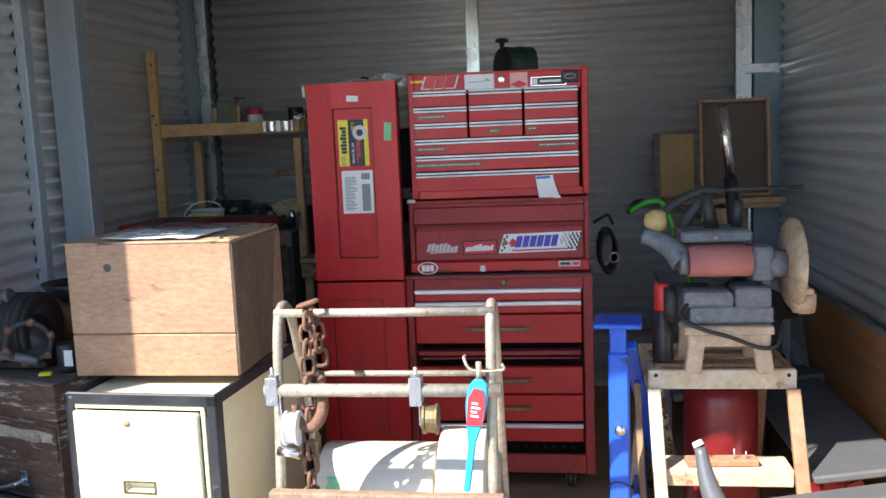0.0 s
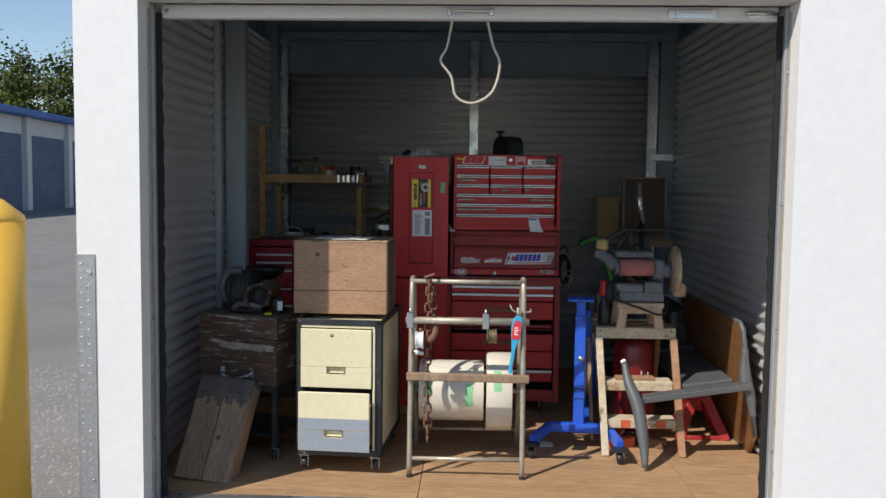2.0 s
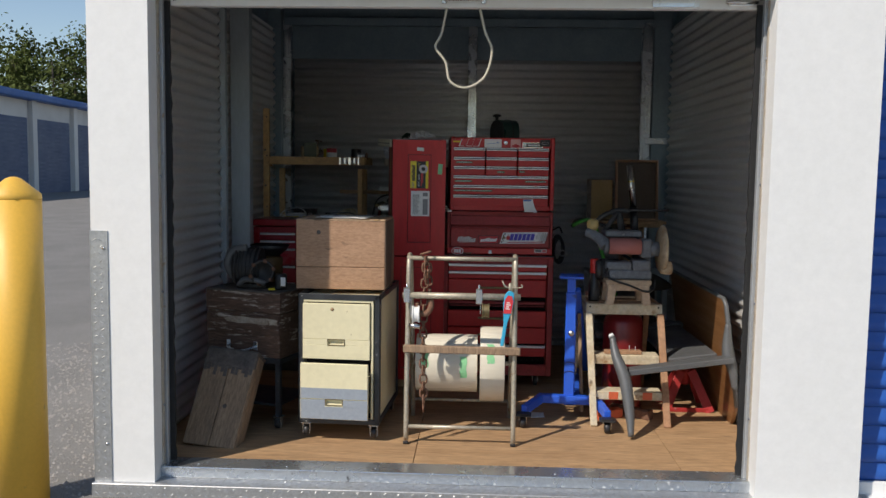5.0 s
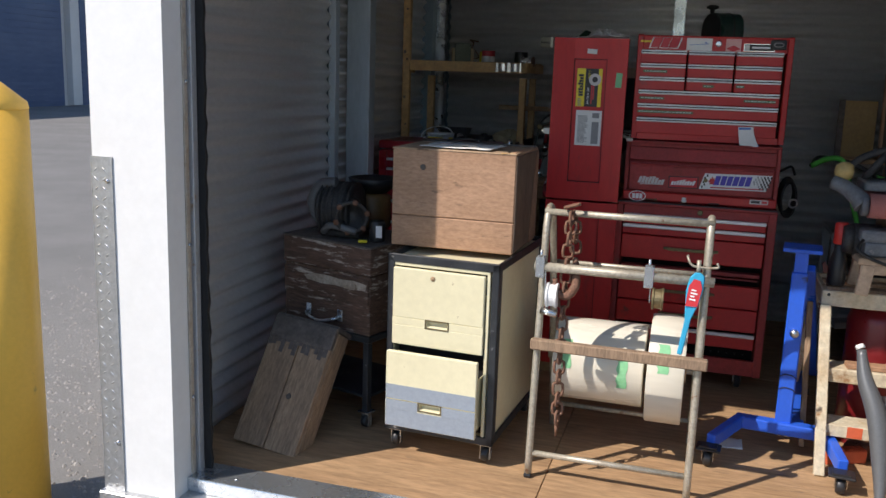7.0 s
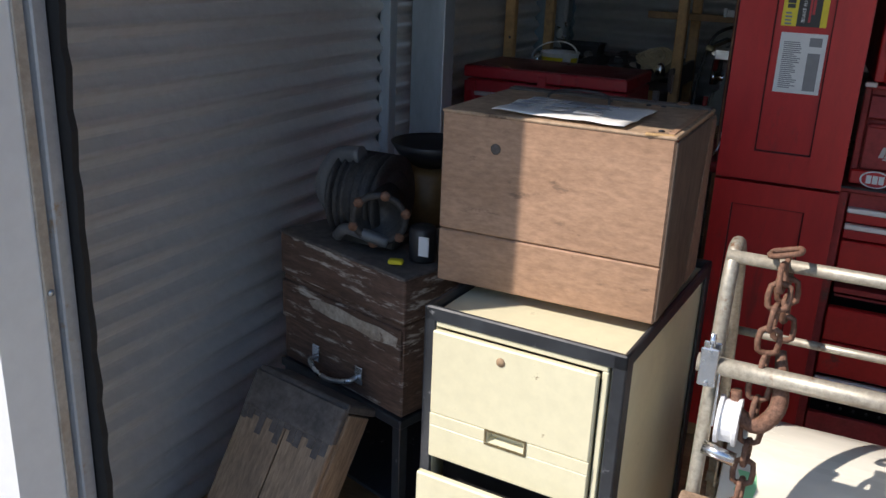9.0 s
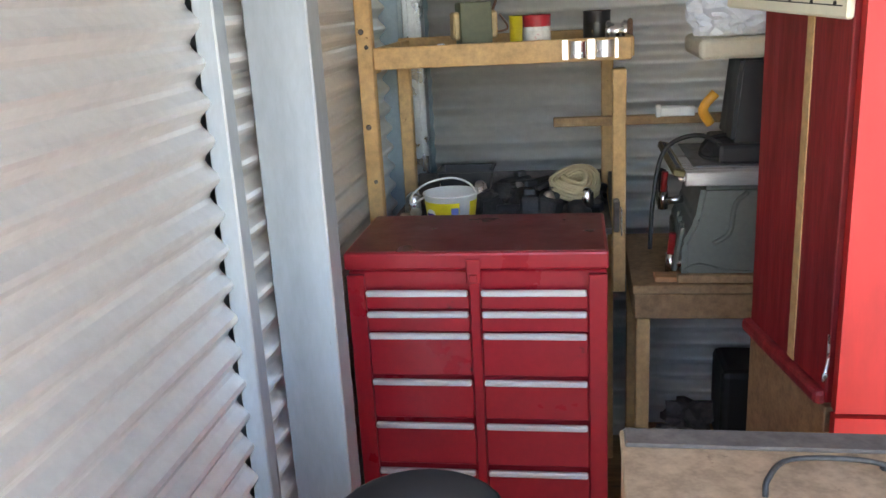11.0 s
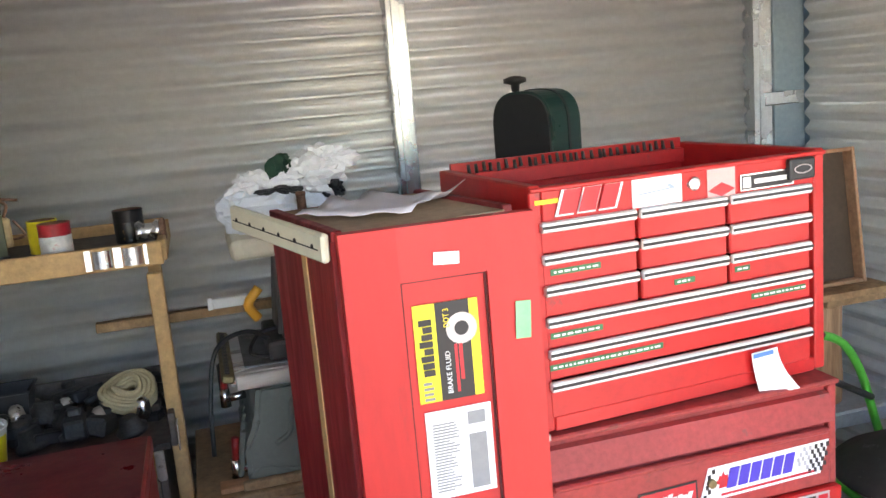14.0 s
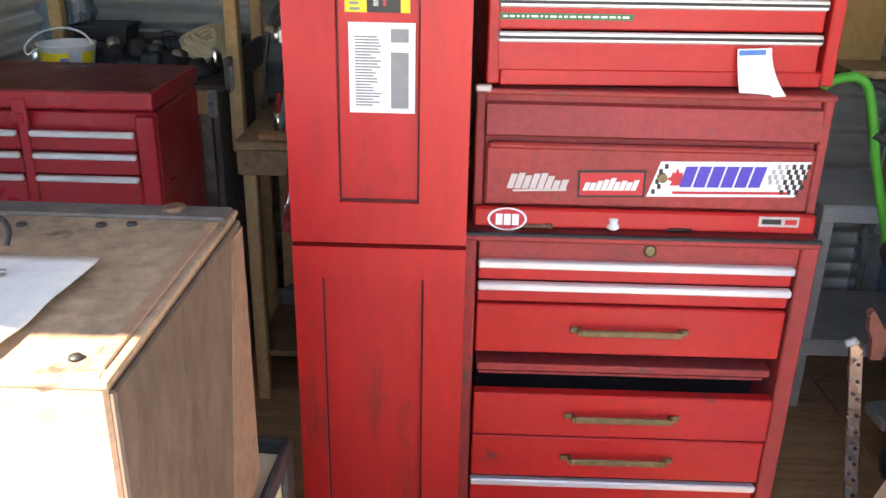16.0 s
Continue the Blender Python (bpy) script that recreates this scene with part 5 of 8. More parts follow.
M_CYAN = mat("cyan_plastic", (0.03, 0.38, 0.62), 0.4, grain_amt=0.06, bump=0.02)


def paddle():
    t = thing("ice_scraper", pose(-0.055, 1.85, 0.565, -3, 8, 0), "blue and red plastic hand brush leaning on the rack", "brush")
    bm = bmesh.new()
    plate(bm, [(-0.008, 0.0), (0.008, 0.0), (0.009, 0.12), (0.02, 0.17), (0.025, 0.22), (0.02, 0.262), (0.008, 0.272), (-0.012, 0.27), (-0.024, 0.25), (-0.026, 0.21), (-0.018, 0.16), (-0.009, 0.11)], -0.007, 0.006)
    bmesh.ops.bevel(bm, geom=bm.edges[:], offset=0.003, segments=1, affect="EDGES")
    part("handle", bm, M_CYAN, t)
    bm = bmesh.new()
    plate(bm, [(-0.018, 0.16), (0.018, 0.165), (0.02, 0.225), (0.01, 0.248), (-0.01, 0.25), (-0.021, 0.225)], -0.011, -0.0055)
    o = part("sleeve", bm, plain("sleeve_red", (0.62, 0.04, 0.05), 0.45), t, "red printed sleeve")
    bars(o, 0, -0.011, 0.2, 0.022, 0.04, 4, M_PAPER, 8, 0.001)


paddle()

# ---- blue lift stand ----
M_BLUE = mat("bright_blue_enamel", (0.02, 0.11, 0.62), 0.35, second=(0.018, 0.09, 0.52), scale=6, amount=0.5, grain_amt=0.07, bump=0.02, wear=(0.02, 0.03, 0.1), wear_amt=0.06)


def beam(name, a, b, w, d, material, parent, label="", up=(0, 1, 0)):
    """A straight bar of rectangular section from a to b."""
    a, b = Vector(a), Vector(b)
    z = (b - a).normalized()
    x = Vector(up).cross(z).normalized()
    y = z.cross(x)
    m = Matrix((x, y, z)).transposed().to_4x4()
    m.translation = (a + b) / 2
    o = part(name, B(((0, 0, 0), (w, d, (b - a).length), {"bev": min(w, d) * 0.12})), material, parent, label)
    o.matrix_basis = m
    return o


def blue_stand():
    t = thing("lift_stand", pose(0.333, 2.37, FZ, 0, 0, -6), "bright blue steel roller stand with a flat top plate and casters", "stand")
    part("column", B(((0, 0, 0.38), (0.056, 0.04, 0.62), {"bev": 0.004}), ((0.012, 0.03, 0.34), (0.036, 0.028, 0.56), {"bev": 0.003})), M_BLUE, t)
    part("top_plate", B(((0, 0.03, 0.772), (0.132, 0.14, 0.014), {"bev": 0.003}), ((0, 0.0, 0.73), (0.046, 0.034, 0.08), {"bev": 0.003})), M_BLUE, t)
    part("base_bar", B(((0, -0.012, 0.1), (0.33, 0.05, 0.045), {"bev": 0.004})), M_BLUE, t)
    beam("leg", (-0.15, -0.015, 0.1), (-0.232, -0.235, 0.088), 0.034, 0.05, M_BLUE, t, up=(0, 0, 1))
    beam("leg", (0.15, -0.015, 0.1), (0.202, -0.255, 0.088), 0.034, 0.05, M_BLUE, t, up=(0, 0, 1))
    beam("brace", (0.03, 0.05, 0.70), (0.10, 0.66, 0.12), 0.03, 0.04, M_BLUE, t, up=(1, 0, 0))
    part("rear_leg", B(((0.05, 0.33, 0.10), (0.045, 0.7, 0.035), {"bev": 0.003})), M_BLUE, t)
    part("rear_block", B(((0, 0.07, 0.10), (0.045, 0.14, 0.035), {"bev": 0.003})), M_BLUE, t)
    bm = bmesh.new()
    spin(bm, [(0.006, 0.0), (0.014, -0.008), (0.016, -0.02), (0.012, -0.028), (0.0, -0.029)], (0.004, -0.02, 0.47), "Y", 14)
    part("lock_knob", bm, M_CHROME, t, "white lock knob")
    for z in (0.255, 0.305):
        bm = bmesh.new()
        tube(bm, [(-0.03, -0.0225, z - 0.006), (-0.01, -0.0225, z + 0.004), (0.014, -0.0225, z + 0.002), (0.03, -0.0225, z - 0.008)], 0.002, 5)
        part("cable_tie", bm, M_BLACKP, t)
    for x, y in ((-0.235, -0.255), (0.2, -0.275), (0.05, 0.54)):
        o = part("caster_plate", B(((x, y, 0.07), (0.085, 0.07, 0.008), {"bev": 0.002}), ((x, y - 0.005, 0.078), (0.06, 0.05, 0.006))), M_BLACKP, t)
        bm = bmesh.new()
        spin(bm, [(0.006, -0.015), (0.024, -0.015), (0.029, -0.008), (0.029, 0.008), (0.024, 0.015), (0.006, 0.015)], (x, y, 0.03), "X", 18)
        part("wheel", bm, M_BLACKP, o, "black rubber wheel")
        bm = B(((x - 0.019, y, 0.045), (0.003, 0.03, 0.045), {"bev": 0.001}), ((x + 0.019, y, 0.045), (0.003, 0.03, 0.045), {"bev": 0.001}))
        part("fork", bm, M_CHROME, o, "bright fork")


blue_stand()

# ---- step ladder with a sander on it ----
M_LADDER = mat("worn_cream_paint_on_wood", (0.62, 0.56, 0.42), 0.65, second=(0.48, 0.36, 0.22), scale=9, amount=0.9, grain=50, grain_amt=0.25, bump=0.15, wear=(0.30, 0.17, 0.08), wear_amt=0.3, wear_scale=10)
M_BARE = mat("bare_reddish_wood", (0.42, 0.24, 0.14), 0.7, second=(0.32, 0.17, 0.09), scale=8, amount=0.8, grain=50, grain_amt=0.3, bump=0.15)
M_STOOL = mat("pale_raw_lumber", (0.52, 0.38, 0.26), 0.7, second=(0.42, 0.29, 0.19), scale=7, amount=0.7, grain=45, grain_amt=0.25, bump=0.12)
M_ORANGE = plain("orange_red_paint", (0.62, 0.12, 0.05), 0.6)


def ladder():
    t = thing("step_ladder", pose(0, 0, FZ), "low worn wooden step ladder with flaking cream paint", "step ladder")
    z = lambda v: v - FZ
    part("front_apron", B(((0.63, 2.436, z(0.667)), (0.416, 0.02, 0.058), {"bev": 0.003})), M_LADDER, t)
    part("back_apron", B(((0.63, 2.74, z(0.667)), (0.416, 0.02, 0.058), {"bev": 0.003})), M_LADDER, t)
    part("side_apron", B(((0.434, 2.588, z(0.667)), (0.02, 0.29, 0.058), {"bev": 0.003})), M_LADDER, t)
    part("side_apron", B(((0.826, 2.588, z(0.667)), (0.02, 0.29, 0.058), {"bev": 0.003})), M_BARE, t)
    for y in (2.52, 2.64):
        part("top_slat", B(((0.63, y, z(0.69)), (0.37, 0.05, 0.012), {"bev": 0.002})), M_GREYWOOD, t)
    beam("leg", (0.436, 2.41, z(0.645)), (0.452, 2.2, 0.0), 0.036, 0.026, M_LADDER, t)
    beam("leg", (0.824, 2.41, z(0.645)), (0.838, 2.2, 0.0), 0.036, 0.026, M_BARE, t, "bare worn leg")
    beam("leg", (0.444, 2.74, z(0.64)), (0.41, 2.93, 0.0), 0.03, 0.03, M_LADDER, t)
    beam("leg", (0.816, 2.74, z(0.64)), (0.83, 2.93, 0.0), 0.03, 0.03, M_BARE, t)
    part("step", B(((0.632, 2.39, z(0.42)), (0.36, 0.11, 0.022), {"bev": 0.003}), ((0.632, 2.345, z(0.405)), (0.36, 0.018, 0.05), {"bev": 0.003})), M_LADDER, t)
    s = part("step", B(((0.636, 2.32, z(0.235)), (0.37, 0.11, 0.022), {"bev": 0.003}), ((0.636, 2.272, z(0.225)), (0.37, 0.018, 0.045), {"bev": 0.003})), M_LADDER, t)
    for x in (0.56, 0.74):
        part("paint_mark", B(((x, 2.2622, z(0.226)), (0.05, 0.0015, 0.04))), M_ORANGE, s, "orange-red paint mark")
    beam("side_rail", (0.4, 2.55, z(0.62)), (0.41, 2.4, 0.02), 0.02, 0.02, M_GREYWOOD, t)
    for x, zz in ((0.444, 0.68), (0.816, 0.68)):
        bm = bmesh.new()
        spin(bm, [(0.006, 0), (0.005, -0.003), (0, -0.0035)], (x, 2.4255, z(zz)), "Y", 8)
        part("bolt", bm, M_IRON, t)
    return t


ladder()
bm = B(((0.62, 2.375, 0.4415), (0.2, 0.05, 0.019), {"bev": 0.003, "rot": (0, 0, 3)}))
bl = solid("wood_block", bm, M_BARE, "split block of wood with nails on the ladder step", "wood block")
for i, x in enumerate((0.575, 0.655, 0.688)):
    bm = bmesh.new()
    rod(bm, (x, 2.37, 0.448), (x, 2.372, 0.485 - 0.006 * i), 0.0025, seg=6)
    part("nail", bm, M_STEEL, bl)
def red_canister():
    t = thing("red_canister", pose(0.66, 2.62, FZ), "dark red metal canister standing under the step ladder", "canister")
    m = mat("dark_red_canister", (0.19, 0.012, 0.014), 0.35, grain_amt=0.1)
    bm = bmesh.new()
    spin(bm, [(0.0, 0.0), (0.105, 0.0), (0.112, 0.01), (0.112, 0.485), (0.1, 0.525), (0.05, 0.555), (0.0, 0.556)], (0, 0, 0), "Z", 28)
    part("body", bm, m, t)
    bm = bmesh.new()
    spin(bm, [(0.0, 0.553), (0.03, 0.553), (0.03, 0.58), (0.026, 0.587), (0.0, 0.588)], (0, 0, 0), "Z", 18)
    part("cap", bm, M_IRON, t, "dark screw cap")
    bm = bmesh.new()
    spin(bm, [(0.1125, 0.0), (0.1145, 0.003), (0.1145, 0.017), (0.1125, 0.02)], (0, 0, 0), "Z", 28)
    part("foot_ring", bm, m, t)


red_canister()


def small_stool():
    t = thing("small_stool", pose(0.64, 2.47, 0.7), "small rough wooden stool on top of the step ladder", "stool")
    part("seat", B(((0, 0, 0.123), (0.245, 0.2, 0.024), {"bev": 0.003}), ((0.0, -0.088, 0.095), (0.225, 0.022, 0.034), {"bev": 0.002}), ((0.0, 0.088, 0.095), (0.225, 0.022, 0.034), {"bev": 0.002})), M_STOOL, t)
    for sx in (-1, 1):
        for sy in (-1, 1):
            beam("leg", (sx * 0.085, sy * 0.085, 0.11), (sx * 0.1, sy * 0.09, 0.0), 0.045, 0.03, M_STOOL, t)
    return t


small_stool()
M_BELT = mat("worn_sanding_belt", (0.42, 0.15, 0.13), 0.9, second=(0.34, 0.13, 0.11), scale=8, amount=0.6, grain=300, grain_amt=0.25, bump=0.3)
M_DISC = mat("rusty_pale_disc", (0.50, 0.40, 0.28), 0.7, 0.2, second=(0.30, 0.18, 0.09), scale=11, amount=0.9, grain=60, grain_amt=0.3, bump=0.1)


def sander():
    t = thing("bench_sander", pose(0.62, 2.47, 0.835), "old grey belt and disc sander with a worn pink belt", "sander")
    part("base", B(((0.03, 0, 0.028), (0.23, 0.16, 0.05), {"bev": 0.008, "seg": 2}), ((0.09, -0.02, 0.078), (0.1, 0.12, 0.06), {"bev": 0.012, "seg": 2}), ((-0.03, -0.01, 0.072), (0.14, 0.13, 0.05), {"bev": 0.015, "seg": 2})), M_CAST, t)
    bm = bmesh.new()
    rod(bm, (-0.11, 0.03, 0.045), (-0.02, 0.03, 0.045), 0.06, seg=20)
    rod(bm, (-0.145, 0.03, 0.045), (-0.11, 0.03, 0.045), 0.048, 0.058, seg=20)
    part("motor", bm, M_IRON, t, "dark dusty motor")
    bm = bmesh.new()
    rod(bm, (-0.085, -0.055, 0.18), (0.085, -0.055, 0.18), 0.043, seg=24)
    box(bm, (0.0, 0.06, 0.18), (0.165, 0.22, 0.084), bev=0.01)
    part("belt", bm, M_BELT, t, "worn pink sanding belt")
    bm = bmesh.new()
    rod(bm, (-0.11, -0.055, 0.18), (-0.088, -0.055, 0.18), 0.036, seg=18)
    tube(bm, smooth_path([(-0.1, -0.05, 0.18), (-0.125, -0.03, 0.21), (-0.16, 0.0, 0.235), (-0.2, 0.02, 0.25)], 4), [0.036, 0.035, 0.034, 0.032, 0.031, 0.030, 0.029, 0.028, 0.027, 0.026, 0.026, 0.026, 0.026], 12)
    part("belt_arm", bm, M_CAST, t)
    part("belt_frame", B(((0.0, 0.07, 0.245), (0.2, 0.18, 0.034), {"bev": 0.006}), ((0.12, -0.01, 0.17), (0.06, 0.1, 0.1), {"bev": 0.012, "seg": 2}), ((0.135, 0.0, 0.09), (0.03, 0.06, 0.12), {"bev": 0.006})), M_CAST, t)
    bm = bmesh.new()
    spin(bm, [(0.0, -0.035), (0.022, -0.03), (0.034, -0.01), (0.034, 0.012), (0.024, 0.028), (0.0, 0.03)], (-0.165, 0.03, 0.29), "X", 16)
    part("knob", bm, mat("yellowed_knob", (0.50, 0.36, 0.14), 0.6, grain_amt=0.2), t, "yellowed round knob")
    bm = bmesh.new()
    spin(bm, [(0.02, -0.018), (0.118, -0.012), (0.132, 0.0), (0.128, 0.012), (0.1, 0.02), (0.02, 0.022)], (0.205, -0.02, 0.165), "X", 32)
    part("disc", bm, M_DISC, t, "large rusty pale sanding disc")
    bm = bmesh.new()
    rod(bm, (0.14, -0.02, 0.165), (0.19, -0.02, 0.165), 0.04, seg=16)
    part("spindle", bm, M_CAST, t)
    bm = bmesh.new()
    spin(bm, [(0.0, 0.0), (0.03, 0.0), (0.034, 0.02), (0.034, 0.05), (0.028, 0.055), (0.0, 0.056)], (0.225, -0.07, 0.035), "Z", 14)
    part("dust_cup", bm, M_DISC, t, "chipped pale cup")
    part("table", B(((0.23, -0.06, 0.098), (0.03, 0.09, 0.016), {"bev": 0.003})), M_DISC, t)
    bm = bmesh.new()
    tube(bm, smooth_path([(-0.09, -0.07, 0.06), (-0.11, -0.1, 0.03), (-0.06, -0.115, 0.0), (0.02, -0.118, -0.025), (0.1, -0.12, -0.055), (0.15, -0.1, -0.05), (0.17, -0.06, 0.0)], 5), 0.006, 8)
    part("power_cord", bm, M_CABLE, t, "grey power cord")
    # linkage above the belt
    bm = bmesh.new()
    tube(bm, smooth_path([(-0.15, 0.06, 0.3), (-0.1, 0.08, 0.34), (-0.02, 0.09, 0.37), (0.04, 0.09, 0.365)], 4), 0.014, 8)
    rod(bm, (-0.09, 0.08, 0.26), (-0.02, 0.08, 0.36), 0.014, seg=10)
    rod(bm, (0.0, 0.07, 0.26), (-0.015, 0.08, 0.36), 0.022, 0.016, seg=10)
    rod(bm, (0.075, 0.08, 0.26), (0.075, 0.08, 0.34), 0.016, seg=10)
    rod(bm, (-0.02, 0.09, 0.37), (0.27, 0.12, 0.372), 0.006, seg=8)
    part("linkage", bm, M_IRON, t, "dark steel linkage and rods")


sander()
bm = bmesh.new()
spin(bm, [(0.0, 0.7), (0.03, 0.7), (0.032, 0.71), (0.032, 0.79), (0.02, 0.83), (0.018, 0.865), (0.0, 0.866)], (0.475, 2.52, 0), "Z", 16)
bt = solid("bottle", bm, M_BLACKP, "dark plastic bottle with a red cap on the step ladder", "bottle")
bm = bmesh.new()
spin(bm, [(0.023, 0.855), (0.026, 0.86), (0.025, 0.93), (0.018, 0.936), (0.0, 0.936)], (0.475, 2.52, 0), "Z", 14)
part("nozzle", bm, mat("bright_red_plastic", (0.62, 0.03, 0.02), 0.45, grain_amt=0.1), bt, "bright red cap")

# ---- bench seat on its side by the wall ----
M_VENEER = mat("brown_veneer", (0.25, 0.118, 0.045), 0.4, second=(0.19, 0.088, 0.033), scale=4, amount=0.8, grain=40, grain_amt=0.25, stretch=(1, 0.3, 3), bump=0.04)
M_GREYMET = mat("grey_hammered_paint", (0.125, 0.13, 0.135), 0.4, 0.2, second=(0.10, 0.105, 0.11), scale=6, grain=140, grain_amt=0.12, bump=0.15)


def tipped_bench():
    t = thing("tipped_bench", pose(0, 0, FZ), "tipped-over bench seat with a brown veneer back and grey legs", "bench")
    z = lambda v: v - FZ
    bm = bmesh.new()
    plate(bm, [(2.18, 0.12), (2.19, 0.66), (2.215, 0.69), (3.42, 0.70), (3.42, 0.0), (2.3, 0.0)], -0.011, 0.011, plane="YZ")
    o = part("back_board", bm, M_VENEER, t)
    o.matrix_basis = pose(1.205, 0, 0.006, 0, -8, 0)
    bm = bmesh.new()
    tube(bm, [(0.0, 2.178, 0.12), (0.0, 2.188, 0.66), (0.0, 2.213, 0.692), (0.0, 3.42, 0.702)], 0.0125, 8)
    e = part("edge_band", bm, M_GREYMET, o, "grey rubber edge band")
    part("seat_panel", B(((0.985, 2.83, z(0.43)), (0.26, 1.05, 0.024), {"bev": 0.006, "rot": (0, -8, 0)})), M_GREYMET, t, "dark grey seat panel")
    beam("leg_bar", (0.6, 2.14, z(0.385)), (1.15, 2.17, z(0.46)), 0.03, 0.085, M_GREYMET, t, up=(0, 1, 0))
    for pts, w in (([(0.528, 2.165, 0.56), (0.545, 2.13, 0.47), (0.585, 2.08, 0.36), (0.605, 2.02, 0.2), (0.607, 1.975, FZ + 0.016)], 0.022), ([(1.128, 2.19, 0.64), (1.128, 2.19, 0.55), (1.135, 2.18, 0.47), (1.155, 2.17, 0.40), (1.168, 2.16, 0.30)], 0.022)):
        bm = bmesh.new()
        sp = smooth_path([(x, y, z(v)) for x, y, v in pts], 5)
        k = len(sp)
        tube(bm, sp, [w * (0.72 + 0.75 * math.sin(math.pi * i / (k - 1)) ** 1.5) for i in range(k)], 10)
        part("leg", bm, M_GREYMET, t, "tapered cast grey leg")
    beam("leg_bar", (0.58, 3.18, z(0.385)), (1.13, 3.21, z(0.46)), 0.03, 0.085, M_GREYMET, t, up=(0, 1, 0))
    beam("leg", (0.513, 3.2, z(0.565)), (0.592, 3.2, z(FZ + 0.01)), 0.03, 0.012, M_STEEL, t, up=(0, 1, 0))
    for k in range(9):
        bm = bmesh.new()
        v = 0.52 - k * 0.045
        rod(bm, (0.513 + (0.565 - v) * 0.1612, 3.186, z(v)), (0.513 + (0.565 - v) * 0.1612, 3.18, z(v)), 0.0045, seg=8)
        part("hole", bm, M_BLACKP, t)
    for x, y, v in ((0.528, 2.165, 0.563), (0.512, 3.205, 0.558)):
        bm = bmesh.new()
        rod(bm, (x - 0.002, y, z(v)), (x - 0.008, y + 0.006, z(v + 0.012)), 0.016, 0.013, seg=12)
        part("foot_cap", bm, M_PAPER, t, "white plastic foot cap")
    return t


tipped_bench()


def jack_stand():
    t = thing("jack_stand", pose(1.02, 2.62, FZ), "red steel jack stand with worn paint, beside the bench seat", "jack stand")
    m = mat("worn_red_stand_paint", (0.42, 0.03, 0.03), 0.5, grain_amt=0.2, wear=(0.25, 0.22, 0.2), wear_amt=0.15, wear_scale=20)
    for sx in (-1, 1):
        for sy in (-1, 1):
            beam("leg", (sx * 0.03, sy * 0.03, 0.22), (sx * 0.125, sy * 0.105, 0.0), 0.05, 0.014, m, t)
    part("base_rail", B(((0, -0.1, 0.012), (0.26, 0.012, 0.024), {"bev": 0.003})), m, t)
    bm = bmesh.new()
    rod(bm, (0, 0, 0.14), (0, 0, 0.26), 0.028, seg=14)
    part("column", bm, m, t)
    part("saddle", B(((0, 0, 0.29), (0.03, 0.04, 0.09), {"bev": 0.003}), ((0, 0, 0.335), (0.09, 0.045, 0.014), {"bev": 0.004})), M_IRON, t, "black ratchet bar and saddle")


jack_stand()
for k, (x, y, rz, s) in enumerate(((0.55, 2.36, 25, (0.16, 0.05, 0.05)), (0.70, 2.40, -35, (0.2, 0.05, 0.05)), (0.60, 2.46, 70, (0.14, 0.06, 0.04)))):
    bm = B(((0, 0, s[2] / 2), s, {"bev": 0.004}))
    for i in range(4):
        box(bm, ((i - 1.5) * s[0] * 0.22, 0, s[2] + 0.001), (s[0] * 0.1, s[1] * 0.5, 0.004))
    solid("brake_part", bm, M_RUST if k else M_ORANGE, "rusty slotted steel piece lying on the floor under the ladder", "metal part", "scrap under the ladder", at=pose(x, y, FZ, 0, 0, rz))
sheet("paper_scrap", 0.1, 0.2, 2.32, 2.42, FZ, 0.012, M_PAPER, "crumpled scrap of white paper on the floor", "paper", 7, 6)


# ---- old wooden tool box on a stand ----
def old_toolbox():
    t = thing("wooden_tool_box", pose(-1.389, 2.071, 0.44, 0, 0, -17.7), "old wooden tool box with flaking dark and white paint", "tool box")
    w, d, h = 0.436, 0.34, 0.342
    part("body", B(((0, d / 2, 0.115), (w, d, 0.23), {"bev": 0.004})), M_OLDWOOD, t)
    part("board", B(((0, -0.002, 0.168), (w - 0.004, 0.012, 0.1), {"bev": 0.003})), M_OLDWOOD, t)
    bm = bmesh.new()
    plate(bm, [(-0.09, 0.178), (-0.02, 0.172), (0.06, 0.176), (0.13, 0.17), (0.205, 0.178), (0.21, 0.2), (0.15, 0.207), (0.08, 0.203), (0.0, 0.209), (-0.07, 0.204), (-0.105, 0.192)], -0.0098, -0.0085)
    part("flaking_band", bm, mat("pale_flaking_paint", (0.46, 0.40, 0.33), 0.85, second=(0.30, 0.23, 0.17), scale=14, amount=0.9, grain=60, grain_amt=0.4, bump=0.3, wear=(0.12, 0.07, 0.045), wear_amt=0.3, wear_scale=22), t, "band of pale flaking paint")
    l = part("lid", B(((0, d / 2, 0.285), (w + 0.01, d + 0.01, 0.105), {"bev": 0.006, "seg": 2})), M_OLDWOOD, t)
    part("lid_top", B(((0, d / 2, 0.34), (w + 0.014, d + 0.014, 0.008), {"bev": 0.003})), M_STAIN, l, "dark dirty lid top")
    bm = bmesh.new()
    tube(bm, smooth_path([(-0.075, -0.008, 0.055), (-0.07, -0.035, 0.05), (0.0, -0.045, 0.035), (0.07, -0.035, 0.05), (0.075, -0.008, 0.055)], 5), 0.006, 8)
    for x in (-0.08, 0.08):
        box(bm, (x, -0.009, 0.06), (0.026, 0.004, 0.045), bev=0.002)
    part("handle", bm, M_STEEL, t, "dull steel drop handle")


old_toolbox()


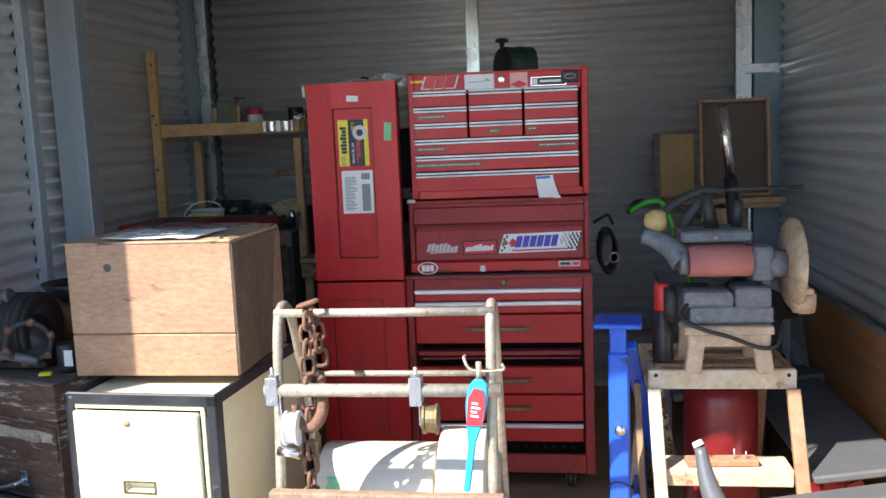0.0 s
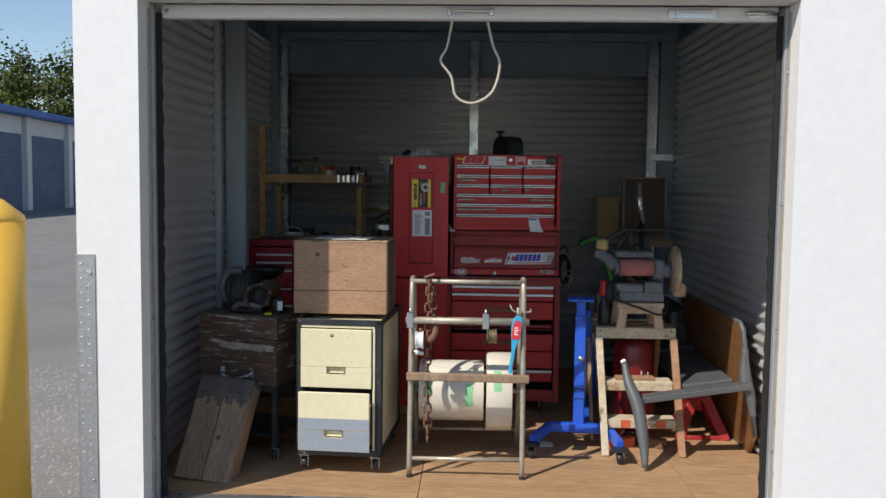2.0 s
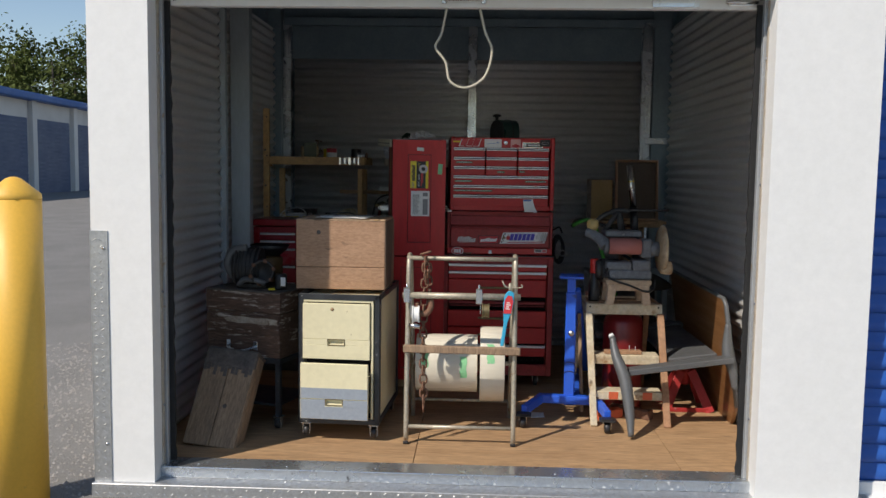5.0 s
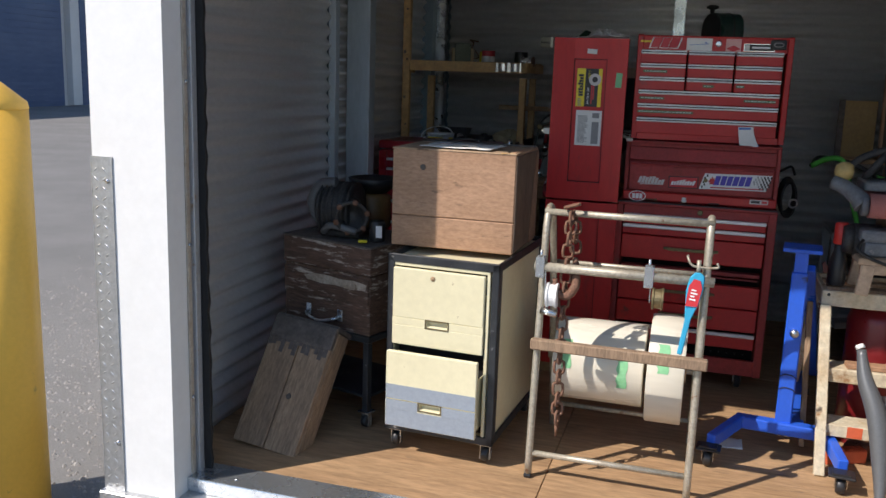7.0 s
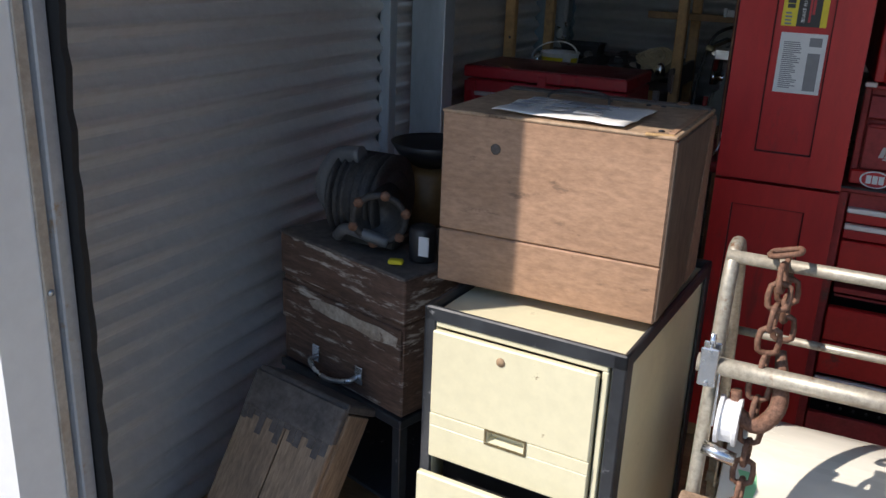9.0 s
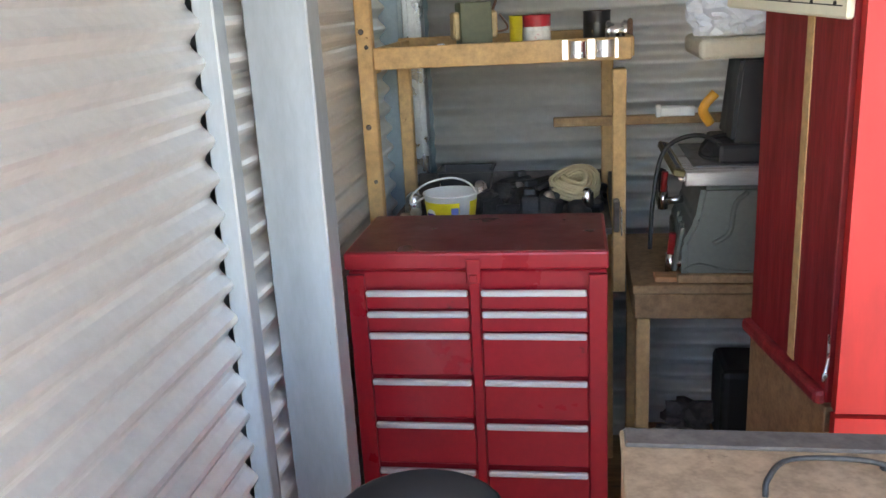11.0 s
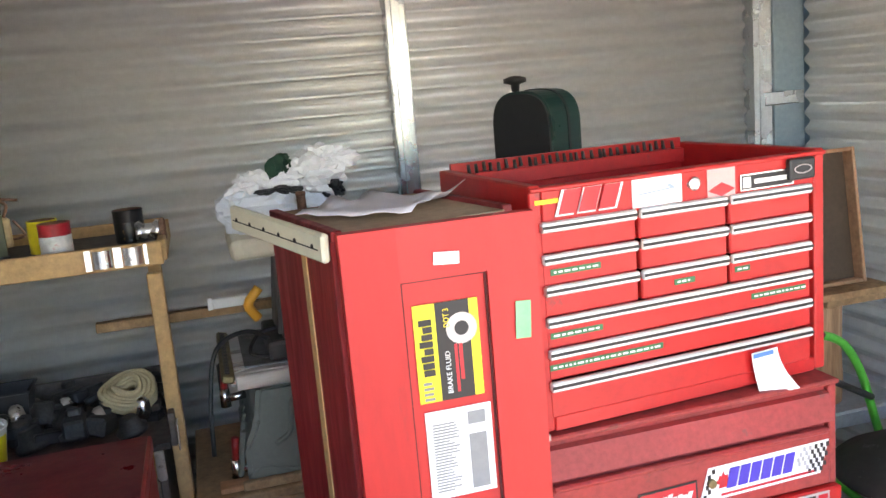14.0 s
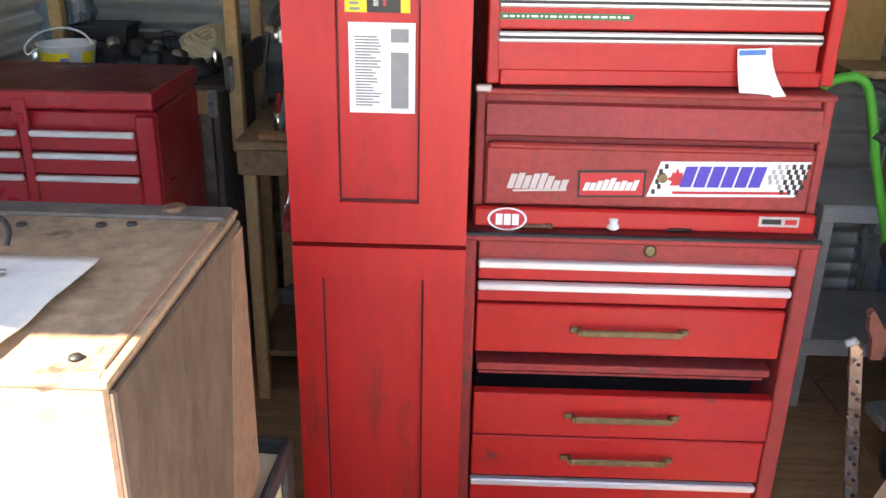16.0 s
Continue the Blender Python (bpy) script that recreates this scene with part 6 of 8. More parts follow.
def tool_stand():
    t = thing("tool_stand", pose(-1.389, 2.071, FZ, 0, 0, -17.7), "dark steel stand on casters under the wooden tool box", "stand")
    part("top_frame", B(((0, 0.17, 0.352), (0.45, 0.36, 0.025), {"bev": 0.003})), M_BLKPAINT, t)
    for x in (-0.205, 0.205):
        for y in (0.01, 0.33):
            part("leg", B(((x, y, 0.195), (0.026, 0.026, 0.30), {"bev": 0.002})), M_BLKPAINT, t)
            caster(t, x, y, 0.07, 0.024)
    part("lower_shelf", B(((0, 0.17, 0.12), (0.42, 0.33, 0.012), {"bev": 0.002})), M_BLKPAINT, t)


tool_stand()


def leaning_board():
    t = thing("wooden_ramp", pose(-1.455, 1.692, FZ + 0.004, -30, 5, -6), "weathered wooden board box leaning on the tool box stand", "board")
    part("face_board", B(((-0.066, 0.0, 0.235), (0.128, 0.02, 0.47), {"bev": 0.003})), M_GREYWOOD, t)
    part("face_board", B(((0.066, 0.0, 0.235), (0.128, 0.02, 0.47), {"bev": 0.003})), M_GREYWOOD, t)
    part("stained_end", B(((0.0, -0.0035, 0.44), (0.262, 0.022, 0.085), {"bev": 0.003})), M_STAIN, t, "dark stained upper end")
    part("end_cap", B(((0.0, 0.06, 0.483), (0.264, 0.13, 0.02), {"bev": 0.004})), M_STAIN, t)
    for x in (-0.125, 0.125):
        part("side_board", B(((x, 0.055, 0.24), (0.016, 0.09, 0.46), {"bev": 0.002})), M_GREYWOOD, t)
    rnd = random.Random(9)
    bm = bmesh.new()
    for i in range(14):
        x = -0.12 + i * 0.018
        h = rnd.uniform(0.01, 0.06)
        box(bm, (x, -0.0112, 0.4 - h / 2), (0.017, 0.001, h))
    part("stain", bm, M_STAIN, t, "dark stain running down")
    bm = bmesh.new()
    spin(bm, [(0.011, 0), (0.008, -0.001), (0, -0.0012)], (0.03, -0.01, 0.2), "Y", 10)
    part("knot", bm, M_STAIN, t)


leaning_board()


def housing():
    t = thing("engine_housing", pose(-1.36, 2.17, 0.788), "dark cast metal housing with an open flange on the box", "engine part")
    bm = bmesh.new()
    spin(bm, [(0.05, -0.09), (0.085, -0.08), (0.1, -0.03), (0.1, 0.03), (0.08, 0.06), (0.05, 0.07)], (-0.02, 0.03, 0.1), "X", 26)
    part("body", bm, M_IRON, t)
    for i in range(7):
        bm = bmesh.new()
        spin(bm, [(0.09, -0.068 + i * 0.02), (0.108, -0.064 + i * 0.02), (0.108, -0.061 + i * 0.02), (0.09, -0.057 + i * 0.02)], (-0.02, 0.03, 0.1), "X", 26)
        part("fin", bm, M_IRON, t)
    bm = bmesh.new()
    o = bmesh.new()
    spin(o, [(0.045, 0.0), (0.052, -0.08), (0.064, -0.09), (0.066, -0.105), (0.058, -0.108), (0.05, -0.1), (0.042, -0.05), (0.0, -0.045)], (0, 0, 0), "Y", 26)
    n = part("flange", o, M_IRON, t, "open round flange")
    n.matrix_basis = pose(0.03, 0.0, 0.11, 12, 0, 24)
    bm.free()
    bm = bmesh.new()
    tube(bm, smooth_path([(-0.1, 0.0, 0.05), (-0.13, -0.01, 0.12), (-0.1, 0.0, 0.19), (-0.03, 0.0, 0.205)], 5), 0.022, 10)
    part("neck", bm, M_GREYMET, t, "scraped curved neck")
    part("foot", B(((0.0, 0.02, 0.012), (0.16, 0.12, 0.024), {"bev": 0.005})), M_IRON, t)
    for k in range(6):
        a = k * 1.047 + 0.3
        bm = bmesh.new()
        spin(bm, [(0.0, -0.006), (0.011, -0.006), (0.011, 0.004), (0.0, 0.006)], (0.062 * math.cos(a), -0.104, 0.062 * math.sin(a)), "Y", 8)
        part("flange_bolt", bm, M_RUST, n)
    bm = bmesh.new()
    tube(bm, smooth_path([(-0.06, -0.06, 0.02), (-0.02, -0.085, 0.05), (0.04, -0.09, 0.045), (0.08, -0.07, 0.03)], 5), [0.014] * 16, 8)
    part("casting_web", bm, M_GREYMET, t, "scraped cast web")


housing()
bm = bmesh.new()
spin(bm, [(0.0, 0.0), (0.03, 0.0), (0.031, 0.004), (0.031, 0.07), (0.027, 0.078), (0.0, 0.08)], (-1.20, 2.12, 0.788), "Z", 18)
cn = solid("tin_can", bm, M_BLACKP, "small dark tin with a white label on the tool box", "can")
part("paper_label", B(((-1.185, 2.091, 0.828), (0.03, 0.003, 0.045))), M_PAPER, cn)
bm = B(((-1.235, 2.06, 0.793), (0.034, 0.022, 0.01), {"bev": 0.003, "rot": (0, 0, 20)}))
solid("plastic_clip", bm, M_STKYEL, "small yellow plastic clip on the tool box", "clip")
bm = bmesh.new()
spin(bm, [(0.0, 0.0), (0.05, 0.0), (0.09, 0.03), (0.11, 0.06), (0.105, 0.062), (0.08, 0.035), (0.0, 0.012)], (-1.33, 2.42, 0.93), "Z", 24)
dp = solid("drip_pan", bm, M_BLACKP, "black plastic funnel pan behind the engine housing", "pan")
bm = bmesh.new()
spin(bm, [(0.0, 0.0), (0.07, 0.0), (0.075, 0.01), (0.075, 0.13), (0.06, 0.142), (0.0, 0.143)], (-1.33, 2.4, 0.788), "Z", 20)
solid("oil_tin", bm, mat("brown_oil_tin", (0.16, 0.09, 0.03), 0.5, grain_amt=0.2), "brown stained tin under the funnel pan", "can")

# ---- pine shelf in the back corner ----
def pine_shelf():
    t = thing("pine_shelf", pose(0, 0, FZ), "home-made shelf of pine laths with a low lipped tray top", "shelf")
    z = lambda v: v - FZ - (0.06 if v > 1.2 else 0.06 if v > 1.0 else 0.0)
    y0, y1, x0, x1 = 3.795, 4.2, -1.678, -0.995
    part("post", B(((x0 - 0.0, y0 - 0.02, z(0.953)), (0.042, 0.036, 1.756), {"bev": 0.003})), M_PINE, t, "tall knotty front post")
    part("post", B(((x1 - 0.022, y0 + 0.02, z(1.17)), (0.036, 0.04, 0.61), {"bev": 0.003})), M_PINE, t)
    part("post", B(((x0 + 0.02, y1 - 0.02, z(0.745)), (0.04, 0.036, 1.34), {"bev": 0.003})), M_PINE, t)
    part("post", B(((x1 - 0.04, y1 - 0.02, z(0.745)), (0.036, 0.036, 1.34), {"bev": 0.003})), M_PINE, t)
    for dx, kz, r in ((0.004, 1.83, 0.007), (-0.006, 1.60, 0.008), (0.006, 1.56, 0.006), (-0.004, 1.35, 0.008), (0.005, 1.2, 0.006)):
        bm = bmesh.new()
        spin(bm, [(r, 0.0), (r * 0.7, -0.0008), (0.0, -0.001)], (x0 + dx, y0 - 0.0382, z(kz)), "Y", 9)
        part("knot", bm, M_STAIN, t)
    part("front_rail", B(((x0 + 0.355, y0 - 0.018, z(1.528)), (0.67, 0.02, 0.057), {"bev": 0.003})), M_PINE, t, "pine front rail")
    part("back_rail", B(((x0 + 0.345, y1, z(1.535)), (0.68, 0.02, 0.052), {"bev": 0.003})), M_PINE, t)
    part("side_rail", B(((x1 + 0.005, (y0 + y1) / 2, z(1.53)), (0.02, y1 - y0, 0.052), {"bev": 0.003})), M_PINE, t)
    part("side_rail", B(((x0 + 0.03, (y0 + y1) / 2, z(1.53)), (0.02, y1 - y0, 0.052), {"bev": 0.003})), M_PINE, t)
    part("cross_end", B(((x0 - 0.01, y0 + 0.06, z(1.51)), (0.05, 0.05, 0.05), {"bev": 0.003})), M_PINE, t)
    part("tray_board", B((((x0 + x1) / 2 + 0.01, (y0 + y1) / 2, z(1.526)), (0.64, y1 - y0 - 0.03, 0.012))), M_STAIN, t, "dark stained tray board")
    part("lower_board", B((((x0 + x1) / 2, 3.98, z(1.05)), (0.6, 0.44, 0.016))), M_STAIN, t)
    part("lower_lip", B(((x1 - 0.03, 3.98, z(1.09)), (0.016, 0.45, 0.085), {"bev": 0.003}), (((x0 + x1) / 2, 4.2, z(1.09)), (0.6, 0.016, 0.085), {"bev": 0.003})), M_STAIN, t, "dark tray sides")
    part("corner_plate", B(((x1 - 0.018, 3.75, z(1.08)), (0.004, 0.04, 0.07), {"bev": 0.001})), M_STEEL, t, "steel corner plate")
    panels(t, M_STAIN, ("front_panel", (-1.37, y0 - 0.05, 0.46), (0.6, 0.018, 0.92), {"bev": 0.003}), ("side_panel", (-1.062, 3.97, 0.46), (0.018, 0.44, 0.92), {"bev": 0.003}), ("side_panel", (-1.66, 3.97, 0.46), (0.018, 0.44, 0.92), {"bev": 0.003}))
    part("corner_block", B(((-1.092, y0 - 0.068, 0.885), (0.06, 0.018, 0.062), {"bev": 0.004})), M_PINE, t, "worn pine corner block")
    part("corner_plate", B(((-1.062, y0 - 0.073, 0.882), (0.022, 0.02, 0.072), {"bev": 0.002})), M_STEEL, t, "steel corner plate")
    part("worn_strip", B(((-1.085, y0 - 0.0605, 0.74), (0.028, 0.003, 0.22), {"bev": 0.001})), mat("whitish_scuff", (0.34, 0.29, 0.25), 0.8, second=(0.15, 0.11, 0.09), scale=12, amount=0.9, grain_amt=0.3), t, "scuffed whitish strip")
    cx = -1.165
    for w, round_ in ((0.020, 0), (0.044, 1), (0.024, 0), (0.044, 1), (0.014, 0)):
        bm = bmesh.new()
        if round_:
            n = 10
            a = [(cx + w / 2 - w / 2 * math.cos(math.pi * k / n), y0 - 0.029 - 0.014 * math.sin(math.pi * k / n)) for k in range(n + 1)]
            lo = [bm.verts.new((x, y, z(1.509))) for x, y in a]
            hi = [bm.verts.new((x, y, z(1.551))) for x, y in a]
            for k in range(n):
                bm.faces.new((lo[k], lo[k + 1], hi[k + 1], hi[k]))
            bm.faces.new(lo[::-1]), bm.faces.new(hi), bm.faces.new((hi[0], hi[-1], lo[-1], lo[0]))
        else:
            box(bm, (cx + w / 2, y0 - 0.0295, z(1.53)), (w - 0.004, 0.003, 0.05), bev=0.001)
        part("pipe_clip", bm, M_CHROME, t, "bright bent metal clip on the rail")
        cx += w
    return t


pine_shelf()


def tin(name, x, y, z, r, h, material, label, top=None, band=None):
    bm = bmesh.new()
    spin(bm, [(0.0, 0.0), (r, 0.0), (r * 1.03, 0.003), (r, 0.006), (r, h - 0.006), (r * 1.03, h - 0.003), (r * 1.0, h), (r * 0.9, h - 0.004), (0.0, h - 0.005)], (x, y, z), "Z", 24)
    o = solid(name, bm, material, label, "can", "tins on the pine shelf")
    if band:
        bm = bmesh.new()
        spin(bm, [(r * 1.004, h * 0.12), (r * 1.008, h * 0.14), (r * 1.008, h * 0.62), (r * 1.004, h * 0.64)], (x, y, z), "Z", 24)
        part("paint_label", bm, band, o)
    if top:
        bm = bmesh.new()
        spin(bm, [(r * 0.9, h - 0.003), (r * 0.88, h), (0.0, h + 0.0005)], (x, y, z), "Z", 20)
        part("tin_lid", bm, top, o)
    return o


SZ = 1.4745
tin("paint_can", -1.275, 3.98, SZ, 0.036, 0.082, M_STKYEL, "small yellow paint tin with a dark rim", M_RUST)
tin("paint_can", -1.23, 3.86, SZ, 0.037, 0.085, mat("red_tin", (0.40, 0.02, 0.03), 0.4), "small paint tin with white and red drips", M_RUST, mat("white_drips", (0.72, 0.70, 0.66), 0.5, wear=(0.42, 0.02, 0.03), wear_amt=0.35, wear_scale=30))
tin("paint_can", -1.07, 3.98, SZ, 0.037, 0.085, M_STKBLK, "small black paint tin with gilt lines", M_RUST, mat("black_gilt", (0.02, 0.018, 0.016), 0.4, wear=(0.35, 0.24, 0.10), wear_amt=0.3, wear_scale=40))


def transformer():
    t = thing("transformer", pose(-1.41, 3.97, SZ, 0, 0, 18), "olive green transformer with taped coils and loose wires", "transformer")
    m = mat("olive_paint", (0.075, 0.085, 0.04), 0.55, grain_amt=0.2)
    part("core", B(((0, 0, 0.065), (0.09, 0.075, 0.12), {"bev": 0.003})), m, t)
    panels(t, mat("coil_tape", (0.52, 0.38, 0.2), 0.6, grain_amt=0.3), ("coil", (0.052, 0, 0.062), (0.022, 0.06, 0.075), {"bev": 0.006}), ("coil", (-0.052, 0, 0.062), (0.022, 0.06, 0.075), {"bev": 0.006}))
    part("foot_plate", B(((0, 0, 0.003), (0.1, 0.08, 0.006))), M_IRON, t)
    bm = bmesh.new()
    tube(bm, smooth_path([(0.05, -0.02, 0.1), (0.06, -0.02, 0.13), (0.04, -0.01, 0.145), (0.09, 0.0, 0.137)], 5), 0.004, 6)
    tube(bm, smooth_path([(0.055, 0.0, 0.04), (0.09, -0.03, 0.05), (0.07, -0.02, 0.09)], 5), 0.003, 6)
    part("lead_wires", bm, M_RUST, t)


transformer()
bm = bmesh.new()
spin(bm, [(0.012, -0.03), (0.026, -0.03), (0.03, -0.02), (0.022, -0.012), (0.022, 0.012), (0.03, 0.02), (0.026, 0.03), (0.012, 0.03)], (-1.02, 3.9, SZ + 0.0305), "X", 18)
solid("metal_coupling", bm, M_CHROME, "short bright metal coupling with a rusty end", "pipe fitting")
bm = bmesh.new()
tube(bm, [(-0.985, 3.9 + 0.024 * math.cos(a * 0.5236), SZ + 0.032 + 0.024 * math.sin(a * 0.5236)) for a in range(12)], 0.007, 8, closed=True)
solid("iron_ring", bm, M_RUST, "rusty iron ring standing on the shelf", "ring")
solid("white_block", B(((-1.5, 3.93, SZ + 0.009), (0.02, 0.018, 0.018), {"bev": 0.003})), M_PAPER, "tiny white plastic cap on the shelf", "cap")
bm = B(((0, 0, 0.002), (0.19, 0.11, 0.004), {"bev": 0.001}))
solid("sheet_offcut", bm, M_IRON, "dark sheet metal offcut lying on the shelf", "metal sheet", at=pose(-1.5, 3.93, SZ, 0, 0, 6))


# junk in the lower tray
LZ = 0.9985


def tub():
    t = thing("plastic_tub", pose(-1.478, 3.82, LZ) @ Matrix.Diagonal((0.9, 0.9, 0.82, 1)), "white and yellow plastic tub with a wire handle, open", "tub")
    bm = bmesh.new()
    spin(bm, [(0.0, 0.0), (0.066, 0.0), (0.07, 0.004), (0.083, 0.112), (0.087, 0.114), (0.086, 0.118), (0.079, 0.116), (0.067, 0.01), (0.0, 0.008)], (0, 0, 0), "Z", 32)
    part("shell", bm, M_PAPER, t, "white plastic shell")
    bm = bmesh.new()
    n = 26
    for i in range(n):
        a0, a1 = [math.pi * (-0.98 + 0.96 * k / n) for k in (i, i + 1)]
        if 0.62 < i / n < 0.8:
            continue
        vs = [bm.verts.new((rr * math.cos(a), rr * math.sin(a), zz)) for rr, a, zz in ((0.0725, a0, 0.012), (0.0725, a1, 0.012), (0.0822, a1, 0.095), (0.0822, a0, 0.095))]
        bm.faces.new(vs)
    part("yellow_label", bm, M_STKYEL, t, "yellow printed label")
    bm = bmesh.new()
    spin(bm, [(0.019, 0.0), (0.018, -0.001), (0.0, -0.0012)], (0, 0, 0), "Y", 20)
    o = part("badge", bm, M_PAPER, t, "round white badge")
    o.matrix_basis = pose(-0.052, -0.0645, 0.055, 6, 0, -39)
    logo("logo", 4, 0.014, 0.03, M_STKBLUE, o, pose(0.001, -0.002, 0) @ FACE, seed=3, low=0.3)
    o = part("blue_print", B(((0, 0, 0), (0.022, 0.001, 0.042))), plain("print_lilac", (0.2, 0.25, 0.6)), t)
    o.matrix_basis = pose(0.022, -0.0775, 0.058, 6, 0, 16)
    bm = bmesh.new()
    tube(bm, smooth_path([(-0.082, 0.0, 0.1), (-0.125, 0.0, 0.075), (-0.12, -0.01, 0.11), (-0.07, -0.01, 0.15), (0.0, 0.0, 0.165), (0.055, 0.0, 0.148), (0.083, 0.0, 0.108)], 6), 0.0036, 6)
    part("bail_handle", bm, M_PAPER, t, "white plastic handle")


tub()


def rope_coil():
    bm = bmesh.new()
    rnd = random.Random(5)
    for k in range(13):
        r = 0.032 + 0.012 * (k % 4)
        zz = 0.012 + (k // 4) * 0.013
        pts = [(r * math.cos(a * 0.2618 + k) + rnd.uniform(-1, 1) * 0.002, r * math.sin(a * 0.2618 + k) * 0.9, zz + 0.008 * math.sin(a * 0.52 + k * 2)) for a in range(24)]
        tube(bm, pts, 0.0065, 7, closed=True)
    solid("rope_coil", bm, mat("straw_rope", (0.62, 0.50, 0.30), 0.85, grain=400, grain_amt=0.4, bump=0.4), "coil of pale rope lying in the tray", "rope", at=pose(-1.135, 3.98, LZ + 0.058, 28, 0, 0))
    solid("tray_box", B(((-1.135, 4.01, LZ + 0.02), (0.15, 0.13, 0.04), {"bev": 0.004})), M_STAIN, "dark box under the rope coil", "box")


rope_coil()
bm = bmesh.new()
spin(bm, [(0.0, 0.0), (0.075, 0.0), (0.09, 0.09), (0.096, 0.092), (0.096, 0.098), (0.085, 0.096), (0.07, 0.008), (0.0, 0.006)], (0, 0, 0), "Z", 4)
bmesh.ops.rotate(bm, matrix=Matrix.Rotation(radians(45), 3, "Z"), verts=bm.verts[:])
for f in bm.faces:
    f.smooth = False
solid("black_tray", bm, M_BLACKP, "black plastic tray among the junk", "tray", at=pose(-1.46, 4.06, LZ + 0.02) @ Matrix.Diagonal((1.25, 0.85, 1, 1)))
rnd = random.Random(12)
for i in range(64):
    x, y = rnd.uniform(-1.6, -1.07), rnd.uniform(3.8, 4.13)
    if (x + 1.478) ** 2 + (y - 3.83) ** 2 < 0.011:
        continue
    k = i % 5
    bm = bmesh.new()
    if k == 0:
        box(bm, (0, 0, 0.022), (0.09, 0.05, 0.044), bev=0.006)
        box(bm, (0.02, 0.0, 0.05), (0.03, 0.03, 0.02), bev=0.004)
    elif k == 1:
        spin(bm, [(0.012, 0), (0.04, 0.0), (0.042, 0.012), (0.03, 0.02), (0.022, 0.045), (0.012, 0.045)], (0, 0, 0), "Z", 16)
    elif k == 2:
        tube(bm, smooth_path([(-0.05, 0, 0.012), (-0.02, 0.02, 0.03), (0.02, -0.01, 0.035), (0.06, 0.01, 0.012)], 5), 0.01, 8)
    elif k == 3:
        spin(bm, [(0.0, 0), (0.02, 0), (0.026, 0.02), (0.02, 0.06), (0.01, 0.07), (0, 0.071)], (0, 0, 0), "Z", 14)
    else:
        plate(bm, [(-0.05, -0.02), (0.02, -0.035), (0.05, 0.0), (0.03, 0.03), (-0.03, 0.03)], 0.0, 0.03, plane="XY")
        bmesh.ops.bevel(bm, geom=bm.edges[:], offset=0.004, segments=1, affect="EDGES")
    m, nm, cat = ((M_IRON, "dark cast bracket lying in the tray", "bracket"), (M_IRON, "dark turned fitting lying in the tray", "fitting"), (M_BLACKP, "short black hose lying in the tray", "hose"), (M_CHROME, "dull metal lamp socket in the tray", "socket"), (M_BLACKP, "flat dark motor cover in the tray", "cover"))[k]
    solid(cat.replace(" ", "_") + "_part", bm, m, nm, cat, "junk in the lower tray", at=pose(x, y, LZ + rnd.uniform(0.0, 0.035), rnd.uniform(-15, 15), rnd.uniform(-15, 15), rnd.uniform(0, 360)) @ Matrix.Scale(rnd.uniform(0.75, 1.15), 4))
plugs = thing("plug_bunch", pose(-1.59, 3.82, LZ + 0.03), "yellowed plastic plugs with a cord in the tray", "plug")
M_YELLOWED = mat("yellowed_plastic", (0.36, 0.32, 0.23), 0.5)
for k in range(5):
    bm = bmesh.new()
    spin(bm, [(0.0, 0.0), (0.014, 0.0), (0.018, 0.012), (0.012, 0.024), (0.0, 0.025)], (0.03 * math.cos(k * 1.4), 0.03 * math.sin(k * 1.4), 0.018 * (k % 2) - 0.029), "Z", 10)
    part("plug", bm, M_YELLOWED, plugs)


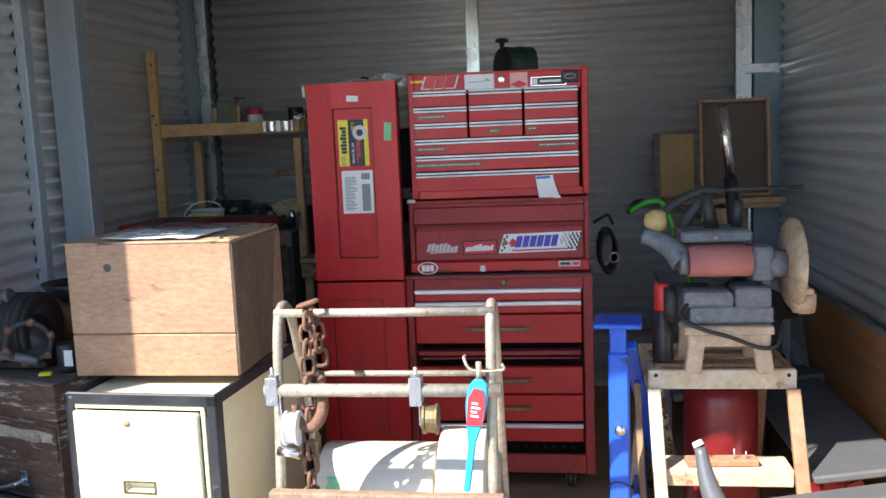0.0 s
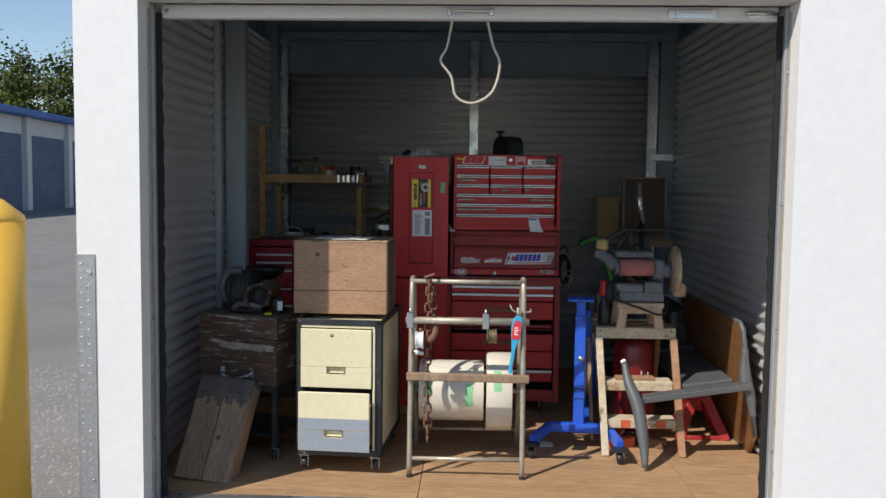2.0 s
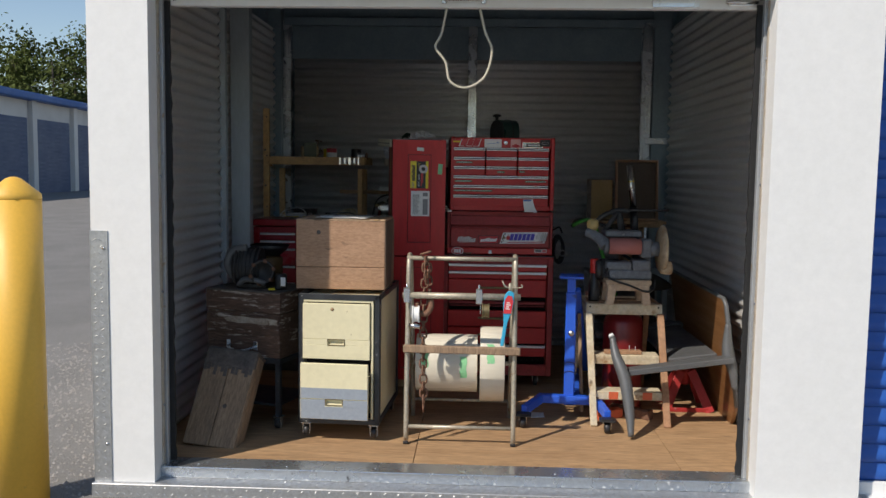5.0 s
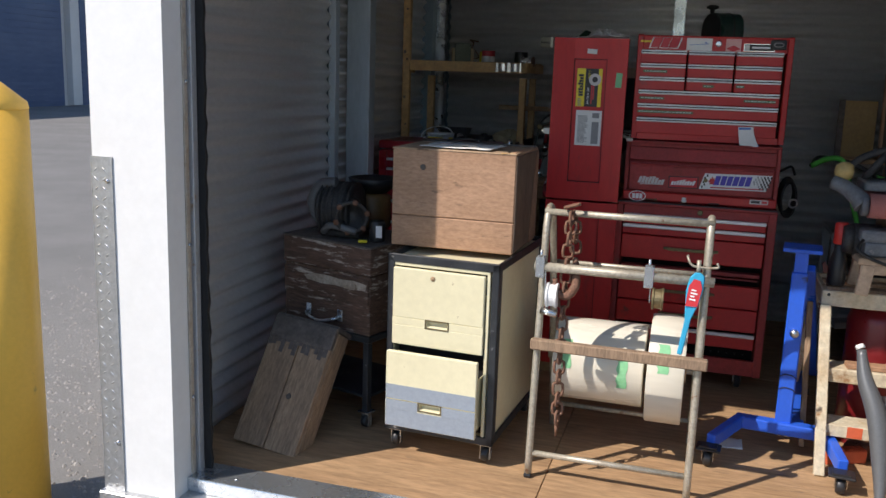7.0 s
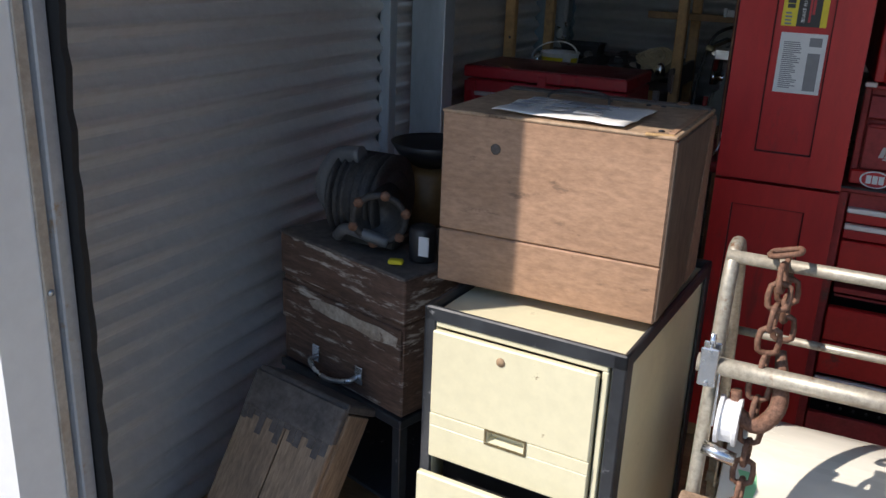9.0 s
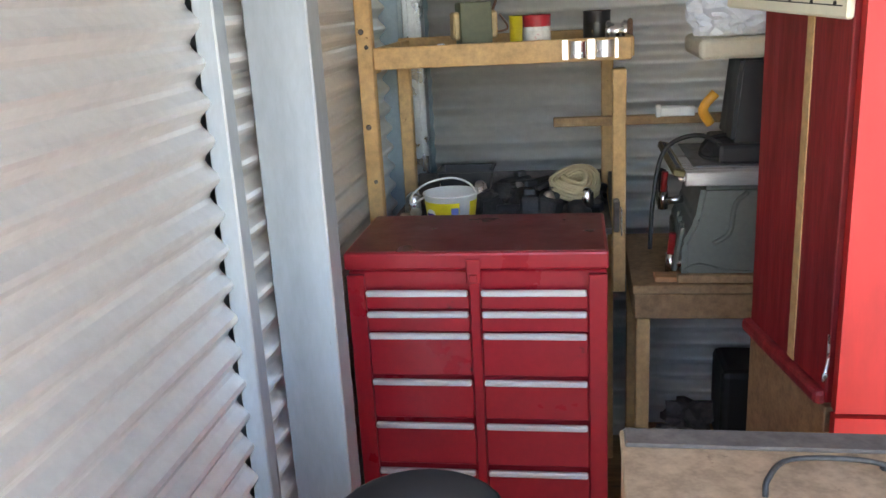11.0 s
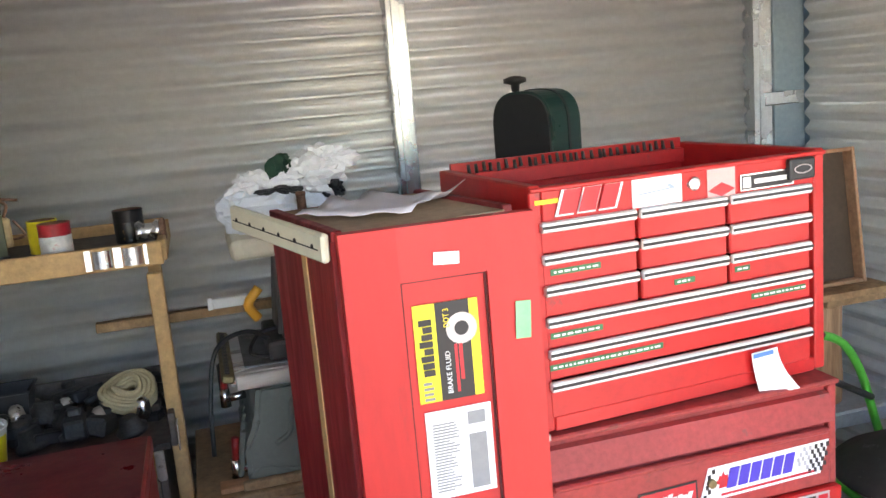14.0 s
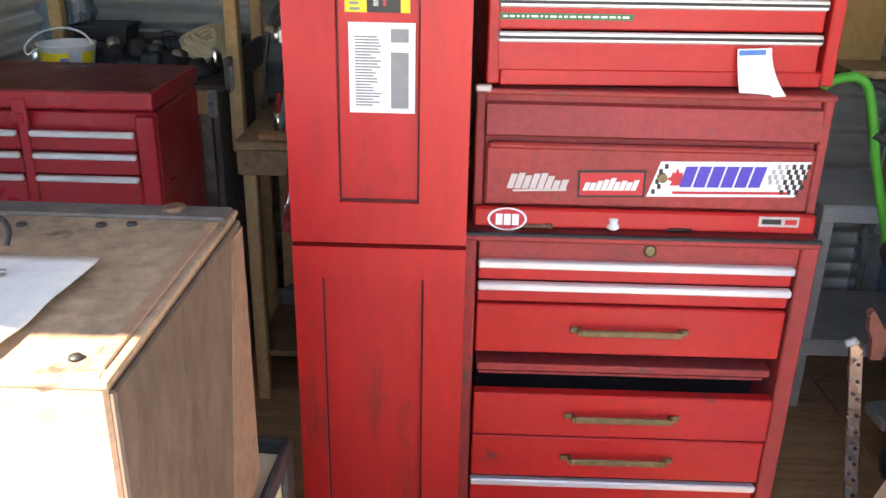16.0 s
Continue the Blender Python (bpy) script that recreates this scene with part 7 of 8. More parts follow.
# ---- red machinist chest in the corner ----
def corner_chest():
    t = thing("tool_chest", pose(-0.023, -0.052, 0.42), "red steel tool chest with ten shallow drawers and a hinged lid", "tool chest")
    x0, x1, y0, y1 = -1.622, -1.043, 3.335, 3.665
    cx, w = (x0 + x1) / 2, x1 - x0
    z = lambda v: v - 0.45
    m = mat("dark_red_chest_paint", (0.36, 0.015, 0.025), 0.35, second=(0.29, 0.012, 0.02), scale=5, grain_amt=0.1, wear=(0.10, 0.02, 0.02), wear_amt=0.08)
    panels(t, m, ("body", (cx, (y0 + y1) / 2 + 0.01, z(0.755)), (w, y1 - y0 - 0.02, 0.61), {"bev": 0.004}), ("stile", (x0 + 0.02, y0 + 0.006, z(0.755)), (0.04, 0.016, 0.6), {"bev": 0.002}), ("stile", (x1 - 0.02, y0 + 0.006, z(0.755)), (0.04, 0.016, 0.6), {"bev": 0.002}), ("stile", (cx, y0 + 0.006, z(0.755)), (0.022, 0.016, 0.6), {"bev": 0.002}))
    l = part("lid", B(((cx, (y0 + y1) / 2, z(1.088)), (w + 0.006, y1 - y0 + 0.01, 0.04), {"bev": 0.006, "seg": 2})), m, t)
    part("lid_top", B(((cx, (y0 + y1) / 2, z(1.1085)), (w - 0.01, y1 - y0 - 0.006, 0.003))), mat("oily_lid", (0.17, 0.016, 0.02), 0.35, second=(0.10, 0.02, 0.02), scale=9, grain_amt=0.2), l, "grimy dark red lid top")
    part("hasp", B(((cx, y0 - 0.007, z(1.065)), (0.032, 0.006, 0.055), {"bev": 0.002}), ((cx, y0 - 0.012, z(1.05)), (0.018, 0.006, 0.02), {"bev": 0.002})), m, l, "hasp catch")
    rows = [(1.012, 0.036), (0.962, 0.04), (0.910, 0.096), (0.796, 0.09), (0.686, 0.1), (0.565, 0.1)]
    for zt, h in rows:
        for a, b in ((x0 + 0.042, cx - 0.013), (cx + 0.013, x1 - 0.042)):
            d = part("drawer", B((((a + b) / 2, y0 + 0.006, z(zt - h / 2)), (b - a, 0.02, h), {"bev": 0.003})), m, t)
            part("drawer_pull", B((((a + b) / 2, y0 - 0.008, z(zt + 0.003)), (b - a - 0.004, 0.014, 0.014), {"bev": 0.003})), M_PULL, d, "aluminium strip pull")
    return t


corner_chest()
solid("chest_plinth", B(((-1.355, 3.45, (FZ + 0.42) / 2), (0.56, 0.32, 0.42 - FZ), {"bev": 0.006})), M_STAIN, "dark wooden box that carries the red chest", "box")


# ---- workbench with table saw ----
def workbench():
    t = thing("workbench", pose(0, 0, FZ), "worn plywood workbench with pine legs", "workbench")
    z = lambda v: v - FZ - (0.015 if v > 0.6 else 0.0)
    x0, x1, y0, y1 = -0.99, -0.12, 3.64, 4.15
    part("top", B((((x0 + x1) / 2, (y0 + y1) / 2, z(0.880)), (x1 - x0, y1 - y0, 0.022), {"bev": 0.003})), M_BENCH, t)
    part("front_rail", B((((x0 + x1) / 2, y0 + 0.012, z(0.834)), (x1 - x0 - 0.01, 0.022, 0.068), {"bev": 0.003})), M_BENCH, t)
    part("end_rail", B(((x0 + 0.014, (y0 + y1) / 2, z(0.834)), (0.022, y1 - y0 - 0.05, 0.068), {"bev": 0.003})), M_BENCH, t)
    for x in (x0 + 0.03, x1 - 0.03):
        for y in (y0 + 0.045, y1 - 0.03):
            part("leg", B(((x, y, z(0.463)), (0.036, 0.036, 0.776), {"bev": 0.003})), M_PINE, t)
    part("lower_shelf", B((((x0 + x1) / 2, (y0 + y1) / 2 + 0.02, z(0.22)), (x1 - x0 - 0.02, y1 - y0 - 0.06, 0.018), {"bev": 0.002})), M_BENCH, t)


workbench()
M_BARE2 = mat("orange_softwood", (0.50, 0.24, 0.11), 0.7, grain_amt=0.25, bump=0.1)
M_SAWGREY = mat("grey_green_plastic", (0.15, 0.16, 0.135), 0.5, second=(0.12, 0.13, 0.11), scale=5, grain_amt=0.12, bump=0.05)


def table_saw():
    t = thing("table_saw", pose(-0.617, 3.85, 0.876), "grey bench table saw with an aluminium table and dark blade guard", "table saw")
    bm = bmesh.new()
    plate(bm, [(-0.245, 0.0), (0.29, 0.0), (0.29, 0.25), (-0.20, 0.25), (-0.215, 0.16), (-0.245, 0.1)], -0.17, 0.17)
    bmesh.ops.bevel(bm, geom=bm.edges[:], offset=0.012, segments=2, affect="EDGES")
    part("body", bm, M_SAWGREY, t)
    bm = bmesh.new()
    tube(bm, smooth_path([(-0.24, -0.172, 0.03), (-0.2, -0.172, 0.045), (-0.1, -0.172, 0.025), (0.1, -0.172, 0.035), (0.25, -0.172, 0.03)], 5), 0.004, 6)
    tube(bm, smooth_path([(-0.17, -0.172, 0.1), (-0.13, -0.172, 0.13), (-0.12, -0.172, 0.2), (-0.09, -0.172, 0.235)], 5), 0.007, 6)
    part("moulding", bm, M_SAWGREY, t)
    for i in range(5):
        part("vent_rib", B(((-0.252 + 0.004 * i, -0.13 + 0.058 * i, 0.075), (0.014, 0.018, 0.12), {"bev": 0.004, "rot": (0, 10, 0)})), M_SAWGREY, t, "raised rib of the end casing")
    part("base_rail", B(((0.02, -0.185, 0.012), (0.56, 0.02, 0.022), {"bev": 0.003})), M_BENCH, t, "wooden rail under the saw")
    part("base_rail", B(((-0.27, -0.16, 0.008), (0.09, 0.05, 0.014), {"bev": 0.002})), M_BARE2, t, "orange wooden block")
    part("table_top", B(((0.02, 0.02, 0.278), (0.56, 0.39, 0.03), {"bev": 0.003}), ((0.02, -0.18, 0.272), (0.53, 0.02, 0.036), {"bev": 0.003})), M_ALU, t, "aluminium saw table")
    part("table_surface", B(((0.03, 0.03, 0.2945), (0.5, 0.34, 0.003))), M_CAST, t, "grey table surface")
    f = part("rule_fence", B(((-0.262, 0.0, 0.292), (0.03, 0.42, 0.02), {"bev": 0.004, "rot": (0, 12, 0)})), M_BRASS, t, "brown edge rail with a printed scale")
    bm = bmesh.new()
    for i in range(30):
        box(bm, (-0.262, -0.19 + i * 0.013, 0.303), (0.012, 0.002, 0.002), rot=(0, 12, 0))
    part("scale_marks", bm, M_STKBLK, f)
    bm = bmesh.new()
    spin(bm, [(0.0, -0.178), (0.1, -0.178), (0.1, -0.172)], (0.1, 0, 0.245), "Y", 24)
    bmesh.ops.bisect_plane(bm, geom=bm.verts[:] + bm.edges[:] + bm.faces[:], plane_co=(0, 0, 0.256), plane_no=(0, 0, 1), clear_outer=True)
    part("guard", bm, mat("brown_smoked_guard", (0.05, 0.025, 0.018), 0.15, spec=0.8), t, "smoked brown guard")
    for x, y, zz in ((-0.27, -0.12, 0.03), (-0.275, 0.05, 0.16)):
        bm = bmesh.new()
        rod(bm, (x, y, zz), (x + 0.05, y - 0.02, zz + 0.012), 0.011, seg=10)
        rod(bm, (x, y, zz - 0.02), (x, y, zz + 0.03), 0.014, seg=10)
        c = part("clamp", bm, M_CHROME, t, "bright toggle clamp")
        bm = bmesh.new()
        rod(bm, (x, y, zz + 0.03), (x + 0.005, y, zz + 0.085), 0.009, seg=10)
        part("grip", bm, mat("red_grip_%d" % int(zz * 100), (0.40, 0.02, 0.02), 0.4), c, "red plastic grip")
    bm = bmesh.new()
    spin(bm, [(0.02, -0.01), (0.05, -0.012), (0.056, 0.0), (0.05, 0.012), (0.02, 0.01)], (-0.275, 0.1, 0.19), "X", 20)
    part("handwheel", bm, M_BLACKP, t, "black handwheel")
    bm = bmesh.new()
    tube(bm, smooth_path([(0.0, -0.09, 0.34), (-0.12, -0.1, 0.335), (-0.2, -0.05, 0.36), (-0.28, -0.03, 0.32), (-0.31, -0.05, 0.2), (-0.32, -0.08, 0.06)], 6), 0.006, 8)
    tube(bm, smooth_path([(-0.1, -0.08, 0.33), (-0.15, -0.12, 0.31), (-0.2, -0.11, 0.32), (-0.17, -0.05, 0.35), (-0.1, -0.04, 0.36)], 6), 0.005, 8)
    part("power_cord", bm, M_CABLE, t, "black power cord")


table_saw()


def router_stand():
    t = thing("tool_pedestal", pose(-0.545, 3.83, 1.1735), "black tapered machine pedestal with a cream board on top", "pedestal")
    part("foot", B(((0, 0, 0.025), (0.46, 0.24, 0.05), {"bev": 0.01, "seg": 2})), M_BLACKP, t)
    bm = bmesh.new()
    lo = [(-0.2, -0.1), (0.2, -0.1), (0.2, 0.1), (-0.2, 0.1)]
    a = [bm.verts.new((x, y, 0.05)) for x, y in lo]
    b = [bm.verts.new((x * 0.9, y * 0.9, 0.262)) for x, y in lo]
    bm.faces.new(a[::-1]), bm.faces.new(b)
    for i in range(4):
        bm.faces.new((a[i], a[(i + 1) % 4], b[(i + 1) % 4], b[i]))
    bmesh.ops.bevel(bm, geom=bm.edges[:], offset=0.01, segments=2, affect="EDGES")
    part("pedestal", bm, M_BLACKP, t)
    part("board", B(((-0.02, 0.0, 0.288), (0.54, 0.3, 0.05), {"bev": 0.015, "seg": 3})), mat("cream_board", (0.66, 0.60, 0.47), 0.5, grain_amt=0.08), t, "cream laminate board")
    part("fence", B(((-0.4, 0.2, 0.075), (0.5, 0.03, 0.026), {"bev": 0.002})), M_BENCH, t, "dark wooden strip")
    part("fence_block", B(((-0.30, 0.19, 0.098), (0.095, 0.03, 0.028), {"bev": 0.003}), ((-0.353, 0.19, 0.1), (0.014, 0.034, 0.034), {"bev": 0.002})), M_PAPER, t, "white plastic end block")
    bm = bmesh.new()
    tube(bm, smooth_path([(-0.24, -0.02, 0.09), (-0.26, -0.03, 0.13), (-0.23, -0.03, 0.17)], 4), 0.013, 8)
    part("lever", bm, plain("orange_lever", (0.75, 0.35, 0.04), 0.4), t, "orange lever")


router_stand()


def carrier_bag():
    t = thing("plastic_bag", pose(-0.655, 3.80, 1.4865), "white plastic carrier bag stuffed with dark cloth and a black liner", "bag")
    pale = mat("bluish_white_film", (0.70, 0.74, 0.80), 0.35, second=(0.80, 0.82, 0.84), scale=7, amount=0.9, grain_amt=0.08, bump=0.1)

    def folds(name, c, s, seed, amp, fine, material, label="", flat=0.0, sub=4):
        bm = bmesh.new()
        v0 = bmesh.ops.create_icosphere(bm, subdivisions=sub, radius=1.0)["verts"]
        off = Vector((seed * 3.1, seed * 1.7, seed * 0.9))
        for v in v0:
            d = v.co.normalized()
            k = 1 + amp * noise.noise(d * 1.4 + off) + fine * (0.5 - abs(noise.noise(d * 3.3 + off * 2))) + fine * 0.5 * (0.5 - abs(noise.noise(d * 8 + off)))
            p = d * k
            v.co = Vector((c[0] + p.x * s[0], c[1] + p.y * s[1], max(c[2] + p.z * s[2], flat)))
        return part(name, bm, material, t, label)
    folds("bag", (-0.055, 0, 0.05), (0.115, 0.085, 0.065), 2, 0.25, 0.3, pale, flat=0.001)
    folds("bag_lobe", (-0.095, -0.01, 0.1), (0.05, 0.045, 0.04), 4, 0.5, 0.5, M_POLY, "gathered white lobe of the bag")
    folds("bag_neck", (0.035, -0.02, 0.12), (0.062, 0.04, 0.04), 5, 0.8, 0.8, M_POLY, "gathered white bag neck")
    folds("bag_handle", (0.07, -0.01, 0.16), (0.045, 0.026, 0.025), 9, 1.0, 0.9, M_POLY, "torn white bag handle")
    folds("cloth", (-0.02, -0.01, 0.145), (0.03, 0.03, 0.036), 7, 0.8, 0.6, mat("dark_green_cloth", (0.012, 0.05, 0.03), 0.8), "dark green cloth", sub=3)
    folds("liner", (-0.045, -0.07, 0.098), (0.036, 0.014, 0.009), 8, 0.7, 0.8, M_BLACKP, "black bin liner")
    folds("liner", (0.085, -0.01, 0.085), (0.028, 0.03, 0.025), 11, 0.7, 0.8, M_BLACKP, "black bin liner")


carrier_bag()
bm = bmesh.new()
rod(bm, (0, 0, 0), (0, 0, 0.09), 0.011, seg=12)
rod(bm, (0, 0, 0.088), (0, 0, 0.096), 0.013, 0.011, seg=12)
solid("rusty_pin", bm, M_RUST, "short rusty steel pin standing on the cream board", "pin", at=pose(-0.655, 3.70, 1.4865))
# things under the workbench
bm = B(((0, 0, 0.13), (0.26, 0.2, 0.26), {"bev": 0.02, "seg": 2}))
bx = solid("battery_case", bm, M_BLACKP, "black plastic case with white spanner marks, under the workbench", "case", at=pose(-0.6, 3.9, 0.304))
part("print", B(((-0.02, -0.101, 0.16), (0.06, 0.002, 0.012), {"rot": (0, -40, 0)}), ((-0.02, -0.101, 0.075), (0.06, 0.002, 0.012), {"rot": (0, -40, 0)}), ((-0.02, -0.101, 0.12), (0.06, 0.002, 0.016)), ((-0.02, -0.101, 0.035), (0.06, 0.002, 0.016))), M_SILVER, bx)
for k, (x, y, r) in enumerate(((-0.86, 3.82, 0.05), (-0.8, 3.95, 0.06))):
    bm = bmesh.new()
    crumpled(bm, (0, 0, r * 0.8), (r * 1.4, r, r), 20 + k, 0.6, 3, 0.001)
    solid("rag", bm, M_STAIN, "dirty balled rag under the workbench", "rag", "balled cloths under the bench", at=pose(x, y, 0.305))

# ---- green band saw behind the red chests ----
M_DKGREEN = mat("dark_green_enamel", (0.012, 0.048, 0.040), 0.35, second=(0.01, 0.035, 0.03), scale=5, grain_amt=0.1, bump=0.02)


def band_saw():
    t = thing("band_saw", pose(0.05, 3.82, FZ), "dark green band saw with a rounded wheel housing and tension knob", "band saw")
    z = lambda v: v - FZ - 0.043

    def arch(w, zb, zt, y0, y1):
        r = w / 2
        q = lambda v: math.copysign(abs(v) ** 0.72, v)
        pts = [(-r, zb)] + [(r * q(math.cos(a)), zt - r + r * q(math.sin(a))) for a in [math.pi - math.pi * i / 20 for i in range(21)]] + [(r, zb)]
        bm = bmesh.new()
        plate(bm, pts, y0, y1)
        return bm
    o = arch(0.2, z(1.38), z(1.812), -0.12, 0.0)
    bmesh.ops.rotate(o, matrix=Matrix.Rotation(radians(-62), 3, "Z"), verts=o.verts[:])
    part("wheel_housing", o, M_DKGREEN, t)
    o = arch(0.206, z(1.39), z(1.815), -0.055, -0.047)
    bmesh.ops.rotate(o, matrix=Matrix.Rotation(radians(-62), 3, "Z"), verts=o.verts[:])
    part("housing_seam", o, M_BLACKP, t)
    o = arch(0.19, z(1.38), z(1.805), -0.126, -0.12)
    bmesh.ops.rotate(o, matrix=Matrix.Rotation(radians(-62), 3, "Z"), verts=o.verts[:])
    part("housing_back", o, M_BLACKP, t, "black open back")
    bm = bmesh.new()
    rod(bm, (-0.11, -0.04, z(1.5)), (-0.11, -0.04, z(1.83)), 0.005, seg=8)
    k = part("tension_rod", bm, M_IRON, t)
    bm = bmesh.new()
    spin(bm, [(0.01, z(1.812)), (0.012, z(1.83)), (0.03, z(1.835)), (0.03, z(1.846)), (0.012, z(1.852)), (0.0, z(1.853))], (-0.11, -0.04, 0), "Z", 16)
    part("knob", bm, M_BLACKP, k, "black plastic knob")
    part("column", B(((0.03, 0.06, z(0.76)), (0.1, 0.08, 1.25), {"bev": 0.01})), M_DKGREEN, t)
    part("base", B(((0.0, 0.05, 0.075), (0.34, 0.3, 0.15), {"bev": 0.01})), M_DKGREEN, t)


band_saw()

# ---- back right corner ----
def open_tray():
    t = thing("wooden_tray", pose(0.938, 3.84, 1.082, -7.5, 0, 0), "empty dark wooden drawer tray standing on its end", "drawer")
    w, h, d = 0.296, 0.425, 0.05
    part("bottom_panel", B(((0, 0.02, h / 2), (w - 0.01, 0.008, h - 0.01))), mat("dark_hardboard", (0.075, 0.048, 0.03), 0.6, second=(0.05, 0.032, 0.02), scale=4, grain_amt=0.2), t, "dark hardboard panel")
    for x in (-w / 2 + 0.006, w / 2 - 0.006):
        part("side", B(((x, 0, h / 2), (0.012, d, h), {"bev": 0.002})), M_BARE, t)
    for zz in (0.006, h - 0.006):
        part("end", B(((0, 0, zz), (w - 0.026, d, 0.012), {"bev": 0.002})), M_BARE, t)


open_tray()
bm = B(((0, 0, 0.13), (0.16, 0.018, 0.30), {"bev": 0.002}))
pn = solid("plywood_offcut", bm, mat("amber_panel", (0.30, 0.17, 0.04), 0.5, grain_amt=0.2), "amber wooden panel with a dark edge, leaning behind the drawer", "panel", at=pose(0.70, 3.93, 1.083, -4, 0, 0))
part("edge", B(((-0.085, 0, 0.13), (0.03, 0.02, 0.31), {"bev": 0.002})), M_STAIN, pn)
solid("shelf_board", B(((0.88, 3.87, 1.071), (0.5, 0.24, 0.022), {"bev": 0.002}), ((1.0, 3.86, 1.048), (0.22, 0.2, 0.022), {"bev": 0.002})), M_BENCH, "rough boards that carry the wooden drawer", "board")


def log_post():
    bm = bmesh.new()
    spin(bm, [(0.0, 0.721), (0.085, 0.721), (0.088, 0.78), (0.084, 0.9), (0.086, 1.03), (0.08, 1.037), (0.0, 1.037)], (0.91, 3.85, 0), "Z", 20)
    solid("log", bm, mat("split_log", (0.44, 0.27, 0.15), 0.8, second=(0.24, 0.13, 0.07), scale=16, amount=0.9, grain=60, grain_amt=0.35, stretch=(1.5, 1.5, 0.12), bump=0.2), "barked log section standing under the boards", "log")


log_post()
M_PALESTEEL = mat("pale_grey_steel_angle", (0.40, 0.43, 0.44), 0.5, 0.3, grain_amt=0.15, wear=(0.2, 0.14, 0.1), wear_amt=0.1)


def angle_rack():
    t = thing("steel_shelf", pose(0.66, 3.86, FZ), "pale grey slotted steel shelf with bolted corners", "shelf")
    for x in (-0.03, 0.47):
        for y in (-0.14, 0.2):
            part("upright", B(((x, y, 0.32), (0.035, 0.004, 0.64)), ((x - 0.016, y + 0.016, 0.32), (0.004, 0.035, 0.64))), M_PALESTEEL, t)
    for zz in (0.22, 0.635):
        part("shelf_panel", B(((0.22, 0.03, zz), (0.55, 0.36, 0.02), {"bev": 0.003}), ((0.22, -0.155, zz - 0.015), (0.55, 0.006, 0.045), {"bev": 0.002})), M_PALESTEEL, t)


angle_rack()


def umbrella_base():
    t = thing("umbrella_base", pose(0.866, 3.37, 0.675), "black domed umbrella base with a steel pole", "umbrella base")
    bm = bmesh.new()
    spin(bm, [(0.0, 0.0), (0.225, 0.0), (0.23, 0.012), (0.205, 0.036), (0.135, 0.074), (0.065, 0.1), (0.035, 0.116), (0.0, 0.116)], (0, 0, 0), "Z", 32)
    part("dome", bm, mat("black_dusty_dome", (0.028, 0.024, 0.02), 0.7, wear=(0.08, 0.08, 0.08), wear_amt=0.15), t)
    bm = bmesh.new()
    rod(bm, (0, 0, 0.11), (-0.03, 0.035, 0.515), 0.026, seg=18)
    part("sleeve", bm, M_BLACKP, t, "black tube sleeve")
    bm = bmesh.new()
    rod(bm, (-0.03, 0.035, 0.513), (-0.062, 0.035, 0.788), 0.021, seg=18)
    p = part("pole", bm, M_CHROME, t, "bright chrome pole")
    bm = bmesh.new()
    rod(bm, (-0.0495, 0.035, 0.68), (-0.0502, 0.035, 0.686), 0.0222, seg=16)
    part("rubber_band", bm, M_STKYEL, p, "yellow rubber band")


umbrella_base()
bm = bmesh.new()
spin(bm, [(0.0, FZ), (0.115, FZ), (0.12, 0.1), (0.12, 0.3), (0.123, 0.31), (0.12, 0.32), (0.12, 0.645), (0.11, 0.67), (0.0, 0.6745)], (0.866, 3.37, 0), "Z", 24)
solid("drum", bm, M_BLKPAINT, "black steel drum that carries the umbrella base", "drum")


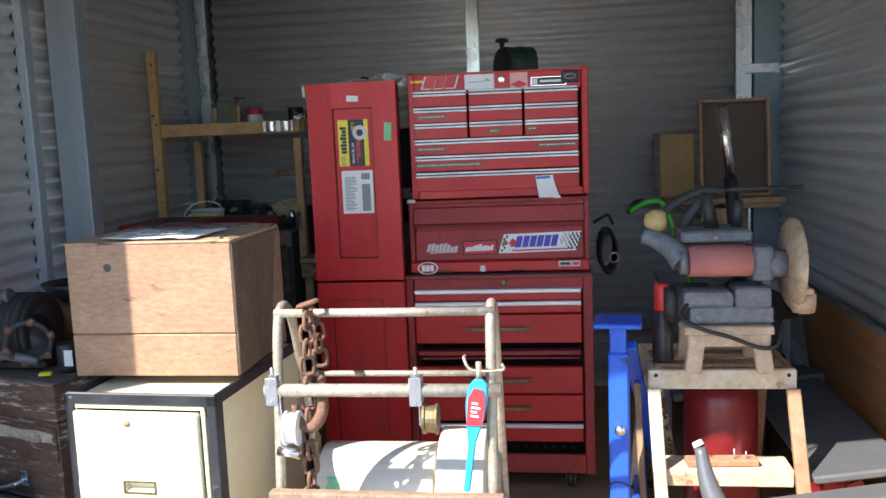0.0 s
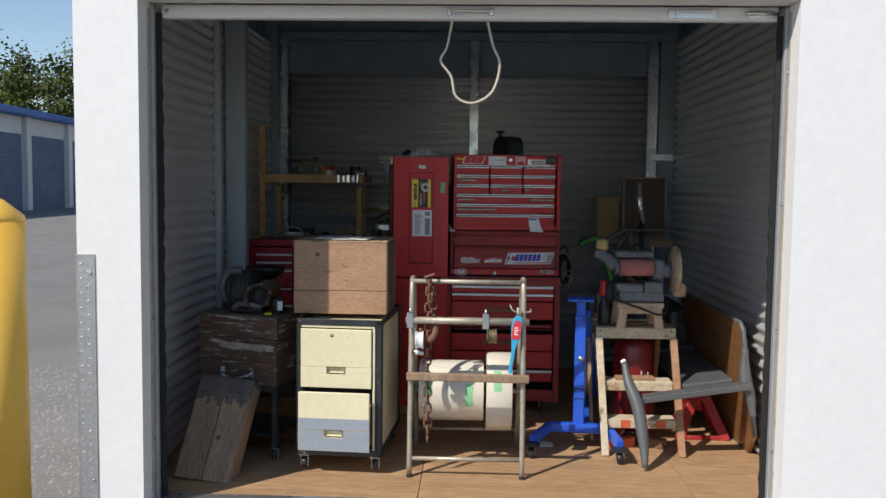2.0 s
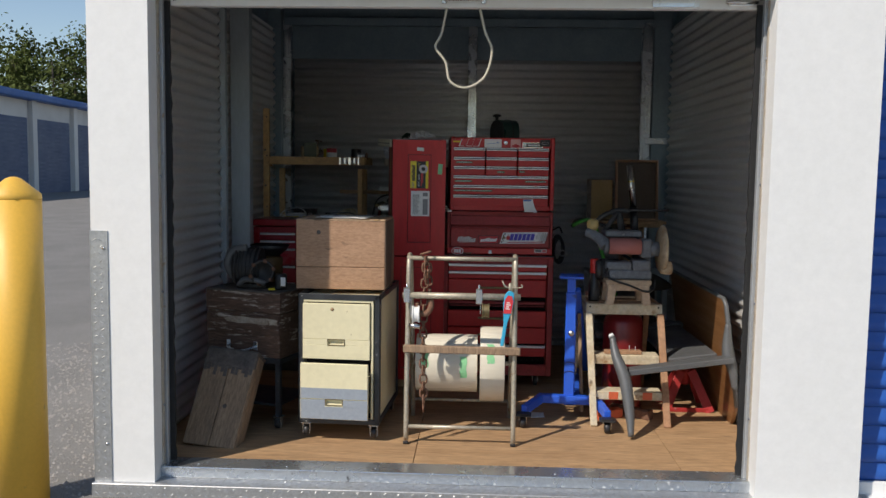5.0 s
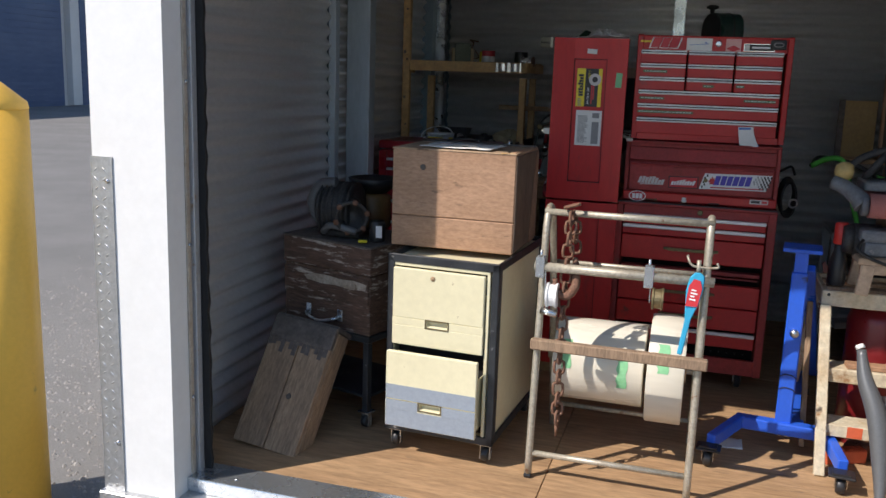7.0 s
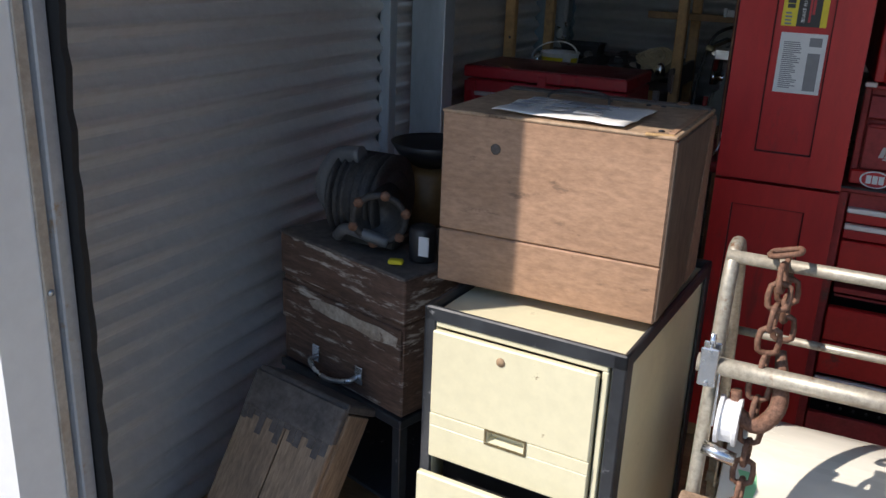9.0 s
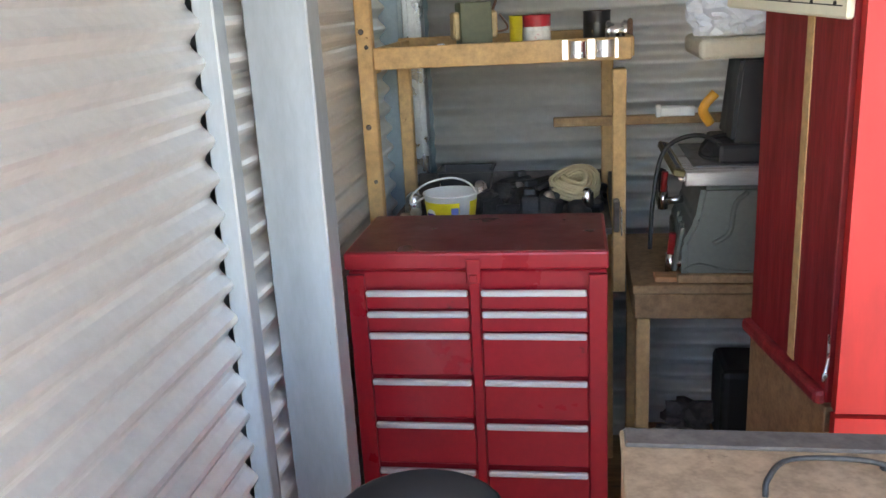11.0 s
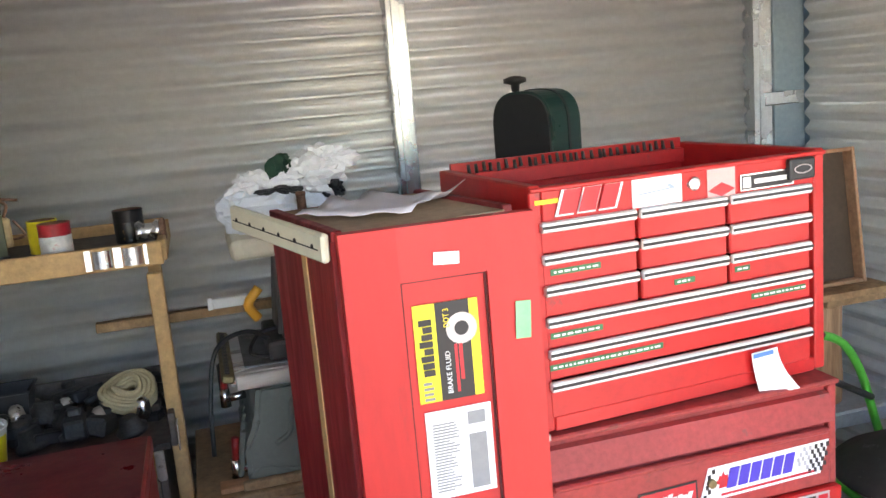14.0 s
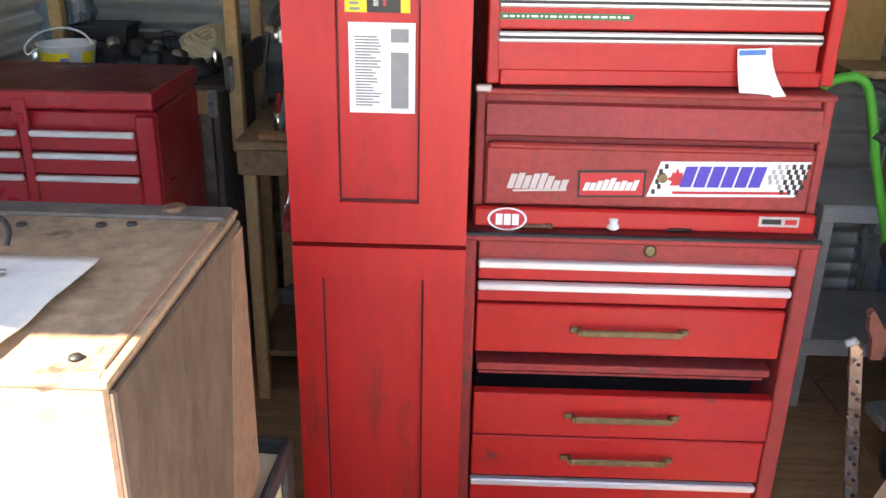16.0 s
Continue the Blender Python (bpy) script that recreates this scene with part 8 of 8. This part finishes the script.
def green_handle():
    t = thing("hand_mower", pose(0, 0, 0), "green tubular handle of a folded push mower with black bars", "mower")
    g = mat("lime_green_tube", (0.07, 0.46, 0.05), 0.4, grain_amt=0.1, wear=(0.12, 0.07, 0.03), wear_amt=0.12, wear_scale=16)
    bm = bmesh.new()
    tube(bm, smooth_path([(0.46, 3.58, 1.05), (0.53, 3.6, 1.085), (0.589, 3.6, 1.088), (0.625, 3.6, 1.03), (0.667, 3.6, 0.878), (0.723, 3.6, 0.717), (0.78, 3.6, 0.58), (0.97, 3.6, 0.4)], 6), 0.0125, 10)
    part("handle_tube", bm, g, t)
    bm = bmesh.new()
    tube(bm, smooth_path([(0.758, 3.62, 1.012), (0.80, 3.62, 0.995), (0.842, 3.62, 0.96), (0.893, 3.62, 0.87), (0.949, 3.62, 0.70), (1.0, 3.62, 0.55), (1.041, 3.62, 0.43)], 6), 0.0125, 10)
    part("handle_tube", bm, g, t)
    bm = bmesh.new()
    tube(bm, smooth_path([(0.46, 3.58, 1.05), (0.5, 3.62, 1.09), (0.62, 3.63, 1.075), (0.70, 3.62, 1.045), (0.758, 3.62, 1.012)], 5), 0.011, 10)
    part("grip", bm, M_BLACKP, t, "black rubber grip")
    bm = bmesh.new()
    rod(bm, (0.645, 3.59, 0.95), (0.92, 3.61, 0.80), 0.010, seg=8)
    part("brace", bm, M_IRON, t, "black brace bar")
    bm = bmesh.new()
    rod(bm, (0.76, 3.6, 0.6), (0.99, 3.62, 0.58), 0.007, seg=8)
    part("brace", bm, M_IRON, t, "black brace bars")
    part("deck", B(((1.03, 3.6, 0.32), (0.14, 0.05, 0.24), {"bev": 0.02, "seg": 2})), M_BLACKP, t, "dark mower deck")
    for x in (0.95, 1.11):
        bm = bmesh.new()
        spin(bm, [(0.01, -0.018), (0.07, -0.018), (0.078, -0.01), (0.078, 0.01), (0.07, 0.018), (0.01, 0.018)], (x, 3.61, FZ + 0.079), "X", 20)
        part("wheel", bm, M_BLACKP, t, "black wheel")
    part("axle_bar", B(((1.03, 3.61, FZ + 0.12), (0.13, 0.02, 0.06), {"bev": 0.004})), M_IRON, t)


green_handle()


def spring_clamp():
    t = thing("spring_clamp", pose(0.545, 3.17, 0.545), "dull copper coloured spring clamp gripping the steel bar", "clamp")
    m = mat("dull_copper", (0.32, 0.13, 0.11), 0.5, 0.3, grain_amt=0.3, bump=0.1)
    bm = bmesh.new()
    plate(bm, [(-0.012, 0.0), (0.012, 0.0), (0.014, 0.055), (0.004, 0.075), (-0.026, 0.12), (-0.034, 0.115), (-0.03, 0.075), (-0.018, 0.05)], -0.01, 0.01)
    part("jaw", bm, m, t)
    for k in range(4):
        part("tooth", B(((-0.034 + k * 0.003, 0, 0.108 - k * 0.012), (0.008, 0.018, 0.005), {"bev": 0.001})), m, t)
    beam("grip", (0.006, 0.0, 0.05), (0.04, 0.0, 0.155), 0.014, 0.012, m, t, up=(0, 1, 0))


spring_clamp()


def cable_hank():
    t = thing("cable_hank", pose(0.375, 3.58, 0.9, 0, 0, 15), "dark coiled cable hanging beside the red chest", "cable")
    bm = bmesh.new()
    for k in range(4):
        pts = [(0.036 * math.cos(a * 0.349), 0.012 * k, -0.02 + 0.085 * math.sin(a * 0.349) + 0.006 * k) for a in range(18)]
        tube(bm, pts, 0.008, 8, closed=True)
    tube(bm, smooth_path([(0.02, 0.0, 0.1), (0.0, 0.0, 0.14), (-0.03, 0.0, 0.13), (-0.062, 0.01, 0.11)], 5), 0.006, 8)
    part("coil", bm, M_CABLE, t)
    bm = bmesh.new()
    tube(bm, [(0.02 * math.cos(a * 0.5236), -0.07, -0.03 + 0.02 * math.sin(a * 0.5236)) for a in range(12)], 0.0045, 8, closed=True)
    part("ring", bm, M_SILVER, t, "pale steel ring")


cable_hank()

# litter on the sill of the next unit
sheet("paper_scrap", 1.86, 1.98, YF + 0.035, YF + 0.11, 0.03, 0.012, M_PAPER, "crumpled white paper lying on the sill of the blue door", "paper", 9, 6)
bm = B(((1.83, YF + 0.07, 0.044), (0.05, 0.05, 0.028), {"bev": 0.004, "rot": (0, 0, 20)}))
solid("cardboard_scrap", bm, M_CARD, "folded scrap of brown cardboard on the sill", "cardboard")
bm = bmesh.new()
crumpled(bm, (1.74, YF + 0.07, 0.045), (0.055, 0.03, 0.02), 31, 0.7, 3, 0.031)
solid("work_glove", bm, M_BLACKP, "crumpled black work glove on the sill", "glove")

# ---- outside ----
bm = bmesh.new()
spin(bm, [(0.0, 0.0), (0.107, 0.0), (0.107, 1.305), (0.0, 1.306)], (0, 0, 0), "Z", 36)
bol = thing("bollard", pose(-2.114, 1.22, -0.03), "tall yellow plastic bollard with a coned cap on the asphalt", "bollard")
part("sleeve", bm, M_YELLOW, bol)
bm = bmesh.new()
spin(bm, [(0.1075, 1.30), (0.1085, 1.303), (0.105, 1.322), (0.03, 1.384), (0.012, 1.391), (0.0, 1.392)], (0, 0, 0), "Z", 36)
part("cap", bm, M_YELLOW, bol, "coned yellow cap")
M_FARWALL = mat("far_white_siding", (0.62, 0.62, 0.62), 0.6, scale=0.5, grain_amt=0.05)
M_FARDOOR = mat("far_blue_door", (0.03, 0.075, 0.19), 0.5, scale=1, grain_amt=0.06)
M_ROOFBLUE = mat("far_blue_roof_trim", (0.03, 0.12, 0.38), 0.5, scale=1, grain_amt=0.05)


def storage_row():
    """A far row of units that runs back towards the camera from its far corner."""
    t = thing("storage_building", pose(-23.16, 50.8, -0.03, 0, 0, 94), "white storage building with dark blue roller doors and blue roof edge", "building")
    H = 4.72
    rib = None
    part("wall", B(((-26, 4.0, H / 2), (52, 8.0, H))), M_FARWALL, t)
    part("roof", B(((-25.9, 3.9, H + 0.05), (53, 9.0, 0.35), {"bev": 0.05})), M_ROOFBLUE, t, "blue roof edge")
    for i in range(10):
        xc = -2.95 - i * 5.17
        d = part("door", B(((xc, -0.02, 1.87), (4.19, 0.06, 3.74))), M_FARDOOR, t)
        for k in range(18):
            if rib is None:
                rib = o = part("rib", B(((0, 0, 0), (4.14, 0.03, 0.09))), M_FARDOOR, d)
            else:
                o = new("rib", rib.data)
                o.parent = d
            o.matrix_basis = pose(xc, -0.06, 0.15 + k * 0.2)
        part("pilaster", B(((xc + 2.58, -0.12, H / 2), (0.5, 0.24, H - 0.02), {"bev": 0.02})), M_FARWALL, t)
    return t


storage_row()


def trailer():
    t = thing("camper_trailer", pose(-22.2, 60.5, -0.03, 0, 0, 20), "white camper trailer with a dark swirl decal, parked", "trailer")
    part("body", B(((0, 0, 2.0), (7.0, 2.4, 2.9), {"bev": 0.25, "seg": 3})), M_FARWALL, t)
    bm = bmesh.new()
    tube(bm, smooth_path([(-3.3, -1.215, 1.2), (-2.8, -1.215, 2.3), (-1.9, -1.215, 2.6), (-1.6, -1.215, 1.9), (-2.2, -1.215, 1.5)], 6), 0.08, 6)
    part("decal", bm, M_STKGREY, t, "dark swirl decal")
    for x in (-0.6, 0.5):
        bm = bmesh.new()
        spin(bm, [(0.1, -0.1), (0.34, -0.1), (0.36, 0), (0.34, 0.1), (0.1, 0.1)], (x, -1.1, 0.36), "Y", 20)
        part("wheel", bm, M_BLACKP, t, "black wheel")


trailer()
bm = bmesh.new()
spin(bm, [(0.0, -0.03), (0.16, -0.03), (0.16, 1.6), (0.0, 1.65)], (-22.6, 51.0, 0), "Z", 14)
solid("bollard", bm, M_YELLOW, "yellow bollard at the corner of the far building", "bollard")

M_LEAF = mat("tree_leaves", (0.08, 0.11, 0.03), 0.7, second=(0.12, 0.14, 0.05), scale=0.6, amount=0.9, grain=3, grain_amt=0.5, bump=0, jitter=0.25, spec=0.05)
M_BARK = mat("tree_bark", (0.10, 0.085, 0.07), 0.9, scale=3)


def tree(seed, h, bare=False):
    """A tapered trunk, limbs and a crown of many small leaf clumps."""
    rnd = random.Random(seed)
    t = thing("tree", pose(0, 0, 0), "tall bare-topped tree behind the buildings" if bare else "leafy green tree behind the far buildings", "tree", "tree line")
    bm = bmesh.new()
    top = Vector((rnd.uniform(-0.6, 0.6), rnd.uniform(-0.6, 0.6), h * 0.92))
    tube(bm, smooth_path([(0, 0, 0), (top.x * 0.2, top.y * 0.3, h * 0.35), (top.x * 0.7, top.y * 0.6, h * 0.65), top], 3), [0.26 * (1 - i / 10.5) + 0.02 for i in range(10)], 7)
    tips = []
    for i in range(16 if bare else 12):
        z = h * rnd.uniform(0.3, 0.88)
        a = rnd.uniform(0, 6.28)
        L = h * rnd.uniform(0.12, 0.26)
        b0 = Vector((top.x * z / h, top.y * z / h, z))
        b1 = b0 + Vector((math.cos(a) * L, math.sin(a) * L, L * rnd.uniform(0.4, 1.1)))
        tube(bm, [b0, (b0 + b1) / 2 + Vector((0, 0, -0.05 * L)), b1], [0.07, 0.045, 0.015], 5)
        tips.append((b0, b1))
        for _ in range(3):
            c = b0.lerp(b1, rnd.uniform(0.4, 0.9))
            tube(bm, [c, c + Vector((rnd.uniform(-1, 1), rnd.uniform(-1, 1), rnd.uniform(0.3, 1.2))) * L * 0.4], [0.025, 0.008], 4)
    part("trunk", bm, M_BARK, t)
    verts, faces = [], []
    n = 500 if bare else 2600
    for _ in range(n):
        b0, b1 = rnd.choice(tips)
        c = b0.lerp(b1, rnd.uniform(0.2, 1.15)) + Vector([rnd.gauss(0, 0.045 * h) for _ in range(3)])
        if c.z < h * 0.08:
            continue
        s = rnd.uniform(0.1, 0.26)
        u = Vector([rnd.gauss(0, 1) for _ in range(3)]).normalized()
        v = u.orthogonal().normalized()
        k = len(verts)
        verts += [c + u * s, c + v * s * 0.6, c - u * s, c - v * s * 0.6]
        faces.append((k, k + 1, k + 2, k + 3))
    me = bpy.data.meshes.new("crown")
    me.from_pydata([tuple(v) for v in verts], [], faces)
    me.materials.append(M_LEAF)
    o = new("crown", me)
    o.parent = t
    return t


protos = [tree(3, 11.5), tree(8, 13.5), tree(21, 14.5, True)]
rnd = random.Random(77)
first = [False] * 3
for i in range(34):
    k = rnd.choice((0, 0, 1, 1, 2))
    x = -62 + i * 1.7 + rnd.uniform(-0.6, 0.6)
    m = pose(x, 74 + rnd.uniform(-4, 8), -0.03, 0, 0, rnd.uniform(0, 360))
    if not first[k]:
        protos[k].matrix_basis = m
        first[k] = True
    else:
        copy_thing(protos[k], m)
for k in range(3):
    if not first[k]:
        protos[k].matrix_basis = pose(-30 + k * 4, 70, -0.03)
# loose gravel along the wall foot
rnd = random.Random(31)
verts, faces = [], []
for _ in range(9000):
    x, y = rnd.uniform(-4.5, -1.86), rnd.uniform(-0.6, 4.5)
    if rnd.random() > 1.15 - abs(x + 2.1) * 0.45:
        continue
    s = rnd.uniform(0.004, 0.011) * (1.6 if rnd.random() < 0.08 else 1.0)
    k = len(verts)
    verts += [(x + s, y, -0.03), (x, y + s, -0.03), (x - s, y, -0.03), (x, y - s * 0.8, -0.03), (x + s * 0.1, y, -0.03 + s * 0.9)]
    faces += [(k, k + 1, k + 4), (k + 1, k + 2, k + 4), (k + 2, k + 3, k + 4), (k + 3, k, k + 4)]
me = bpy.data.meshes.new("gravel")
me.from_pydata(verts, [], faces)
me.materials.append(M_CONC)
tagged(new("gravel", me), "loose grey gravel on the asphalt by the wall", "gravel", kind="stuff")
